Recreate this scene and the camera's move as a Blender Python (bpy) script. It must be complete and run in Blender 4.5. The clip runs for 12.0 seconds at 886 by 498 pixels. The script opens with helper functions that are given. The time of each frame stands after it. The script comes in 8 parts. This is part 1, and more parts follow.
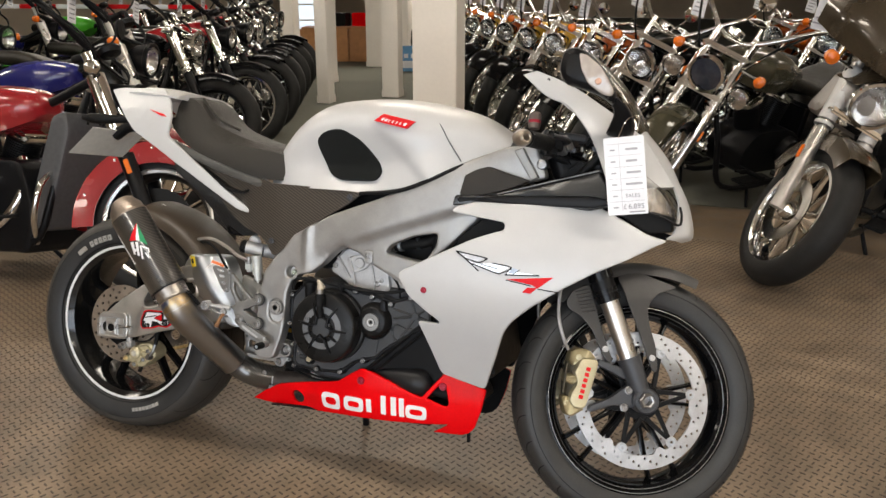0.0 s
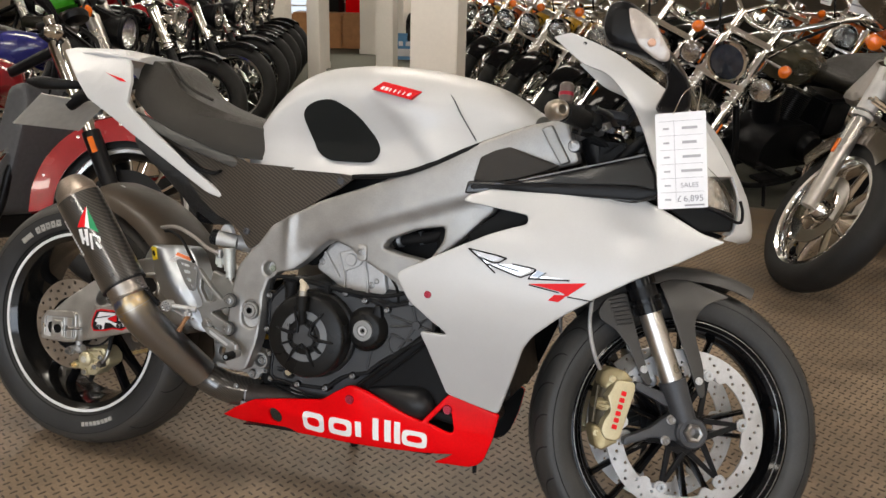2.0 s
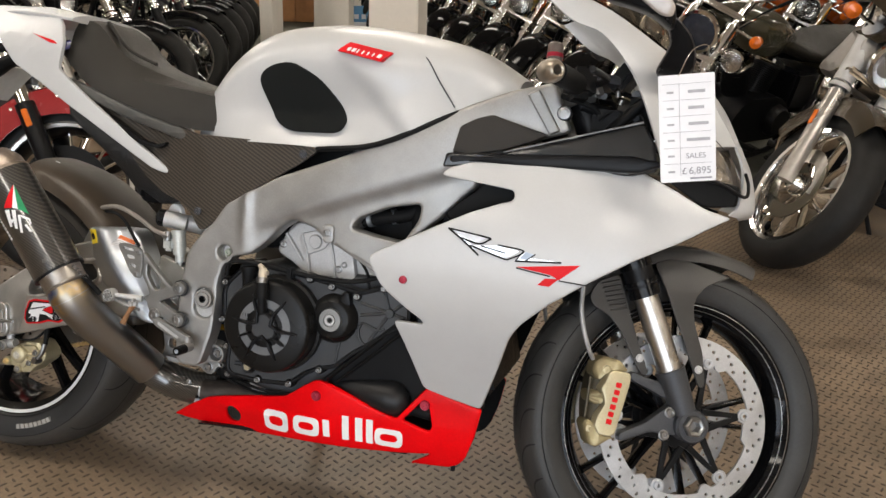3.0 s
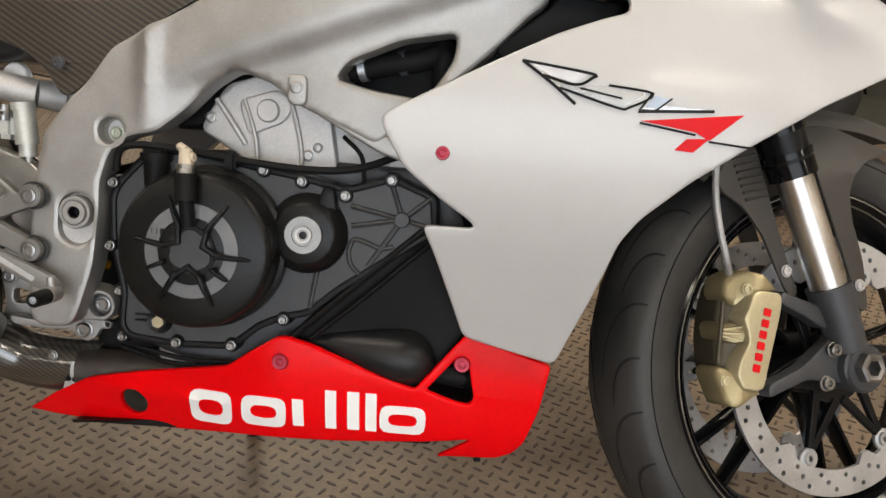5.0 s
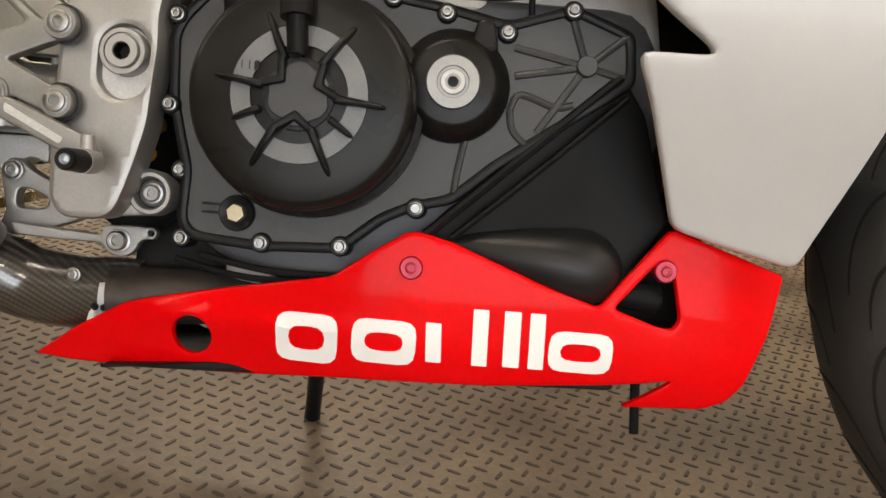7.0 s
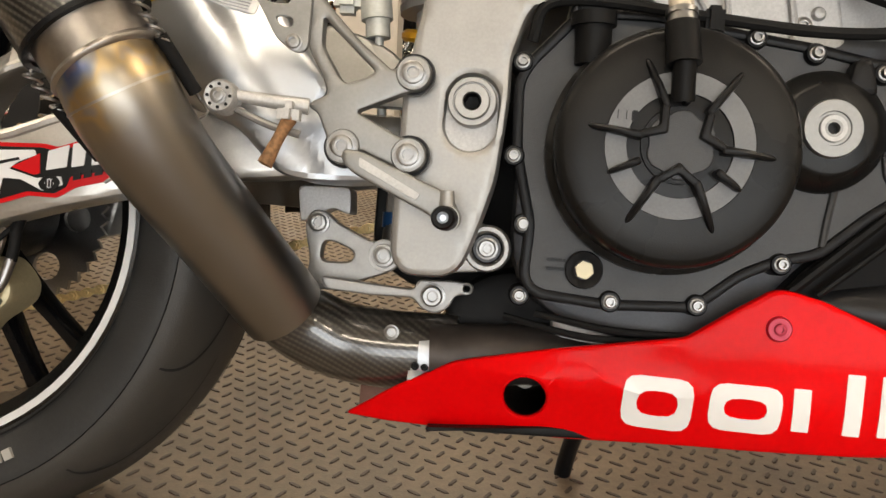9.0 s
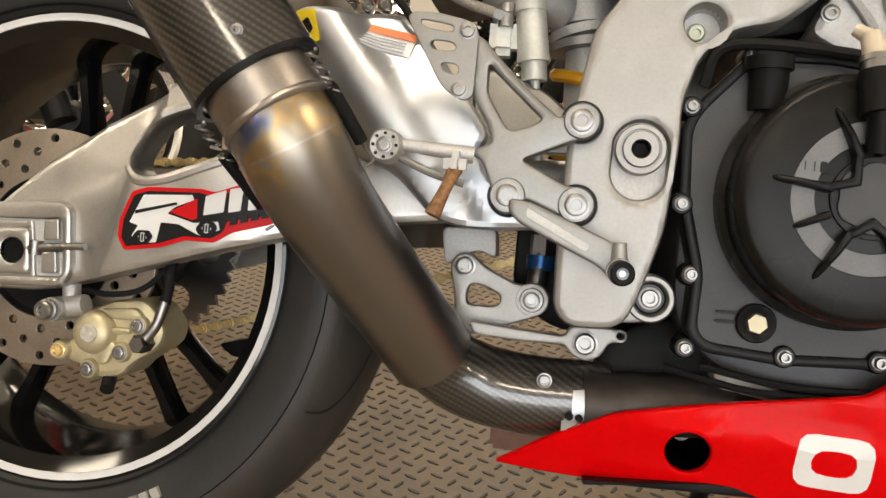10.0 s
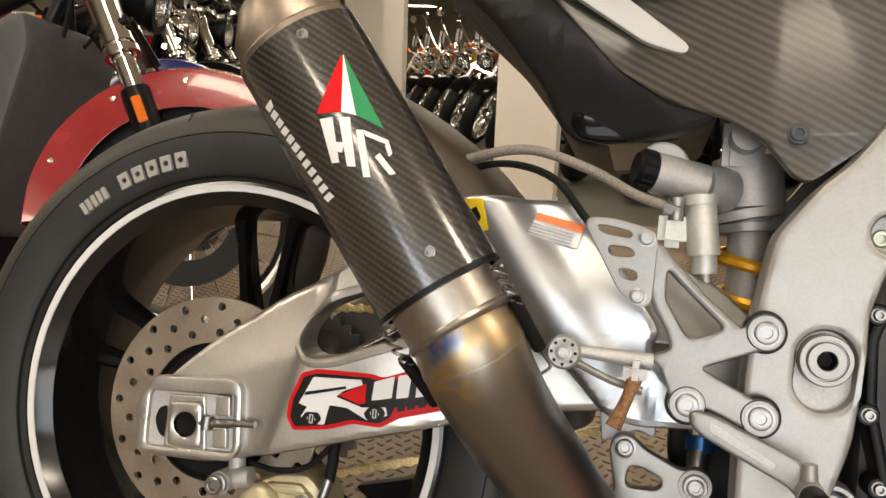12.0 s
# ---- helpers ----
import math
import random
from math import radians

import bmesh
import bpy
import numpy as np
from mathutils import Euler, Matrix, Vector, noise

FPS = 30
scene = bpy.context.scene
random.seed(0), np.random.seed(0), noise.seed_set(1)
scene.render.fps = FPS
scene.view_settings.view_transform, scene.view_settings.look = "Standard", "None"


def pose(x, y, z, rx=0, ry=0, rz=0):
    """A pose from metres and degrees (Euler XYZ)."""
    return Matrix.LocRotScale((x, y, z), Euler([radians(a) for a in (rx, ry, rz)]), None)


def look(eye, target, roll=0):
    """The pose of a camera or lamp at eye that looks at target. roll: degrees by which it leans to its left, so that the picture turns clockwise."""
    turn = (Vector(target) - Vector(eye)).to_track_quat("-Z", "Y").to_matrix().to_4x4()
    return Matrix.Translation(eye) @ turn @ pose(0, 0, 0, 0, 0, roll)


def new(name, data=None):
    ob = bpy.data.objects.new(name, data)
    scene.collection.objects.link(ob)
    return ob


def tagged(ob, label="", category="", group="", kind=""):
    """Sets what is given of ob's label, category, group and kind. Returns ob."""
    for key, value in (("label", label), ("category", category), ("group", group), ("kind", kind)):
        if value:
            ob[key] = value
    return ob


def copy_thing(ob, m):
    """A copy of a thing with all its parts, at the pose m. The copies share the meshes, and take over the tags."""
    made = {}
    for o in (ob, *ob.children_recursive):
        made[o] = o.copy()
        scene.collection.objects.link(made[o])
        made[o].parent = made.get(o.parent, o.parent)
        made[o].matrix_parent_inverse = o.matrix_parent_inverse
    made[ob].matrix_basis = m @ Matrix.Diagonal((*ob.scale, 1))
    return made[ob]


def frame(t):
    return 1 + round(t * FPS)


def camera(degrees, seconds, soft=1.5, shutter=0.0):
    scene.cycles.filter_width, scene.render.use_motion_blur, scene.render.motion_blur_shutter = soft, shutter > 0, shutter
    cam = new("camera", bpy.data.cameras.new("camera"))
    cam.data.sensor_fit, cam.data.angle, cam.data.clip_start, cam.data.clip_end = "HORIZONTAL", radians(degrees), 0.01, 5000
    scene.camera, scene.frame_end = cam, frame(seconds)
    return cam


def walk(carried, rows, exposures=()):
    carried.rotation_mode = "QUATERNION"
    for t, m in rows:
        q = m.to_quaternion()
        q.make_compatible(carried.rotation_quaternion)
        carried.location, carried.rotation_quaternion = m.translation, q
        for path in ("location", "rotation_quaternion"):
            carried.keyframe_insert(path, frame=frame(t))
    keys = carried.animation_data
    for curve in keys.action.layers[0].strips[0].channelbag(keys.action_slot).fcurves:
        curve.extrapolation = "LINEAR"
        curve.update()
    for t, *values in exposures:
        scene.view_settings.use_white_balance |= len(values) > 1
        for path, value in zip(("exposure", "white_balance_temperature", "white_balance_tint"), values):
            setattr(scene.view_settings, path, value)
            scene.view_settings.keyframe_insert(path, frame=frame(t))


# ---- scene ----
cam = camera(56.7, 12.0)
METRES, EYE, TILT, LEAN, TURN = 2.04, 1.246, -18.0, 0.0, 19.4
ROWS = [
    (0.0, 0.0, 0.0, 0.0, 0.0, 0.0, -0.0),
    (0.5, -0.0086, 0.0073, -0.0054, -0.33, -0.4, -0.29),
    (1.0, -0.0189, 0.0306, -0.0125, -0.65, -0.54, -0.57),
    (1.5, -0.0233, 0.0857, -0.0118, -0.96, -0.65, -0.81),
    (2.0, -0.0191, 0.1583, 0.0019, -0.78, -0.4, -1.23),
    (2.5, -0.017, 0.1968, 0.0044, -1.47, -1.03, -1.21),
    (4.5, -0.1208, 0.4403, -0.0358, -13.4, -3.69, 1.04),
    (5.0, -0.1263, 0.5277, -0.0684, -14.67, -3.58, 0.89),
    (5.5, -0.1362, 0.5849, -0.094, -15.72, -2.82, 0.74),
    (6.0, -0.1522, 0.62, -0.1155, -16.63, -1.81, 0.61),
    (6.5, -0.1727, 0.6479, -0.1422, -17.43, -0.53, 0.62),
    (7.0, -0.1893, 0.6815, -0.157, -17.83, 0.69, 0.75),
    (9.0, -0.2927, 0.7321, -0.1423, -13.48, 2.53, 0.82),
    (9.5, -0.3152, 0.7428, -0.1339, -11.48, 2.71, 0.53),
    (10.0, -0.3315, 0.7463, -0.1246, -9.74, 2.91, 0.29),
    (10.5, -0.3445, 0.7464, -0.1099, -8.33, 3.28, 0.05),
    (11.0, -0.353, 0.7475, -0.0985, -7.16, 3.86, -0.19),
    (11.5, -0.3632, 0.7482, -0.0851, -6.11, 4.71, -0.48),
    (12.0, -0.3728, 0.7447, -0.0654, -5.13, 5.85, -0.81),
]
walk(cam, [(t, pose(0, 0, EYE, TILT, LEAN, TURN) @ pose(METRES * x, METRES * y, METRES * z, 90 + pitch, roll, yaw)) for t, x, y, z, yaw, pitch, roll in ROWS], exposures=[(0.0, -0.05, 6150, 10), (2.5, -0.15, 6100, 10), (5.0, -0.07, 6350, 10), (6.0, -0.03, 6550, 10), (7.0, 0.11, 6750, 10), (9.0, 0.08, 6950, 10), (10.5, 0.12, 6900, 10), (12.0, 0.04, 6900, 10)])

# ---- world and lights ----
world = bpy.data.worlds.new("world")
scene.world = world
world.use_nodes = True
sky = world.node_tree.nodes.new("ShaderNodeTexSky")
sky.sky_type, sky.sun_disc = "NISHITA", False
sky.sun_elevation, sky.sun_rotation = radians(40), radians(180)
world.node_tree.links.new(sky.outputs[0], world.node_tree.nodes["Background"].inputs[0])
world.node_tree.nodes["Background"].inputs[1].default_value = 0.1


def area_lamp(name, at, aim, sx, sy, watts, col):
    data = bpy.data.lights.new(name, "AREA")
    data.shape, data.size, data.size_y, data.energy, data.color = "RECTANGLE", sx, sy, watts, col
    ob = new(name, data)
    ob.matrix_world = look(at, aim)
    return ob


CEIL = 2.75
TUBE = (1.0, 0.88, 0.72)
DAY = (0.89, 0.94, 1.0)
LIGHT_ROWS = [(x, y) for x in (-4.2, -1.6, 1.2, 3.8) for y in (-1.6, 1.2, 4.2, 7.4)]
for lx, ly in LIGHT_ROWS:
    area_lamp("ceiling_lamp", (lx, ly, CEIL - 0.06), (lx, ly, 0), 1.2, 0.35, (32 if lx > 0 else 21) if ly < 2 else 23 if lx < -1 else 10, TUBE)
for lx, ly in ((-7.5, 3), (-7.5, 9), (-4, 12), (0, 12), (-8, 16)):
    area_lamp("ceiling_lamp", (lx, ly, CEIL - 0.06), (lx, ly, 0), 1.6, 0.6, 60, TUBE)
area_lamp("window_daylight", (0.35, -3.9, 1.28), (0.35, 3, 0.9), 5.6, 2.3, 178, DAY)


# ---- materials ----
def mat(name, col, rough=0.5, metal=0.0, var=0.12, scale=60.0, bump=0.0, coat=0.0, rvar=0.1, stain=0.1, bscale=None, spec=0.5):
    m = bpy.data.materials.new(name)
    m.use_nodes = True
    nt = m.node_tree
    p = nt.nodes["Principled BSDF"]
    tc = nt.nodes.new("ShaderNodeTexCoord")

    def noise_tex(s, detail=4.0):
        n = nt.nodes.new("ShaderNodeTexNoise")
        n.inputs["Scale"].default_value, n.inputs["Detail"].default_value = s, detail
        nt.links.new(tc.outputs["Object"], n.inputs["Vector"])
        return n.outputs[0]

    def remap(src, lo, hi):
        r = nt.nodes.new("ShaderNodeMapRange")
        r.inputs[1].default_value, r.inputs[2].default_value = 0.3, 0.7
        r.inputs[3].default_value, r.inputs[4].default_value = lo, hi
        nt.links.new(src, r.inputs[0])
        return r.outputs[0]

    fine, broad = noise_tex(scale), noise_tex(scale * 0.06, 3.0)
    mul = nt.nodes.new("ShaderNodeMath")
    mul.operation = "MULTIPLY"
    nt.links.new(remap(fine, 1 - var, 1 + var), mul.inputs[0])
    nt.links.new(remap(broad, 1 - stain, 1 + stain), mul.inputs[1])
    sc = nt.nodes.new("ShaderNodeVectorMath")
    sc.operation = "SCALE"
    sc.inputs[0].default_value = col
    nt.links.new(mul.outputs[0], sc.inputs["Scale"])
    nt.links.new(sc.outputs[0], p.inputs["Base Color"])
    nt.links.new(remap(broad, max(0.02, rough - rvar * 0.5), min(1, rough + rvar * 0.5)), p.inputs["Roughness"])
    p.inputs["Metallic"].default_value = metal
    p.inputs["Specular IOR Level"].default_value = spec
    p.inputs["Coat Weight"].default_value = coat
    p.inputs["Coat Roughness"].default_value = 0.04
    if bump:
        b = nt.nodes.new("ShaderNodeBump")
        b.inputs["Strength"].default_value, b.inputs["Distance"].default_value = bump, 0.002
        nt.links.new(noise_tex(bscale or scale * 3), b.inputs["Height"])
        nt.links.new(b.outputs[0], p.inputs["Normal"])
    return m


def bsdf(m):
    return m.node_tree.nodes["Principled BSDF"]


def carbon(name, tint, period, rough, turn, coat, cross=0.42, dark=0.22):
    """A twill weave: diagonal ribs that go over and under in steps."""
    m = bpy.data.materials.new(name)
    m.use_nodes = True
    nt = m.node_tree
    p = bsdf(m)
    tc = nt.nodes.new("ShaderNodeTexCoord")
    mp = nt.nodes.new("ShaderNodeMapping")
    mp.inputs["Rotation"].default_value = turn
    nt.links.new(tc.outputs["Object"], mp.inputs[0])
    w = nt.nodes.new("ShaderNodeTexWave")
    w.bands_direction = "X"
    w.inputs["Scale"].default_value = 0.314 / period
    w.inputs["Distortion"].default_value = 0.3
    w2 = nt.nodes.new("ShaderNodeTexWave")
    w2.bands_direction = "Z"
    w2.inputs["Scale"].default_value = 0.314 / period / 0.9
    for x in (w, w2):
        nt.links.new(mp.outputs[0], x.inputs[0])
    mx = nt.nodes.new("ShaderNodeMix")
    mx.data_type, mx.blend_type = "RGBA", "MULTIPLY"
    mx.inputs[0].default_value = cross
    nt.links.new(w.outputs[0], mx.inputs[6])
    nt.links.new(w2.outputs[0], mx.inputs[7])
    ramp = nt.nodes.new("ShaderNodeValToRGB")
    ramp.color_ramp.elements[0].position, ramp.color_ramp.elements[1].position = 0.2, 0.75
    ramp.color_ramp.elements[0].color = (*[c * dark for c in tint], 1)
    ramp.color_ramp.elements[1].color = (*tint, 1)
    nt.links.new(mx.outputs[2], ramp.inputs[0])
    nt.links.new(ramp.outputs[0], p.inputs["Base Color"])
    p.inputs["Roughness"].default_value = rough
    p.inputs["Coat Weight"].default_value = coat
    p.inputs["Coat Roughness"].default_value = 0.13
    b = nt.nodes.new("ShaderNodeBump")
    b.inputs["Strength"].default_value, b.inputs["Distance"].default_value = 0.25, 0.0006
    nt.links.new(mx.outputs[2], b.inputs["Height"])
    nt.links.new(b.outputs[0], p.inputs["Normal"])
    return m


def glass(name, col=(1, 1, 1), rough=0.02, ior=1.45):
    m = bpy.data.materials.new(name)
    m.use_nodes = True
    p = bsdf(m)
    p.inputs["Base Color"].default_value = (*col, 1)
    p.inputs["Transmission Weight"].default_value = 1
    p.inputs["Roughness"].default_value, p.inputs["IOR"].default_value = rough, ior
    return m


def glow(name, col, power):
    m = bpy.data.materials.new(name)
    m.use_nodes = True
    p = bsdf(m)
    p.inputs["Emission Color"].default_value = (*col, 1)
    p.inputs["Emission Strength"].default_value = power
    return m


WHITE = mat("pearl_white_paint", (0.515, 0.515, 0.516), 0.36, 0, 0.012, 300, coat=0.35, rvar=0.05, stain=0.02)
bsdf(WHITE).inputs["Coat Roughness"].default_value = 0.16
RED = mat("red_paint", (0.74, 0.002, 0.004), 0.14, 0, 0.04, 200, coat=0.0, rvar=0.04, stain=0.04, spec=0.09)
DECAL_W = mat("white_decal", (0.8, 0.8, 0.8), 0.4, 0, 0.02)
DECAL_K = mat("black_decal", (0.012, 0.012, 0.012), 0.4, spec=0.15)
DECAL_R = mat("red_decal", (0.62, 0.008, 0.012), 0.4, 0, 0.03, spec=0.15)
CRIMSON = mat("crimson_anodised", (0.30, 0.01, 0.03), 0.3, 0.4, 0.03)
DECAL_G = mat("green_decal", (0.01, 0.25, 0.09), 0.4)
DECAL_Y = mat("yellow_decal", (0.75, 0.55, 0.02), 0.4)
GREYTXT = mat("grey_print", (0.3, 0.3, 0.33), 0.6)
ALU = mat("satin_aluminium", (0.345, 0.338, 0.327), 0.46, 0.74, 0.05, 400, 0.05, rvar=0.12, stain=0.10)
HANGM = mat("machined_aluminium", (0.255, 0.252, 0.244), 0.40, 0.74, 0.05, 400, 0.05, rvar=0.12, stain=0.10)
SWINGM = mat("linished_aluminium", (0.47, 0.455, 0.43), 0.33, 0.8, 0.05, 400, 0.05, rvar=0.12, stain=0.10)
# The blue in this tint stands for window daylight reflected in the metal.
ALU_POL = mat("polished_aluminium", (0.54, 0.57, 0.61), 0.42, 1.0, 0.01, 300, rvar=0.03, stain=0.02)
CAST = mat("grey_casting", (0.52, 0.515, 0.51), 0.5, 0.6, 0.1, 500, 0.25)
FOOT = mat("dark_grey_casting", (0.058, 0.060, 0.066), 0.45, 0.4, 0.1, 400, 0.15)
STEEL = mat("bolt_steel", (0.28, 0.275, 0.27), 0.34, 1.0, 0.08, 500)
CHROME = mat("chrome", (0.78, 0.77, 0.75), 0.07, 1.0, 0.02, 100, rvar=0.04, stain=0.03)
TITAN = mat("titanium_pipe", (0.36, 0.32, 0.28), 0.36, 1.0, 0.08, 120, 0.03, stain=0.15)
BLACK = mat("satin_black_paint", (0.006, 0.006, 0.0068), 0.34, 0.0, 0.1, 300, 0.12, spec=0.18)
RINGGREY = mat("worn_grey_ring", (0.15, 0.154, 0.16), 0.45, 0.3, 0.08, 500, 0.2)
COVERK = mat("clutch_black_paint", (0.008, 0.0078, 0.0077), 0.28, 0.0, 0.1, 300, 0.08, spec=0.18)
CASEGREY = mat("anthracite_case", (0.038, 0.0395, 0.042), 0.42, 0.2, 0.08, 500, 0.2)
PLASTIC = mat("black_plastic", (0.006, 0.006, 0.0063), 0.42, 0, 0.15, 600, 0.2, spec=0.13)
GROOVE = mat("groove_rubber", (0.006, 0.006, 0.006), 0.9)
HUGM = mat("brown_matt_carbon", (0.058, 0.044, 0.031), 0.40, 0, 0.12, 500, 0.1)
RUBBER = mat("black_rubber", (0.008, 0.008, 0.0083), 0.6, 0, 0.15, 300, 0.2, spec=0.15)
TYRE = mat("tyre_rubber", (0.026, 0.0258, 0.0255), 0.5, 0, 0.10, 250, 0.2, stain=0.22, spec=0.45)
GLOSSBLACK = mat("gloss_black", (0.005, 0.005, 0.0055), 0.10, 0, 0.05, 100, coat=0.0, spec=0.18)
RIMBLACK = mat("gloss_black_rim_paint", (0.007, 0.0068, 0.0065), 0.12, 0, 0.05, 100, spec=0.55)
RIMWHITE = mat("white_rim_tape", (0.7, 0.7, 0.7), 0.4, 0, 0.03)
GOLD = mat("gold_anodised", (0.53, 0.47, 0.305), 0.42, 0.5, 0.06, 300, 0.05)
CHAIN = mat("brass_chain", (0.85, 0.66, 0.33), 0.36, 0.7, 0.15, 300)
SPRINGGOLD = mat("golden_spring", (0.75, 0.38, 0.02), 0.35, 0.4, 0.05)
BLUEAN = mat("blue_anodised", (0.02, 0.09, 0.25), 0.35, 0.6)
SEATM = mat("seat_vinyl", (0.019, 0.0165, 0.013), 0.46, 0, 0.1, 700, 0.4, spec=0.34)
PADM = mat("rubber_knee_pad", (0.008, 0.009, 0.009), 0.7, 0, 0.15, 900, 0.5, spec=0.15)
DISCM = mat("brake_disc_steel", (0.52, 0.53, 0.55), 0.38, 0.75, 0.06, 400, stain=0.12)
RDISCM = mat("worn_disc_steel", (0.36, 0.305, 0.25), 0.38, 0.8, 0.08, 400, stain=0.15)
CF = carbon("carbon_weave", (0.050, 0.045, 0.039), 0.0046, 0.3, (0, radians(63), 0), 0.9)
bsdf(CF).inputs["Coat IOR"].default_value = 1.8
CFBROWN = carbon("matt_carbon", (0.068, 0.057, 0.046), 0.0064, 0.36, (0, radians(62), 0), 0.5, 0.12, 0.36)
MUDM = mat("matt_carbon_guard", (0.036, 0.033, 0.030), 0.42, 0, 0.1, 500, 0.1)
CLEAR = glass("clear_glass")
SMOKE = glass("smoked_screen", (0.75, 0.72, 0.66))
ORANGE = mat("amber_lens", (0.75, 0.16, 0.01), 0.15, 0, 0.05, coat=0.6)
REFLECT = mat("lamp_reflector", (0.75, 0.75, 0.75), 0.15, 1.0, 0.3, 90, 0.5)
CARD = mat("price_card", (0.82, 0.82, 0.85), 0.5, 0, 0.02)
RUST = mat("rusty_steel", (0.25, 0.13, 0.06), 0.7, 0.3, 0.4, 300, 0.4)
BROWNBOX = mat("brown_block", (0.16, 0.07, 0.045), 0.6, 0, 0.2)
WALLM = mat("cream_wall_paint", (0.72, 0.60, 0.46), 0.8, 0, 0.03, 30, 0.05, stain=0.06)
PILLARM = mat("white_pillar_paint", (0.78, 0.73, 0.66), 0.7, 0, 0.02, 40, 0.05, stain=0.04)
CEILM = mat("ceiling_paint", (0.72, 0.66, 0.56), 0.85, 0, 0.03, 30)
DESKM = mat("beech_laminate", (0.50, 0.24, 0.09), 0.45, 0, 0.12, 12)
CARPET = mat("grey_green_carpet", (0.12, 0.12, 0.095), 0.95, 0, 0.15, 300, 0.5)
FLOORM = mat("brown_rubber_matting", (0.197, 0.146, 0.098), 0.40, 0, 0.12, 120, 0.25, stain=0.3, rvar=0.25)


def worn_patches(m, scale, amount):
    """Broad foot-worn patches over a floor's finer stains."""
    nt = m.node_tree
    p = bsdf(m)
    src = p.inputs["Base Color"].links[0].from_socket
    tc = nt.nodes.new("ShaderNodeTexCoord")
    nz = nt.nodes.new("ShaderNodeTexNoise")
    nz.inputs["Scale"].default_value, nz.inputs["Detail"].default_value = scale, 6.0
    nz.inputs["Roughness"].default_value = 0.62
    nt.links.new(tc.outputs["Object"], nz.inputs["Vector"])
    mr = nt.nodes.new("ShaderNodeMapRange")
    mr.inputs[1].default_value, mr.inputs[2].default_value = 0.32, 0.68
    mr.inputs[3].default_value, mr.inputs[4].default_value = 1 - amount, 1 + amount
    nt.links.new(nz.outputs[0], mr.inputs[0])
    sc = nt.nodes.new("ShaderNodeVectorMath")
    sc.operation = "SCALE"
    nt.links.new(src, sc.inputs[0])
    nt.links.new(mr.outputs[0], sc.inputs["Scale"])
    nt.links.new(sc.outputs[0], p.inputs["Base Color"])


worn_patches(FLOORM, 1.6, 0.28)


def dust_sheen_tread(m, axle, edge, tread_tone):
    """Dust and lamp sheen, both put into the tread's colour, on a wheel that turns about an axle along y, with clean
    black walls inside the edge radius.
    """
    nt = m.node_tree
    p = bsdf(m)
    src = p.inputs["Base Color"].links[0].from_socket
    tc = nt.nodes.new("ShaderNodeTexCoord")
    flat = nt.nodes.new("ShaderNodeVectorMath")
    flat.operation = "MULTIPLY"
    flat.inputs[1].default_value = (1, 0, 1)
    nt.links.new(tc.outputs["Object"], flat.inputs[0])
    dist = nt.nodes.new("ShaderNodeVectorMath")
    dist.operation = "DISTANCE"
    dist.inputs[1].default_value = axle
    nt.links.new(flat.outputs[0], dist.inputs[0])
    mr = nt.nodes.new("ShaderNodeMapRange")
    mr.inputs[1].default_value, mr.inputs[2].default_value = edge - 0.0008, edge + 0.0008
    nt.links.new(dist.outputs["Value"], mr.inputs[0])
    mx = nt.nodes.new("ShaderNodeMix")
    mx.data_type = "RGBA"
    mx.inputs[7].default_value = (*tread_tone, 1)
    nt.links.new(mr.outputs[0], mx.inputs[0])
    nt.links.new(src, mx.inputs[6])
    nt.links.new(mx.outputs[2], p.inputs["Base Color"])


REARTYRE = mat("rear_tyre_rubber", (0.021, 0.0212, 0.0215), 0.5, 0, 0.10, 250, 0.2, stain=0.22, spec=0.4)
# Tread colour lifted for dust and for the sheen of the lamps.
dust_sheen_tread(REARTYRE, (0, 0, 0.309), 0.271, (0.040, 0.0375, 0.034))
# Darker than the matting: the bars' shaded sides are in this colour.
BARM = mat("shaded_bar_rubber", (0.07, 0.05, 0.035), 0.45, 0, 0.2, 60, 0.1, stain=0.3)


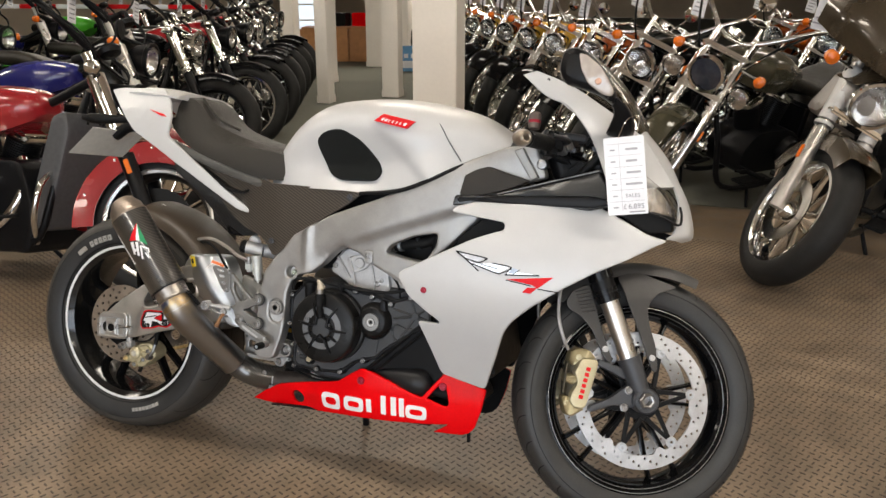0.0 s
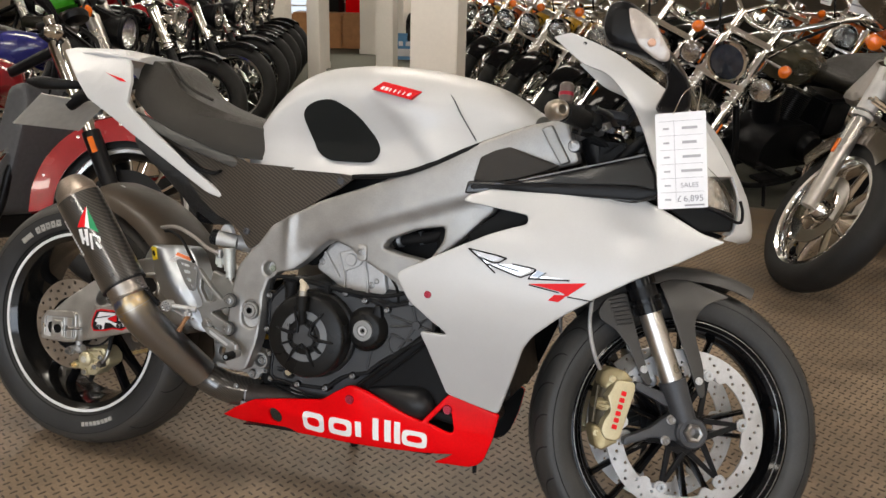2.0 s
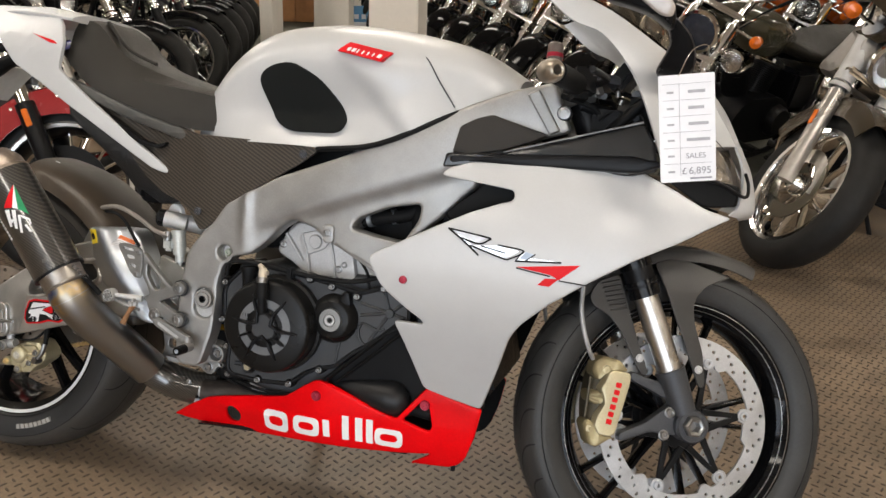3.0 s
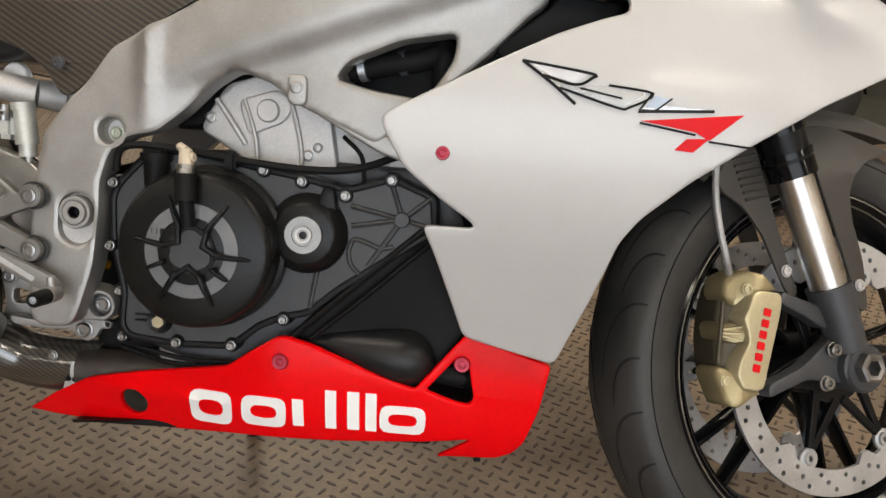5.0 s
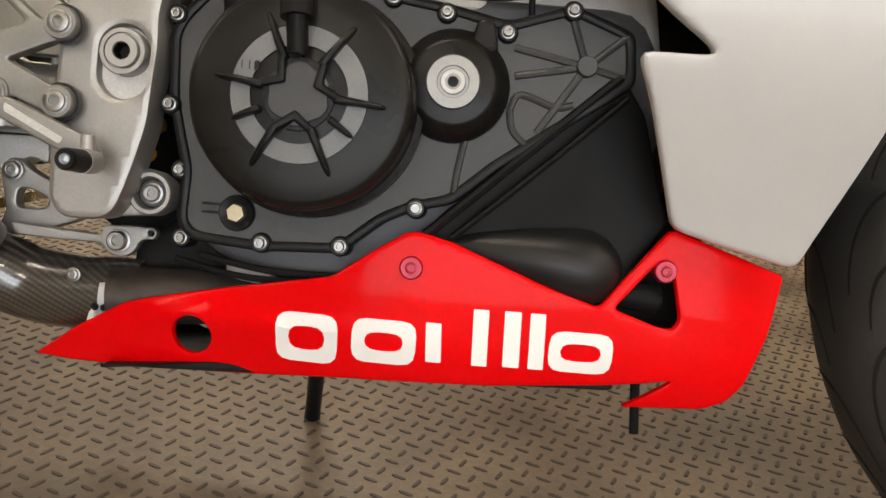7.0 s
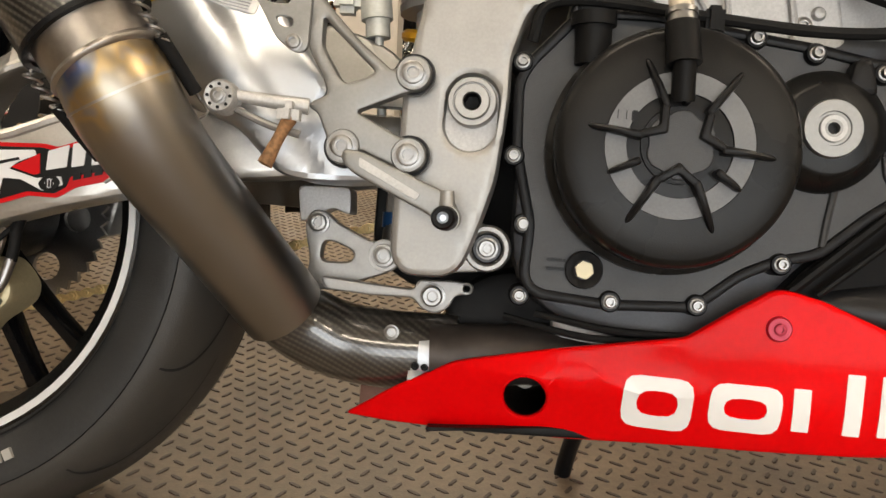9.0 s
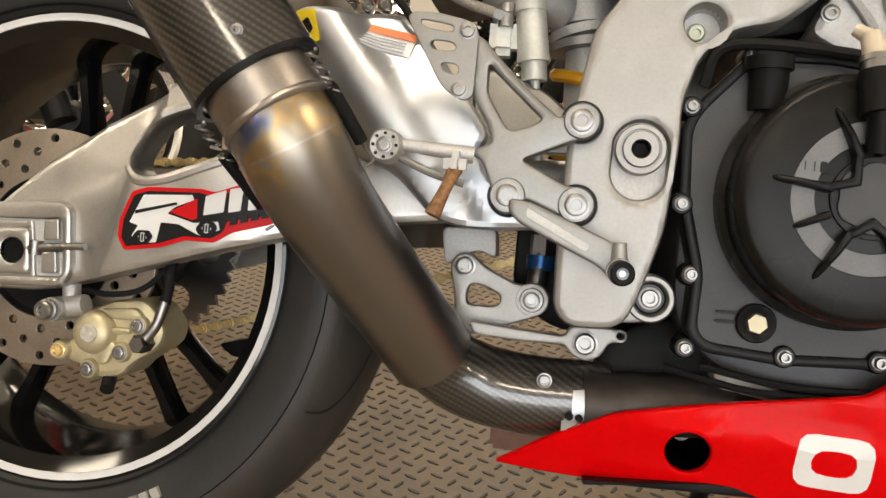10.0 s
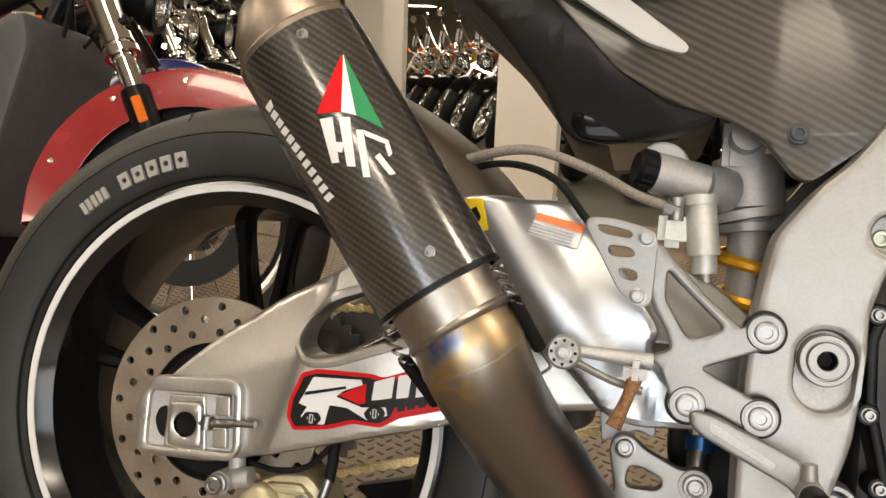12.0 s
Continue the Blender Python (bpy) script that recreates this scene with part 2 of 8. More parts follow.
def titan_heat():
    """Straw, purple and blue bands below the joint, fading along the pipe."""
    nt = TITAN.node_tree
    p = bsdf(TITAN)
    tc = nt.nodes.new("ShaderNodeTexCoord")
    dot = nt.nodes.new("ShaderNodeVectorMath")
    dot.operation = "DOT_PRODUCT"
    dot.inputs[1].default_value = (0.63, 0.0, -0.777)
    nt.links.new(tc.outputs["Object"], dot.inputs[0])
    nz = nt.nodes.new("ShaderNodeTexNoise")
    nz.inputs["Scale"].default_value = 28
    nt.links.new(tc.outputs["Object"], nz.inputs["Vector"])
    ma = nt.nodes.new("ShaderNodeMath")
    ma.operation = "MULTIPLY_ADD"
    ma.inputs[1].default_value = 0.13
    nt.links.new(nz.outputs[0], ma.inputs[0])
    nt.links.new(dot.outputs["Value"], ma.inputs[2])
    mr = nt.nodes.new("ShaderNodeMapRange")
    mr.inputs[1].default_value, mr.inputs[2].default_value = -0.145, -0.005
    nt.links.new(ma.outputs[0], mr.inputs[0])
    ramp = nt.nodes.new("ShaderNodeValToRGB")
    e = ramp.color_ramp.elements
    e[0].position, e[0].color = 0.18, (0.38, 0.35, 0.325, 1)
    e[1].position, e[1].color = 1.0, (0.285, 0.272, 0.260, 1)
    for pos, c in ((0.25, (0.34, 0.27, 0.33)), (0.32, (0.15, 0.20, 0.42)), (0.38, (0.30, 0.32, 0.36)), (0.46, (0.47, 0.35, 0.19)), (0.55, (0.33, 0.285, 0.22)), (0.75, (0.285, 0.266, 0.247))):
        e.new(pos).color = (*c, 1)
    nt.links.new(mr.outputs[0], ramp.inputs[0])
    nt.links.new(ramp.outputs[0], p.inputs["Base Color"])


titan_heat()


# ---- modelling helpers: each gives (vertices, faces) ----
def crom(pts, n, closed=False):
    """A smooth curve through the points, n steps between each two."""
    pts = [np.array(p, float) for p in pts]
    out, m = [], len(pts)
    for i in range(m if closed else m - 1):
        if closed:
            a, b, c, d = pts[i - 1], pts[i], pts[(i + 1) % m], pts[(i + 2) % m]
        else:
            b, c = pts[i], pts[i + 1]
            a = pts[i - 1] if i else 2 * b - c
            d = pts[i + 2] if i + 2 < m else 2 * c - b
        for k in range(n):
            t = k / n
            out.append(0.5 * (2 * b + (c - a) * t + (2 * a - 5 * b + 4 * c - d) * t * t + (3 * b - a - 3 * c + d) * t ** 3))
    if not closed:
        out.append(pts[-1])
    return out


def fillet(poly, r, n=3):
    out, m = [], len(poly)
    for i in range(m):
        p, a, b = (np.array(poly[j % m], float) for j in (i, i - 1, i + 1))
        la, lb = np.linalg.norm(a - p), np.linalg.norm(b - p)
        ra, rb = min(r, la * 0.45), min(r, lb * 0.45)
        s, e = p + (a - p) / la * ra, p + (b - p) / lb * rb
        out += [(1 - t) ** 2 * s + 2 * t * (1 - t) * p + t * t * e for t in [k / n for k in range(n + 1)]]
    return out


def inset(poly, d):
    """The outline moved inwards by d (outwards where d is negative)."""
    m = len(poly)
    area = sum(poly[i - 1][0] * poly[i][1] - poly[i][0] * poly[i - 1][1] for i in range(m))
    s = 1 if area > 0 else -1
    out = []
    for i in range(m):
        p, a, b = poly[i], poly[i - 1], poly[(i + 1) % m]
        u, v = (p - a) / (np.linalg.norm(p - a) + 1e-9), (b - p) / (np.linalg.norm(b - p) + 1e-9)
        n1, n2 = np.array((-u[1], u[0])), np.array((-v[1], v[0]))
        k = n1 + n2
        out.append(p + s * d * k / max(0.5, 1 + float(n1 @ n2)))
    return out


def circle(x, z, r, n=14, ph=0.0):
    return [np.array((x + r * math.cos(2 * math.pi * i / n + ph), z + r * math.sin(2 * math.pi * i / n + ph))) for i in range(n)]


def plate(poly, y, thick, holes=(), edge=0.002, cell=None, r=0.006, n=3, crown=0.0):
    """A solid cut from an outline in x and z, with rounded edges; y is its near face (a number or a function)."""
    bm = bmesh.new()
    loops = [(fillet(poly, r, n) if r else [np.array(p, float) for p in poly], 1)] + [(h if isinstance(h[0], np.ndarray) else fillet(h, r, n), -1) for h in holes]
    front, back = [], []
    for pts, s in loops:
        m = len(pts)
        lay = [[(p, thick) for p in pts], [(p, edge) for p in pts], [(p, edge * 0.3) for p in inset(pts, s * edge * 0.3)], [(p, 0.0) for p in inset(pts, s * edge)]]
        rows = [[bm.verts.new((p[0], dy, p[1])) for p, dy in q] for q in lay]
        for a, b in zip(rows, rows[1:]):
            for i in range(m):
                bm.faces.new((a[i - 1], a[i], b[i], b[i - 1]))
        front += [bm.edges.get((rows[-1][i - 1], rows[-1][i])) for i in range(m)]
        back += [bm.edges.get((rows[0][i - 1], rows[0][i])) for i in range(m)]
    bmesh.ops.triangle_fill(bm, use_beauty=True, edges=front)
    bmesh.ops.triangle_fill(bm, use_beauty=True, edges=back)
    if cell:
        xs, zs = [v.co.x for v in bm.verts], [v.co.z for v in bm.verts]
        for ax, lo, hi in (((1, 0, 0), min(xs), max(xs)), ((0, 0, 1), min(zs), max(zs))):
            k = int((hi - lo) / cell)
            for i in range(1, k + 1):
                c = lo + (hi - lo) * i / (k + 1)
                bmesh.ops.bisect_plane(bm, geom=bm.verts[:] + bm.edges[:] + bm.faces[:], plane_co=(c * ax[0], 0, c * ax[2]), plane_no=ax, dist=1e-5)
    bmesh.ops.recalc_face_normals(bm, faces=bm.faces[:])
    bm.verts.index_update()
    v = [(q.co.x, q.co.y + (y(q.co.x, q.co.z) if callable(y) else y), q.co.z) for q in bm.verts]
    f = [[q.index for q in face.verts] for face in bm.faces]
    bm.free()
    return v, f


def grid(rows, closed_u=False, closed_v=False, caps=False):
    """Faces over rows of points."""
    m, n = len(rows), len(rows[0])
    v = [tuple(p) for row in rows for p in row]
    f = []
    for i in range(m if closed_u else m - 1):
        for j in range(n if closed_v else n - 1):
            f.append((i * n + j, i * n + (j + 1) % n, (i + 1) % m * n + (j + 1) % n, (i + 1) % m * n + j))
    if caps:
        f += [tuple(range(n))[::-1], tuple((m - 1) * n + j for j in range(n))]
    return v, f


def turned(profile, at=(0, 0, 0), axis=(0, 1, 0), seg=32, closed=False, arc=None):
    """A lathe form: profile of (radius, distance along the axis)."""
    z = Vector(axis).normalized()
    x = z.orthogonal().normalized() if abs(z.y) < 0.999 else Vector((1, 0, 0))
    w = z.cross(x)
    rows = []
    full = arc is None
    a0, a1 = arc or (0, 2 * math.pi)
    for i in range(seg if full else seg + 1):
        t = a0 + (a1 - a0) * i / seg
        e = x * math.cos(t) + w * math.sin(t)
        rows.append([Vector(at) + e * r + z * h for r, h in profile])
    return grid(rows, closed_u=full, closed_v=closed)


def tube(pts, rad, seg=10, n=5, smooth=True):
    """A round bar along a curve; rad a number or one for each point."""
    rads = rad if isinstance(rad, (list, tuple)) else [rad] * len(pts)
    q = crom([(*p, r) for p, r in zip(pts, rads)], n) if smooth else [np.array((*p, r), float) for p, r in zip(pts, rads)]
    c = [Vector(p[:3]) for p in q]
    up = None
    rows = []
    for i, p in enumerate(c):
        d = (c[min(i + 1, len(c) - 1)] - c[max(i - 1, 0)]).normalized()
        up = d.orthogonal().normalized() if up is None else (up - d * up.dot(d)).normalized()
        s = d.cross(up)
        rows.append([p + (up * math.cos(2 * math.pi * k / seg) + s * math.sin(2 * math.pi * k / seg)) * q[i][3] for k in range(seg)])
    return grid(rows, closed_v=True, caps=True)


def rod(a, b, r0, r1=None, seg=12):
    return tube([a, b], [r0, r0 if r1 is None else r1], seg, smooth=False)


def block(at, size, bev=0.004, m=None):
    """A box with rounded edges."""
    bm = bmesh.new()
    bmesh.ops.create_cube(bm, size=1)
    bmesh.ops.scale(bm, vec=size, verts=bm.verts[:])
    bmesh.ops.bevel(bm, geom=bm.edges[:], offset=min(bev, min(size) * 0.45), segments=2, affect="EDGES")
    bm.verts.index_update()
    t = Matrix.Translation(at) @ (m or Matrix())
    v = [tuple(t @ q.co) for q in bm.verts]
    f = [[q.index for q in face.verts] for face in bm.faces]
    bm.free()
    return v, f


def sheet(rails, nu, nv, thick):
    """A shell over smooth rails, thick along its normals."""
    k = [crom(r, nu) for r in rails]
    cols = [crom([row[i] for row in k], nv) for i in range(len(k[0]))]
    v, f = grid(cols)
    bm = bmesh.new()
    vs = [bm.verts.new(p) for p in v]
    for q in f:
        bm.faces.new([vs[i] for i in q])
    bm.normal_update()
    bmesh.ops.solidify(bm, geom=bm.faces[:], thickness=thick)
    bm.verts.index_update()
    out = [tuple(q.co) for q in bm.verts], [[q.index for q in face.verts] for face in bm.faces]
    bm.free()
    return out


def moved(geo, m):
    return [tuple(m @ Vector(p)) for p in geo[0]], geo[1]


def mirrored(geo):
    return [(x, -y, z) for x, y, z in geo[0]], [tuple(q)[::-1] for q in geo[1]]


def joined(*geos):
    v, f = [], []
    for a, b in geos:
        k = len(v)
        v += list(a)
        f += [[i + k for i in q] for q in b]
    return v, f


def crisp(me, limit):
    """Normals weighted by area, so that flat faces stay flat between their rounded edges."""
    n = np.zeros(len(me.polygons) * 3, np.float32)
    me.polygons.foreach_get("normal", n)
    n = n.reshape(-1, 3)
    size = np.zeros(len(me.polygons), np.float32)
    me.polygons.foreach_get("area", size)
    lv = np.zeros(len(me.loops), np.int32)
    me.loops.foreach_get("vertex_index", lv)
    count = np.zeros(len(me.polygons), np.int32)
    me.polygons.foreach_get("loop_total", count)
    lf = np.repeat(np.arange(len(count)), count)
    order = np.argsort(lv, kind="stable")
    ends = np.searchsorted(lv[order], np.arange(len(me.vertices) + 1))
    out = np.zeros((len(lv), 3), np.float32)
    for v in range(len(me.vertices)):
        ls = order[ends[v]:ends[v + 1]]
        if len(ls):
            fs = lf[ls]
            m = n[fs]
            out[ls] = ((m @ m.T) > limit).astype(np.float32) @ (m * (size[fs] + 1e-9)[:, None])
    out /= np.maximum(np.linalg.norm(out, axis=1), 1e-12)[:, None]
    me.normals_split_custom_set(out.tolist())


def part(name, geo, material, parent=None, label="", sharp=38):
    """One mesh object under a thing or a part."""
    me = bpy.data.meshes.new(name)
    me.from_pydata([tuple(p) for p in geo[0]], [], [tuple(q) for q in geo[1]])
    bm = bmesh.new()
    bm.from_mesh(me)
    bmesh.ops.recalc_face_normals(bm, faces=bm.faces[:])
    bm.to_mesh(me)
    bm.free()
    me.materials.append(material)
    me.shade_smooth()
    me.set_sharp_from_angle(angle=radians(sharp))
    if len(me.polygons) < 9000:
        crisp(me, math.cos(radians(sharp)))
    ob = new(name, me)
    ob.parent = parent
    return tagged(ob, label) if label else ob


def thing(name, m, label, category, group=""):
    ob = new(name)
    ob.empty_display_size = 0.1
    ob.matrix_world = m
    return tagged(ob, label, category, group)


def again(ob, m, parent):
    """Another object on the same mesh."""
    o = new(ob.name.split(".")[0], ob.data)
    o.parent = parent
    o.matrix_basis = m
    return o


# ---- the white sports motorcycle, built upright with x forwards and y to its left ----
LEAN_BIKE = 14.0
bike = thing("sports_motorcycle", pose(-1.573, 1.750, 0.0, -LEAN_BIKE), "white and red faired sports motorcycle leaning on its side stand", "motorcycle")
interp = np.interp


def soft(x, xs, ys, h=0.04):
    """Interpolation with its corners rounded off."""
    return float(np.mean(interp(np.linspace(x - h, x + h, 9), xs, ys)))


RAKE, STEER = radians(24.5), radians(25)
AX, AZ = 1.417, 0.300
PIVOT = Vector((1.515, 0, 0))
SM = Matrix.Translation(PIVOT) @ Matrix.Rotation(STEER, 4, Vector((-math.sin(RAKE), 0, math.cos(RAKE)))) @ Matrix.Translation(-PIVOT)


def bolt_geo(r, h):
    hexa = [(r * 0.5 * math.cos(math.pi / 3 * i), r * 0.5 * math.sin(math.pi / 3 * i)) for i in range(6)]
    ring = turned([(r * 1.25, 0), (r * 1.25, -h * 0.2), (r, -h * 0.25), (r, -h * 0.85), (r * 0.85, -h), (r * 0.58, -h)], seg=18)
    rows = [[(r * 0.58 * math.cos(math.pi / 9 * i), -h, r * 0.58 * math.sin(math.pi / 9 * i)) for i in range(18)],
            [(x, -h * 0.98, z) for x, z in crom(hexa, 3, True)], [(x * 0.98, -h * 0.45, z * 0.98) for x, z in crom(hexa, 3, True)]]
    cup = grid(rows, closed_v=True)
    cap = [(0, -h * 0.45, 0)] + list(rows[2]), [(0, i + 1, (i + 1) % 18 + 1) for i in range(18)]
    return joined(ring, cup, cap)


def bolts(places, r, h, material, parent, name="bolt", m=None):
    first = None
    for p in places:
        t = (m or Matrix()) @ Matrix.Translation(p)
        if first is None:
            first = part(name, bolt_geo(r, h), material, parent)
            first.matrix_basis = t
        else:
            again(first, t, parent)


def wheel_tyre(width, radius, bead, grooves, seg=128):
    w = width / 2
    half = [(bead, w * 0.80), (bead + 0.012, w * 0.93), (radius - (radius - bead) * 0.55, w), (radius - (radius - bead) * 0.30, w * 0.93), (radius - (radius - bead) * 0.13, w * 0.68), (radius - (radius - bead) * 0.03, w * 0.32), (radius, 0)]
    full = [(r, -a) for r, a in half] + [(r, a) for r, a in half[-2::-1]]
    prof = [tuple(p) for p in crom(full, 4)] + [(bead - 0.004, w * 0.7), (bead - 0.004, -w * 0.7)]
    return turned(prof, seg=seg, closed=True)


def tread_groove(width, radius, bead, side, a0, sweep=0.50, reach=0.66):
    """A curved groove strip lying a hair above the tread, square to the shoulder and swept round towards the crown."""
    w = width / 2
    half = [(bead, w * 0.80), (bead + 0.012, w * 0.93), (radius - (radius - bead) * 0.55, w), (radius - (radius - bead) * 0.30, w * 0.93), (radius - (radius - bead) * 0.13, w * 0.68), (radius - (radius - bead) * 0.03, w * 0.32), (radius, 0)]
    full = [(r, -y) for r, y in half] + [(r, y) for r, y in half[-2::-1]]
    sec = [p for p in crom(full, 6) if p[1] >= 0 and p[0] > radius - (radius - bead) * 0.5]
    ys, rs = [p[1] for p in sec], [p[0] for p in sec]
    rows = []
    for i in range(17):
        t = i / 16
        y = w * (0.93 - reach * math.sin(t * 1.45))
        rr = float(interp(y, ys, rs)) + 0.0008
        a = a0 + sweep * t ** 2.1
        hw = 0.0024 * math.sin(math.pi * (0.16 + 0.78 * t)) / radius
        dy = 0.0022 * min(1.0, 1.6 * t)
        rows.append([(rr * math.cos(a + s * hw), side * (y + s * dy * 0.5 + 0.0004), rr * math.sin(a + s * hw)) for s in (-1, 0, 1)])
    return grid(rows)


def shoulder_ridge(width, radius, bead, side):
    """The fine moulded line where tread and sidewall meet."""
    w = width / 2
    r = radius - (radius - bead) * 0.46
    return turned([(r - 0.0012, side * (w * 0.986)), (r, side * (w * 0.986 + 0.0014)), (r + 0.0012, side * (w * 0.986))], seg=96)
def rim_geo(w, bead):
    half = [(bead + 0.004, w), (bead - 0.004, w + 0.001), (bead - 0.012, w - 0.006), (bead - 0.020, w - 0.012), (bead - 0.024, w - 0.03), (bead - 0.030, 0.01)]
    inner = [(r, -a) for r, a in half] + [(r, a) for r, a in half[::-1]]
    return turned(inner + [(bead - 0.012, w * 0.8), (bead - 0.012, -w * 0.8)], seg=72, closed=True)


def spoke_geo(r0, r1, a, y0, y1, wide):
    c, s = math.cos(a), math.sin(a)
    rows = []
    for t in np.linspace(0, 1, 7):
        r = r0 + (r1 - r0) * t
        wd = wide * (1.25 - 0.9 * t + 0.75 * t ** 4)
        dp = 0.016 * (1.2 - 0.5 * t)
        yy = y0 + (y1 - y0) * t
        rows.append([(c * r - s * wd * u, yy + dp * v, s * r + c * wd * u) for u, v in ((-1, -0.4), (-0.5, -1), (0.5, -1), (1, -0.4), (1, 0.6), (0.4, 1), (-0.4, 1), (-1, 0.6))])
    return grid(rows, closed_v=True, caps=True)


def drilled_disc(r0, r1, y, thick, rows_of_holes, seg=72, lugs=0, hole=0.0042):
    holes = []
    for k, (rr, n, ph) in enumerate(rows_of_holes):
        holes += [circle(rr * math.cos(ph + 2 * math.pi * i / n), rr * math.sin(ph + 2 * math.pi * i / n), hole, 8) for i in range(n)]
    inner = [np.array(((r0 - (0.011 if lugs and (i % (seg // lugs)) < 2 else 0)) * math.cos(2 * math.pi * i / seg), (r0 - (0.011 if lugs and (i % (seg // lugs)) < 2 else 0)) * math.sin(2 * math.pi * i / seg))) for i in range(seg)]
    return plate(circle(0, 0, r1, seg), y, thick, [inner] + holes, edge=0.0006, r=0)


# rear wheel
RC = Vector((0.0, 0.0, 0.309))
T = Matrix.Translation(RC)
part("rear_tyre", moved(wheel_tyre(0.19, 0.313, 0.222, 0), T), REARTYRE, bike, "wide black sports tyre with curved grooves")
rear_tyre = bpy.data.objects["rear_tyre"]
for side in (-1, 1):
    for i in range(14):
        part("tread_groove", moved(tread_groove(0.19, 0.313, 0.222, side, i * 2 * math.pi / 14 + (0.2 if side > 0 else 0)), T), GROOVE, rear_tyre)
for side in (-1, 1):
    part("shoulder_ridge", moved(shoulder_ridge(0.19, 0.313, 0.222, side), T), RUBBER, rear_tyre)
    part("bead_line", moved(turned([(0.2275, side * 0.0845), (0.2285, side * 0.0862), (0.2295, side * 0.0870)], seg=96), T), RUBBER, rear_tyre)
SIDEPRINT = mat("grey_sidewall_print", (0.30, 0.29, 0.27), 0.6)
for a0, a1, n, r0, r1 in ((133, 125, 5, 0.241, 0.254), (121.5, 102.5, 5, 0.240, 0.256), (-80, -58, 8, 0.243, 0.253)):
    for i in range(n):
        f0, f1 = radians(a0 + (a1 - a0) * i / n), radians(a0 + (a1 - a0) * (i + 0.72) / n)
        part("sidewall_bar", moved(plate([(r0 * math.cos(f0), r0 * math.sin(f0)), (r1 * math.cos(f0), r1 * math.sin(f0)), (r1 * math.cos(f1), r1 * math.sin(f1)), (r0 * math.cos(f1), r0 * math.sin(f1))], -0.0962, 0.004, [] if n != 5 or a0 > 125 else [circle(0.5 * (r0 + r1) * math.cos((f0 + f1) / 2), 0.5 * (r0 + r1) * math.sin((f0 + f1) / 2), 0.003, 6)], edge=0.0003, r=0.001), T), SIDEPRINT, rear_tyre)
rear_rim = part("rear_rim", moved(rim_geo(0.079, 0.222), T), RIMBLACK, bike, "gloss black cast rim")
part("rim_tape", moved(turned([(0.2215, -0.0806), (0.2150, -0.0802), (0.2145, -0.0790), (0.2215, -0.0792)], seg=72, closed=True), T), RIMWHITE, rear_rim, "white reflective rim stripe")
for i in range(5):
    for d in (-0.16, 0.16):
        part("spoke", moved(spoke_geo(0.045, 0.198, math.radians(20 + 72 * i) + d, 0.0, 0.0, 0.0105), T), GLOSSBLACK, rear_rim)
part("hub", moved(turned([(0.02, -0.075), (0.04, -0.07), (0.05, -0.05), (0.045, 0.0), (0.055, 0.05), (0.05, 0.09), (0.02, 0.095)], seg=32), T), BLACK, rear_rim)
part("rear_brake_disc", moved(drilled_disc(0.066, 0.110, -0.098, 0.005, [(0.076, 16, 0), (0.089, 16, 0.2), (0.101, 16, 0.4)], 48), T), RDISCM, bike, "drilled rear brake disc with brown patina")
part("disc_carrier", moved(turned([(0.02, -0.09), (0.062, -0.092), (0.067, -0.097), (0.067, -0.092), (0.02, -0.085)], seg=32), T), BLACK, bike)
part("sprocket", moved(plate([(((0.094 if i % 2 else 0.102)) * math.cos(math.pi * i / 40), (0.094 if i % 2 else 0.102) * math.sin(math.pi * i / 40)) for i in range(80)], 0.098, 0.006, [circle(0.066 * math.cos(math.pi / 3 * i), 0.066 * math.sin(math.pi / 3 * i), 0.016, 12) for i in range(6)], edge=0.0005, r=0), T), STEEL, bike)
# chain, two runs of links
link = None
for run, (za, zb) in enumerate((((0.309 + 0.098), 0.445), (0.309 - 0.110, 0.362))):
    for i in range(34):
        t = i / 33
        x, z = 0.0 + 0.52 * t, za + (zb - za) * t
        g = None
        if i < 2 and run == 0:
            yo = 0.007 if i % 2 else 0.009
            g = joined(plate([(-0.0125, -0.002), (-0.010, -0.0055), (-0.006, -0.0055), (0, -0.0032), (0.006, -0.0055), (0.010, -0.0055), (0.0125, -0.002), (0.0125, 0.002), (0.010, 0.0055), (0.006, 0.0055), (0, 0.0032), (-0.006, 0.0055), (-0.010, 0.0055), (-0.0125, 0.002)], -yo, 0.002, edge=0.0005, r=0.001, n=2),
                       plate([(-0.0125, -0.003), (0, -0.0032), (0.0125, -0.003), (0.0125, 0.003), (0, 0.0032), (-0.0125, 0.003)], yo - 0.002, 0.002, edge=0.0005, r=0.001, n=2),
                       *([] if i % 2 else [rod((s * 0.0079, -0.0115, 0), (s * 0.0079, 0.0115, 0), 0.0026, seg=8) for s in (-1, 1)]))
        m = Matrix.Translation((x, 0.101, z)) @ Matrix.Rotation(-math.atan2(zb - za, 0.52), 4, "Y")
        if g:
            ob = part("chain_link", g, CHAIN, bike)
            ob.matrix_basis = m
            link = [ob] if link is None else link + [ob]
        else:
            again(link[i % 2], m, bike)
part("chain_guide", plate([(0.08, 0.202), (0.20, 0.236), (0.235, 0.248), (0.235, 0.236), (0.215, 0.213), (0.16, 0.198), (0.10, 0.188)], 0.116, 0.02), PLASTIC, bike)

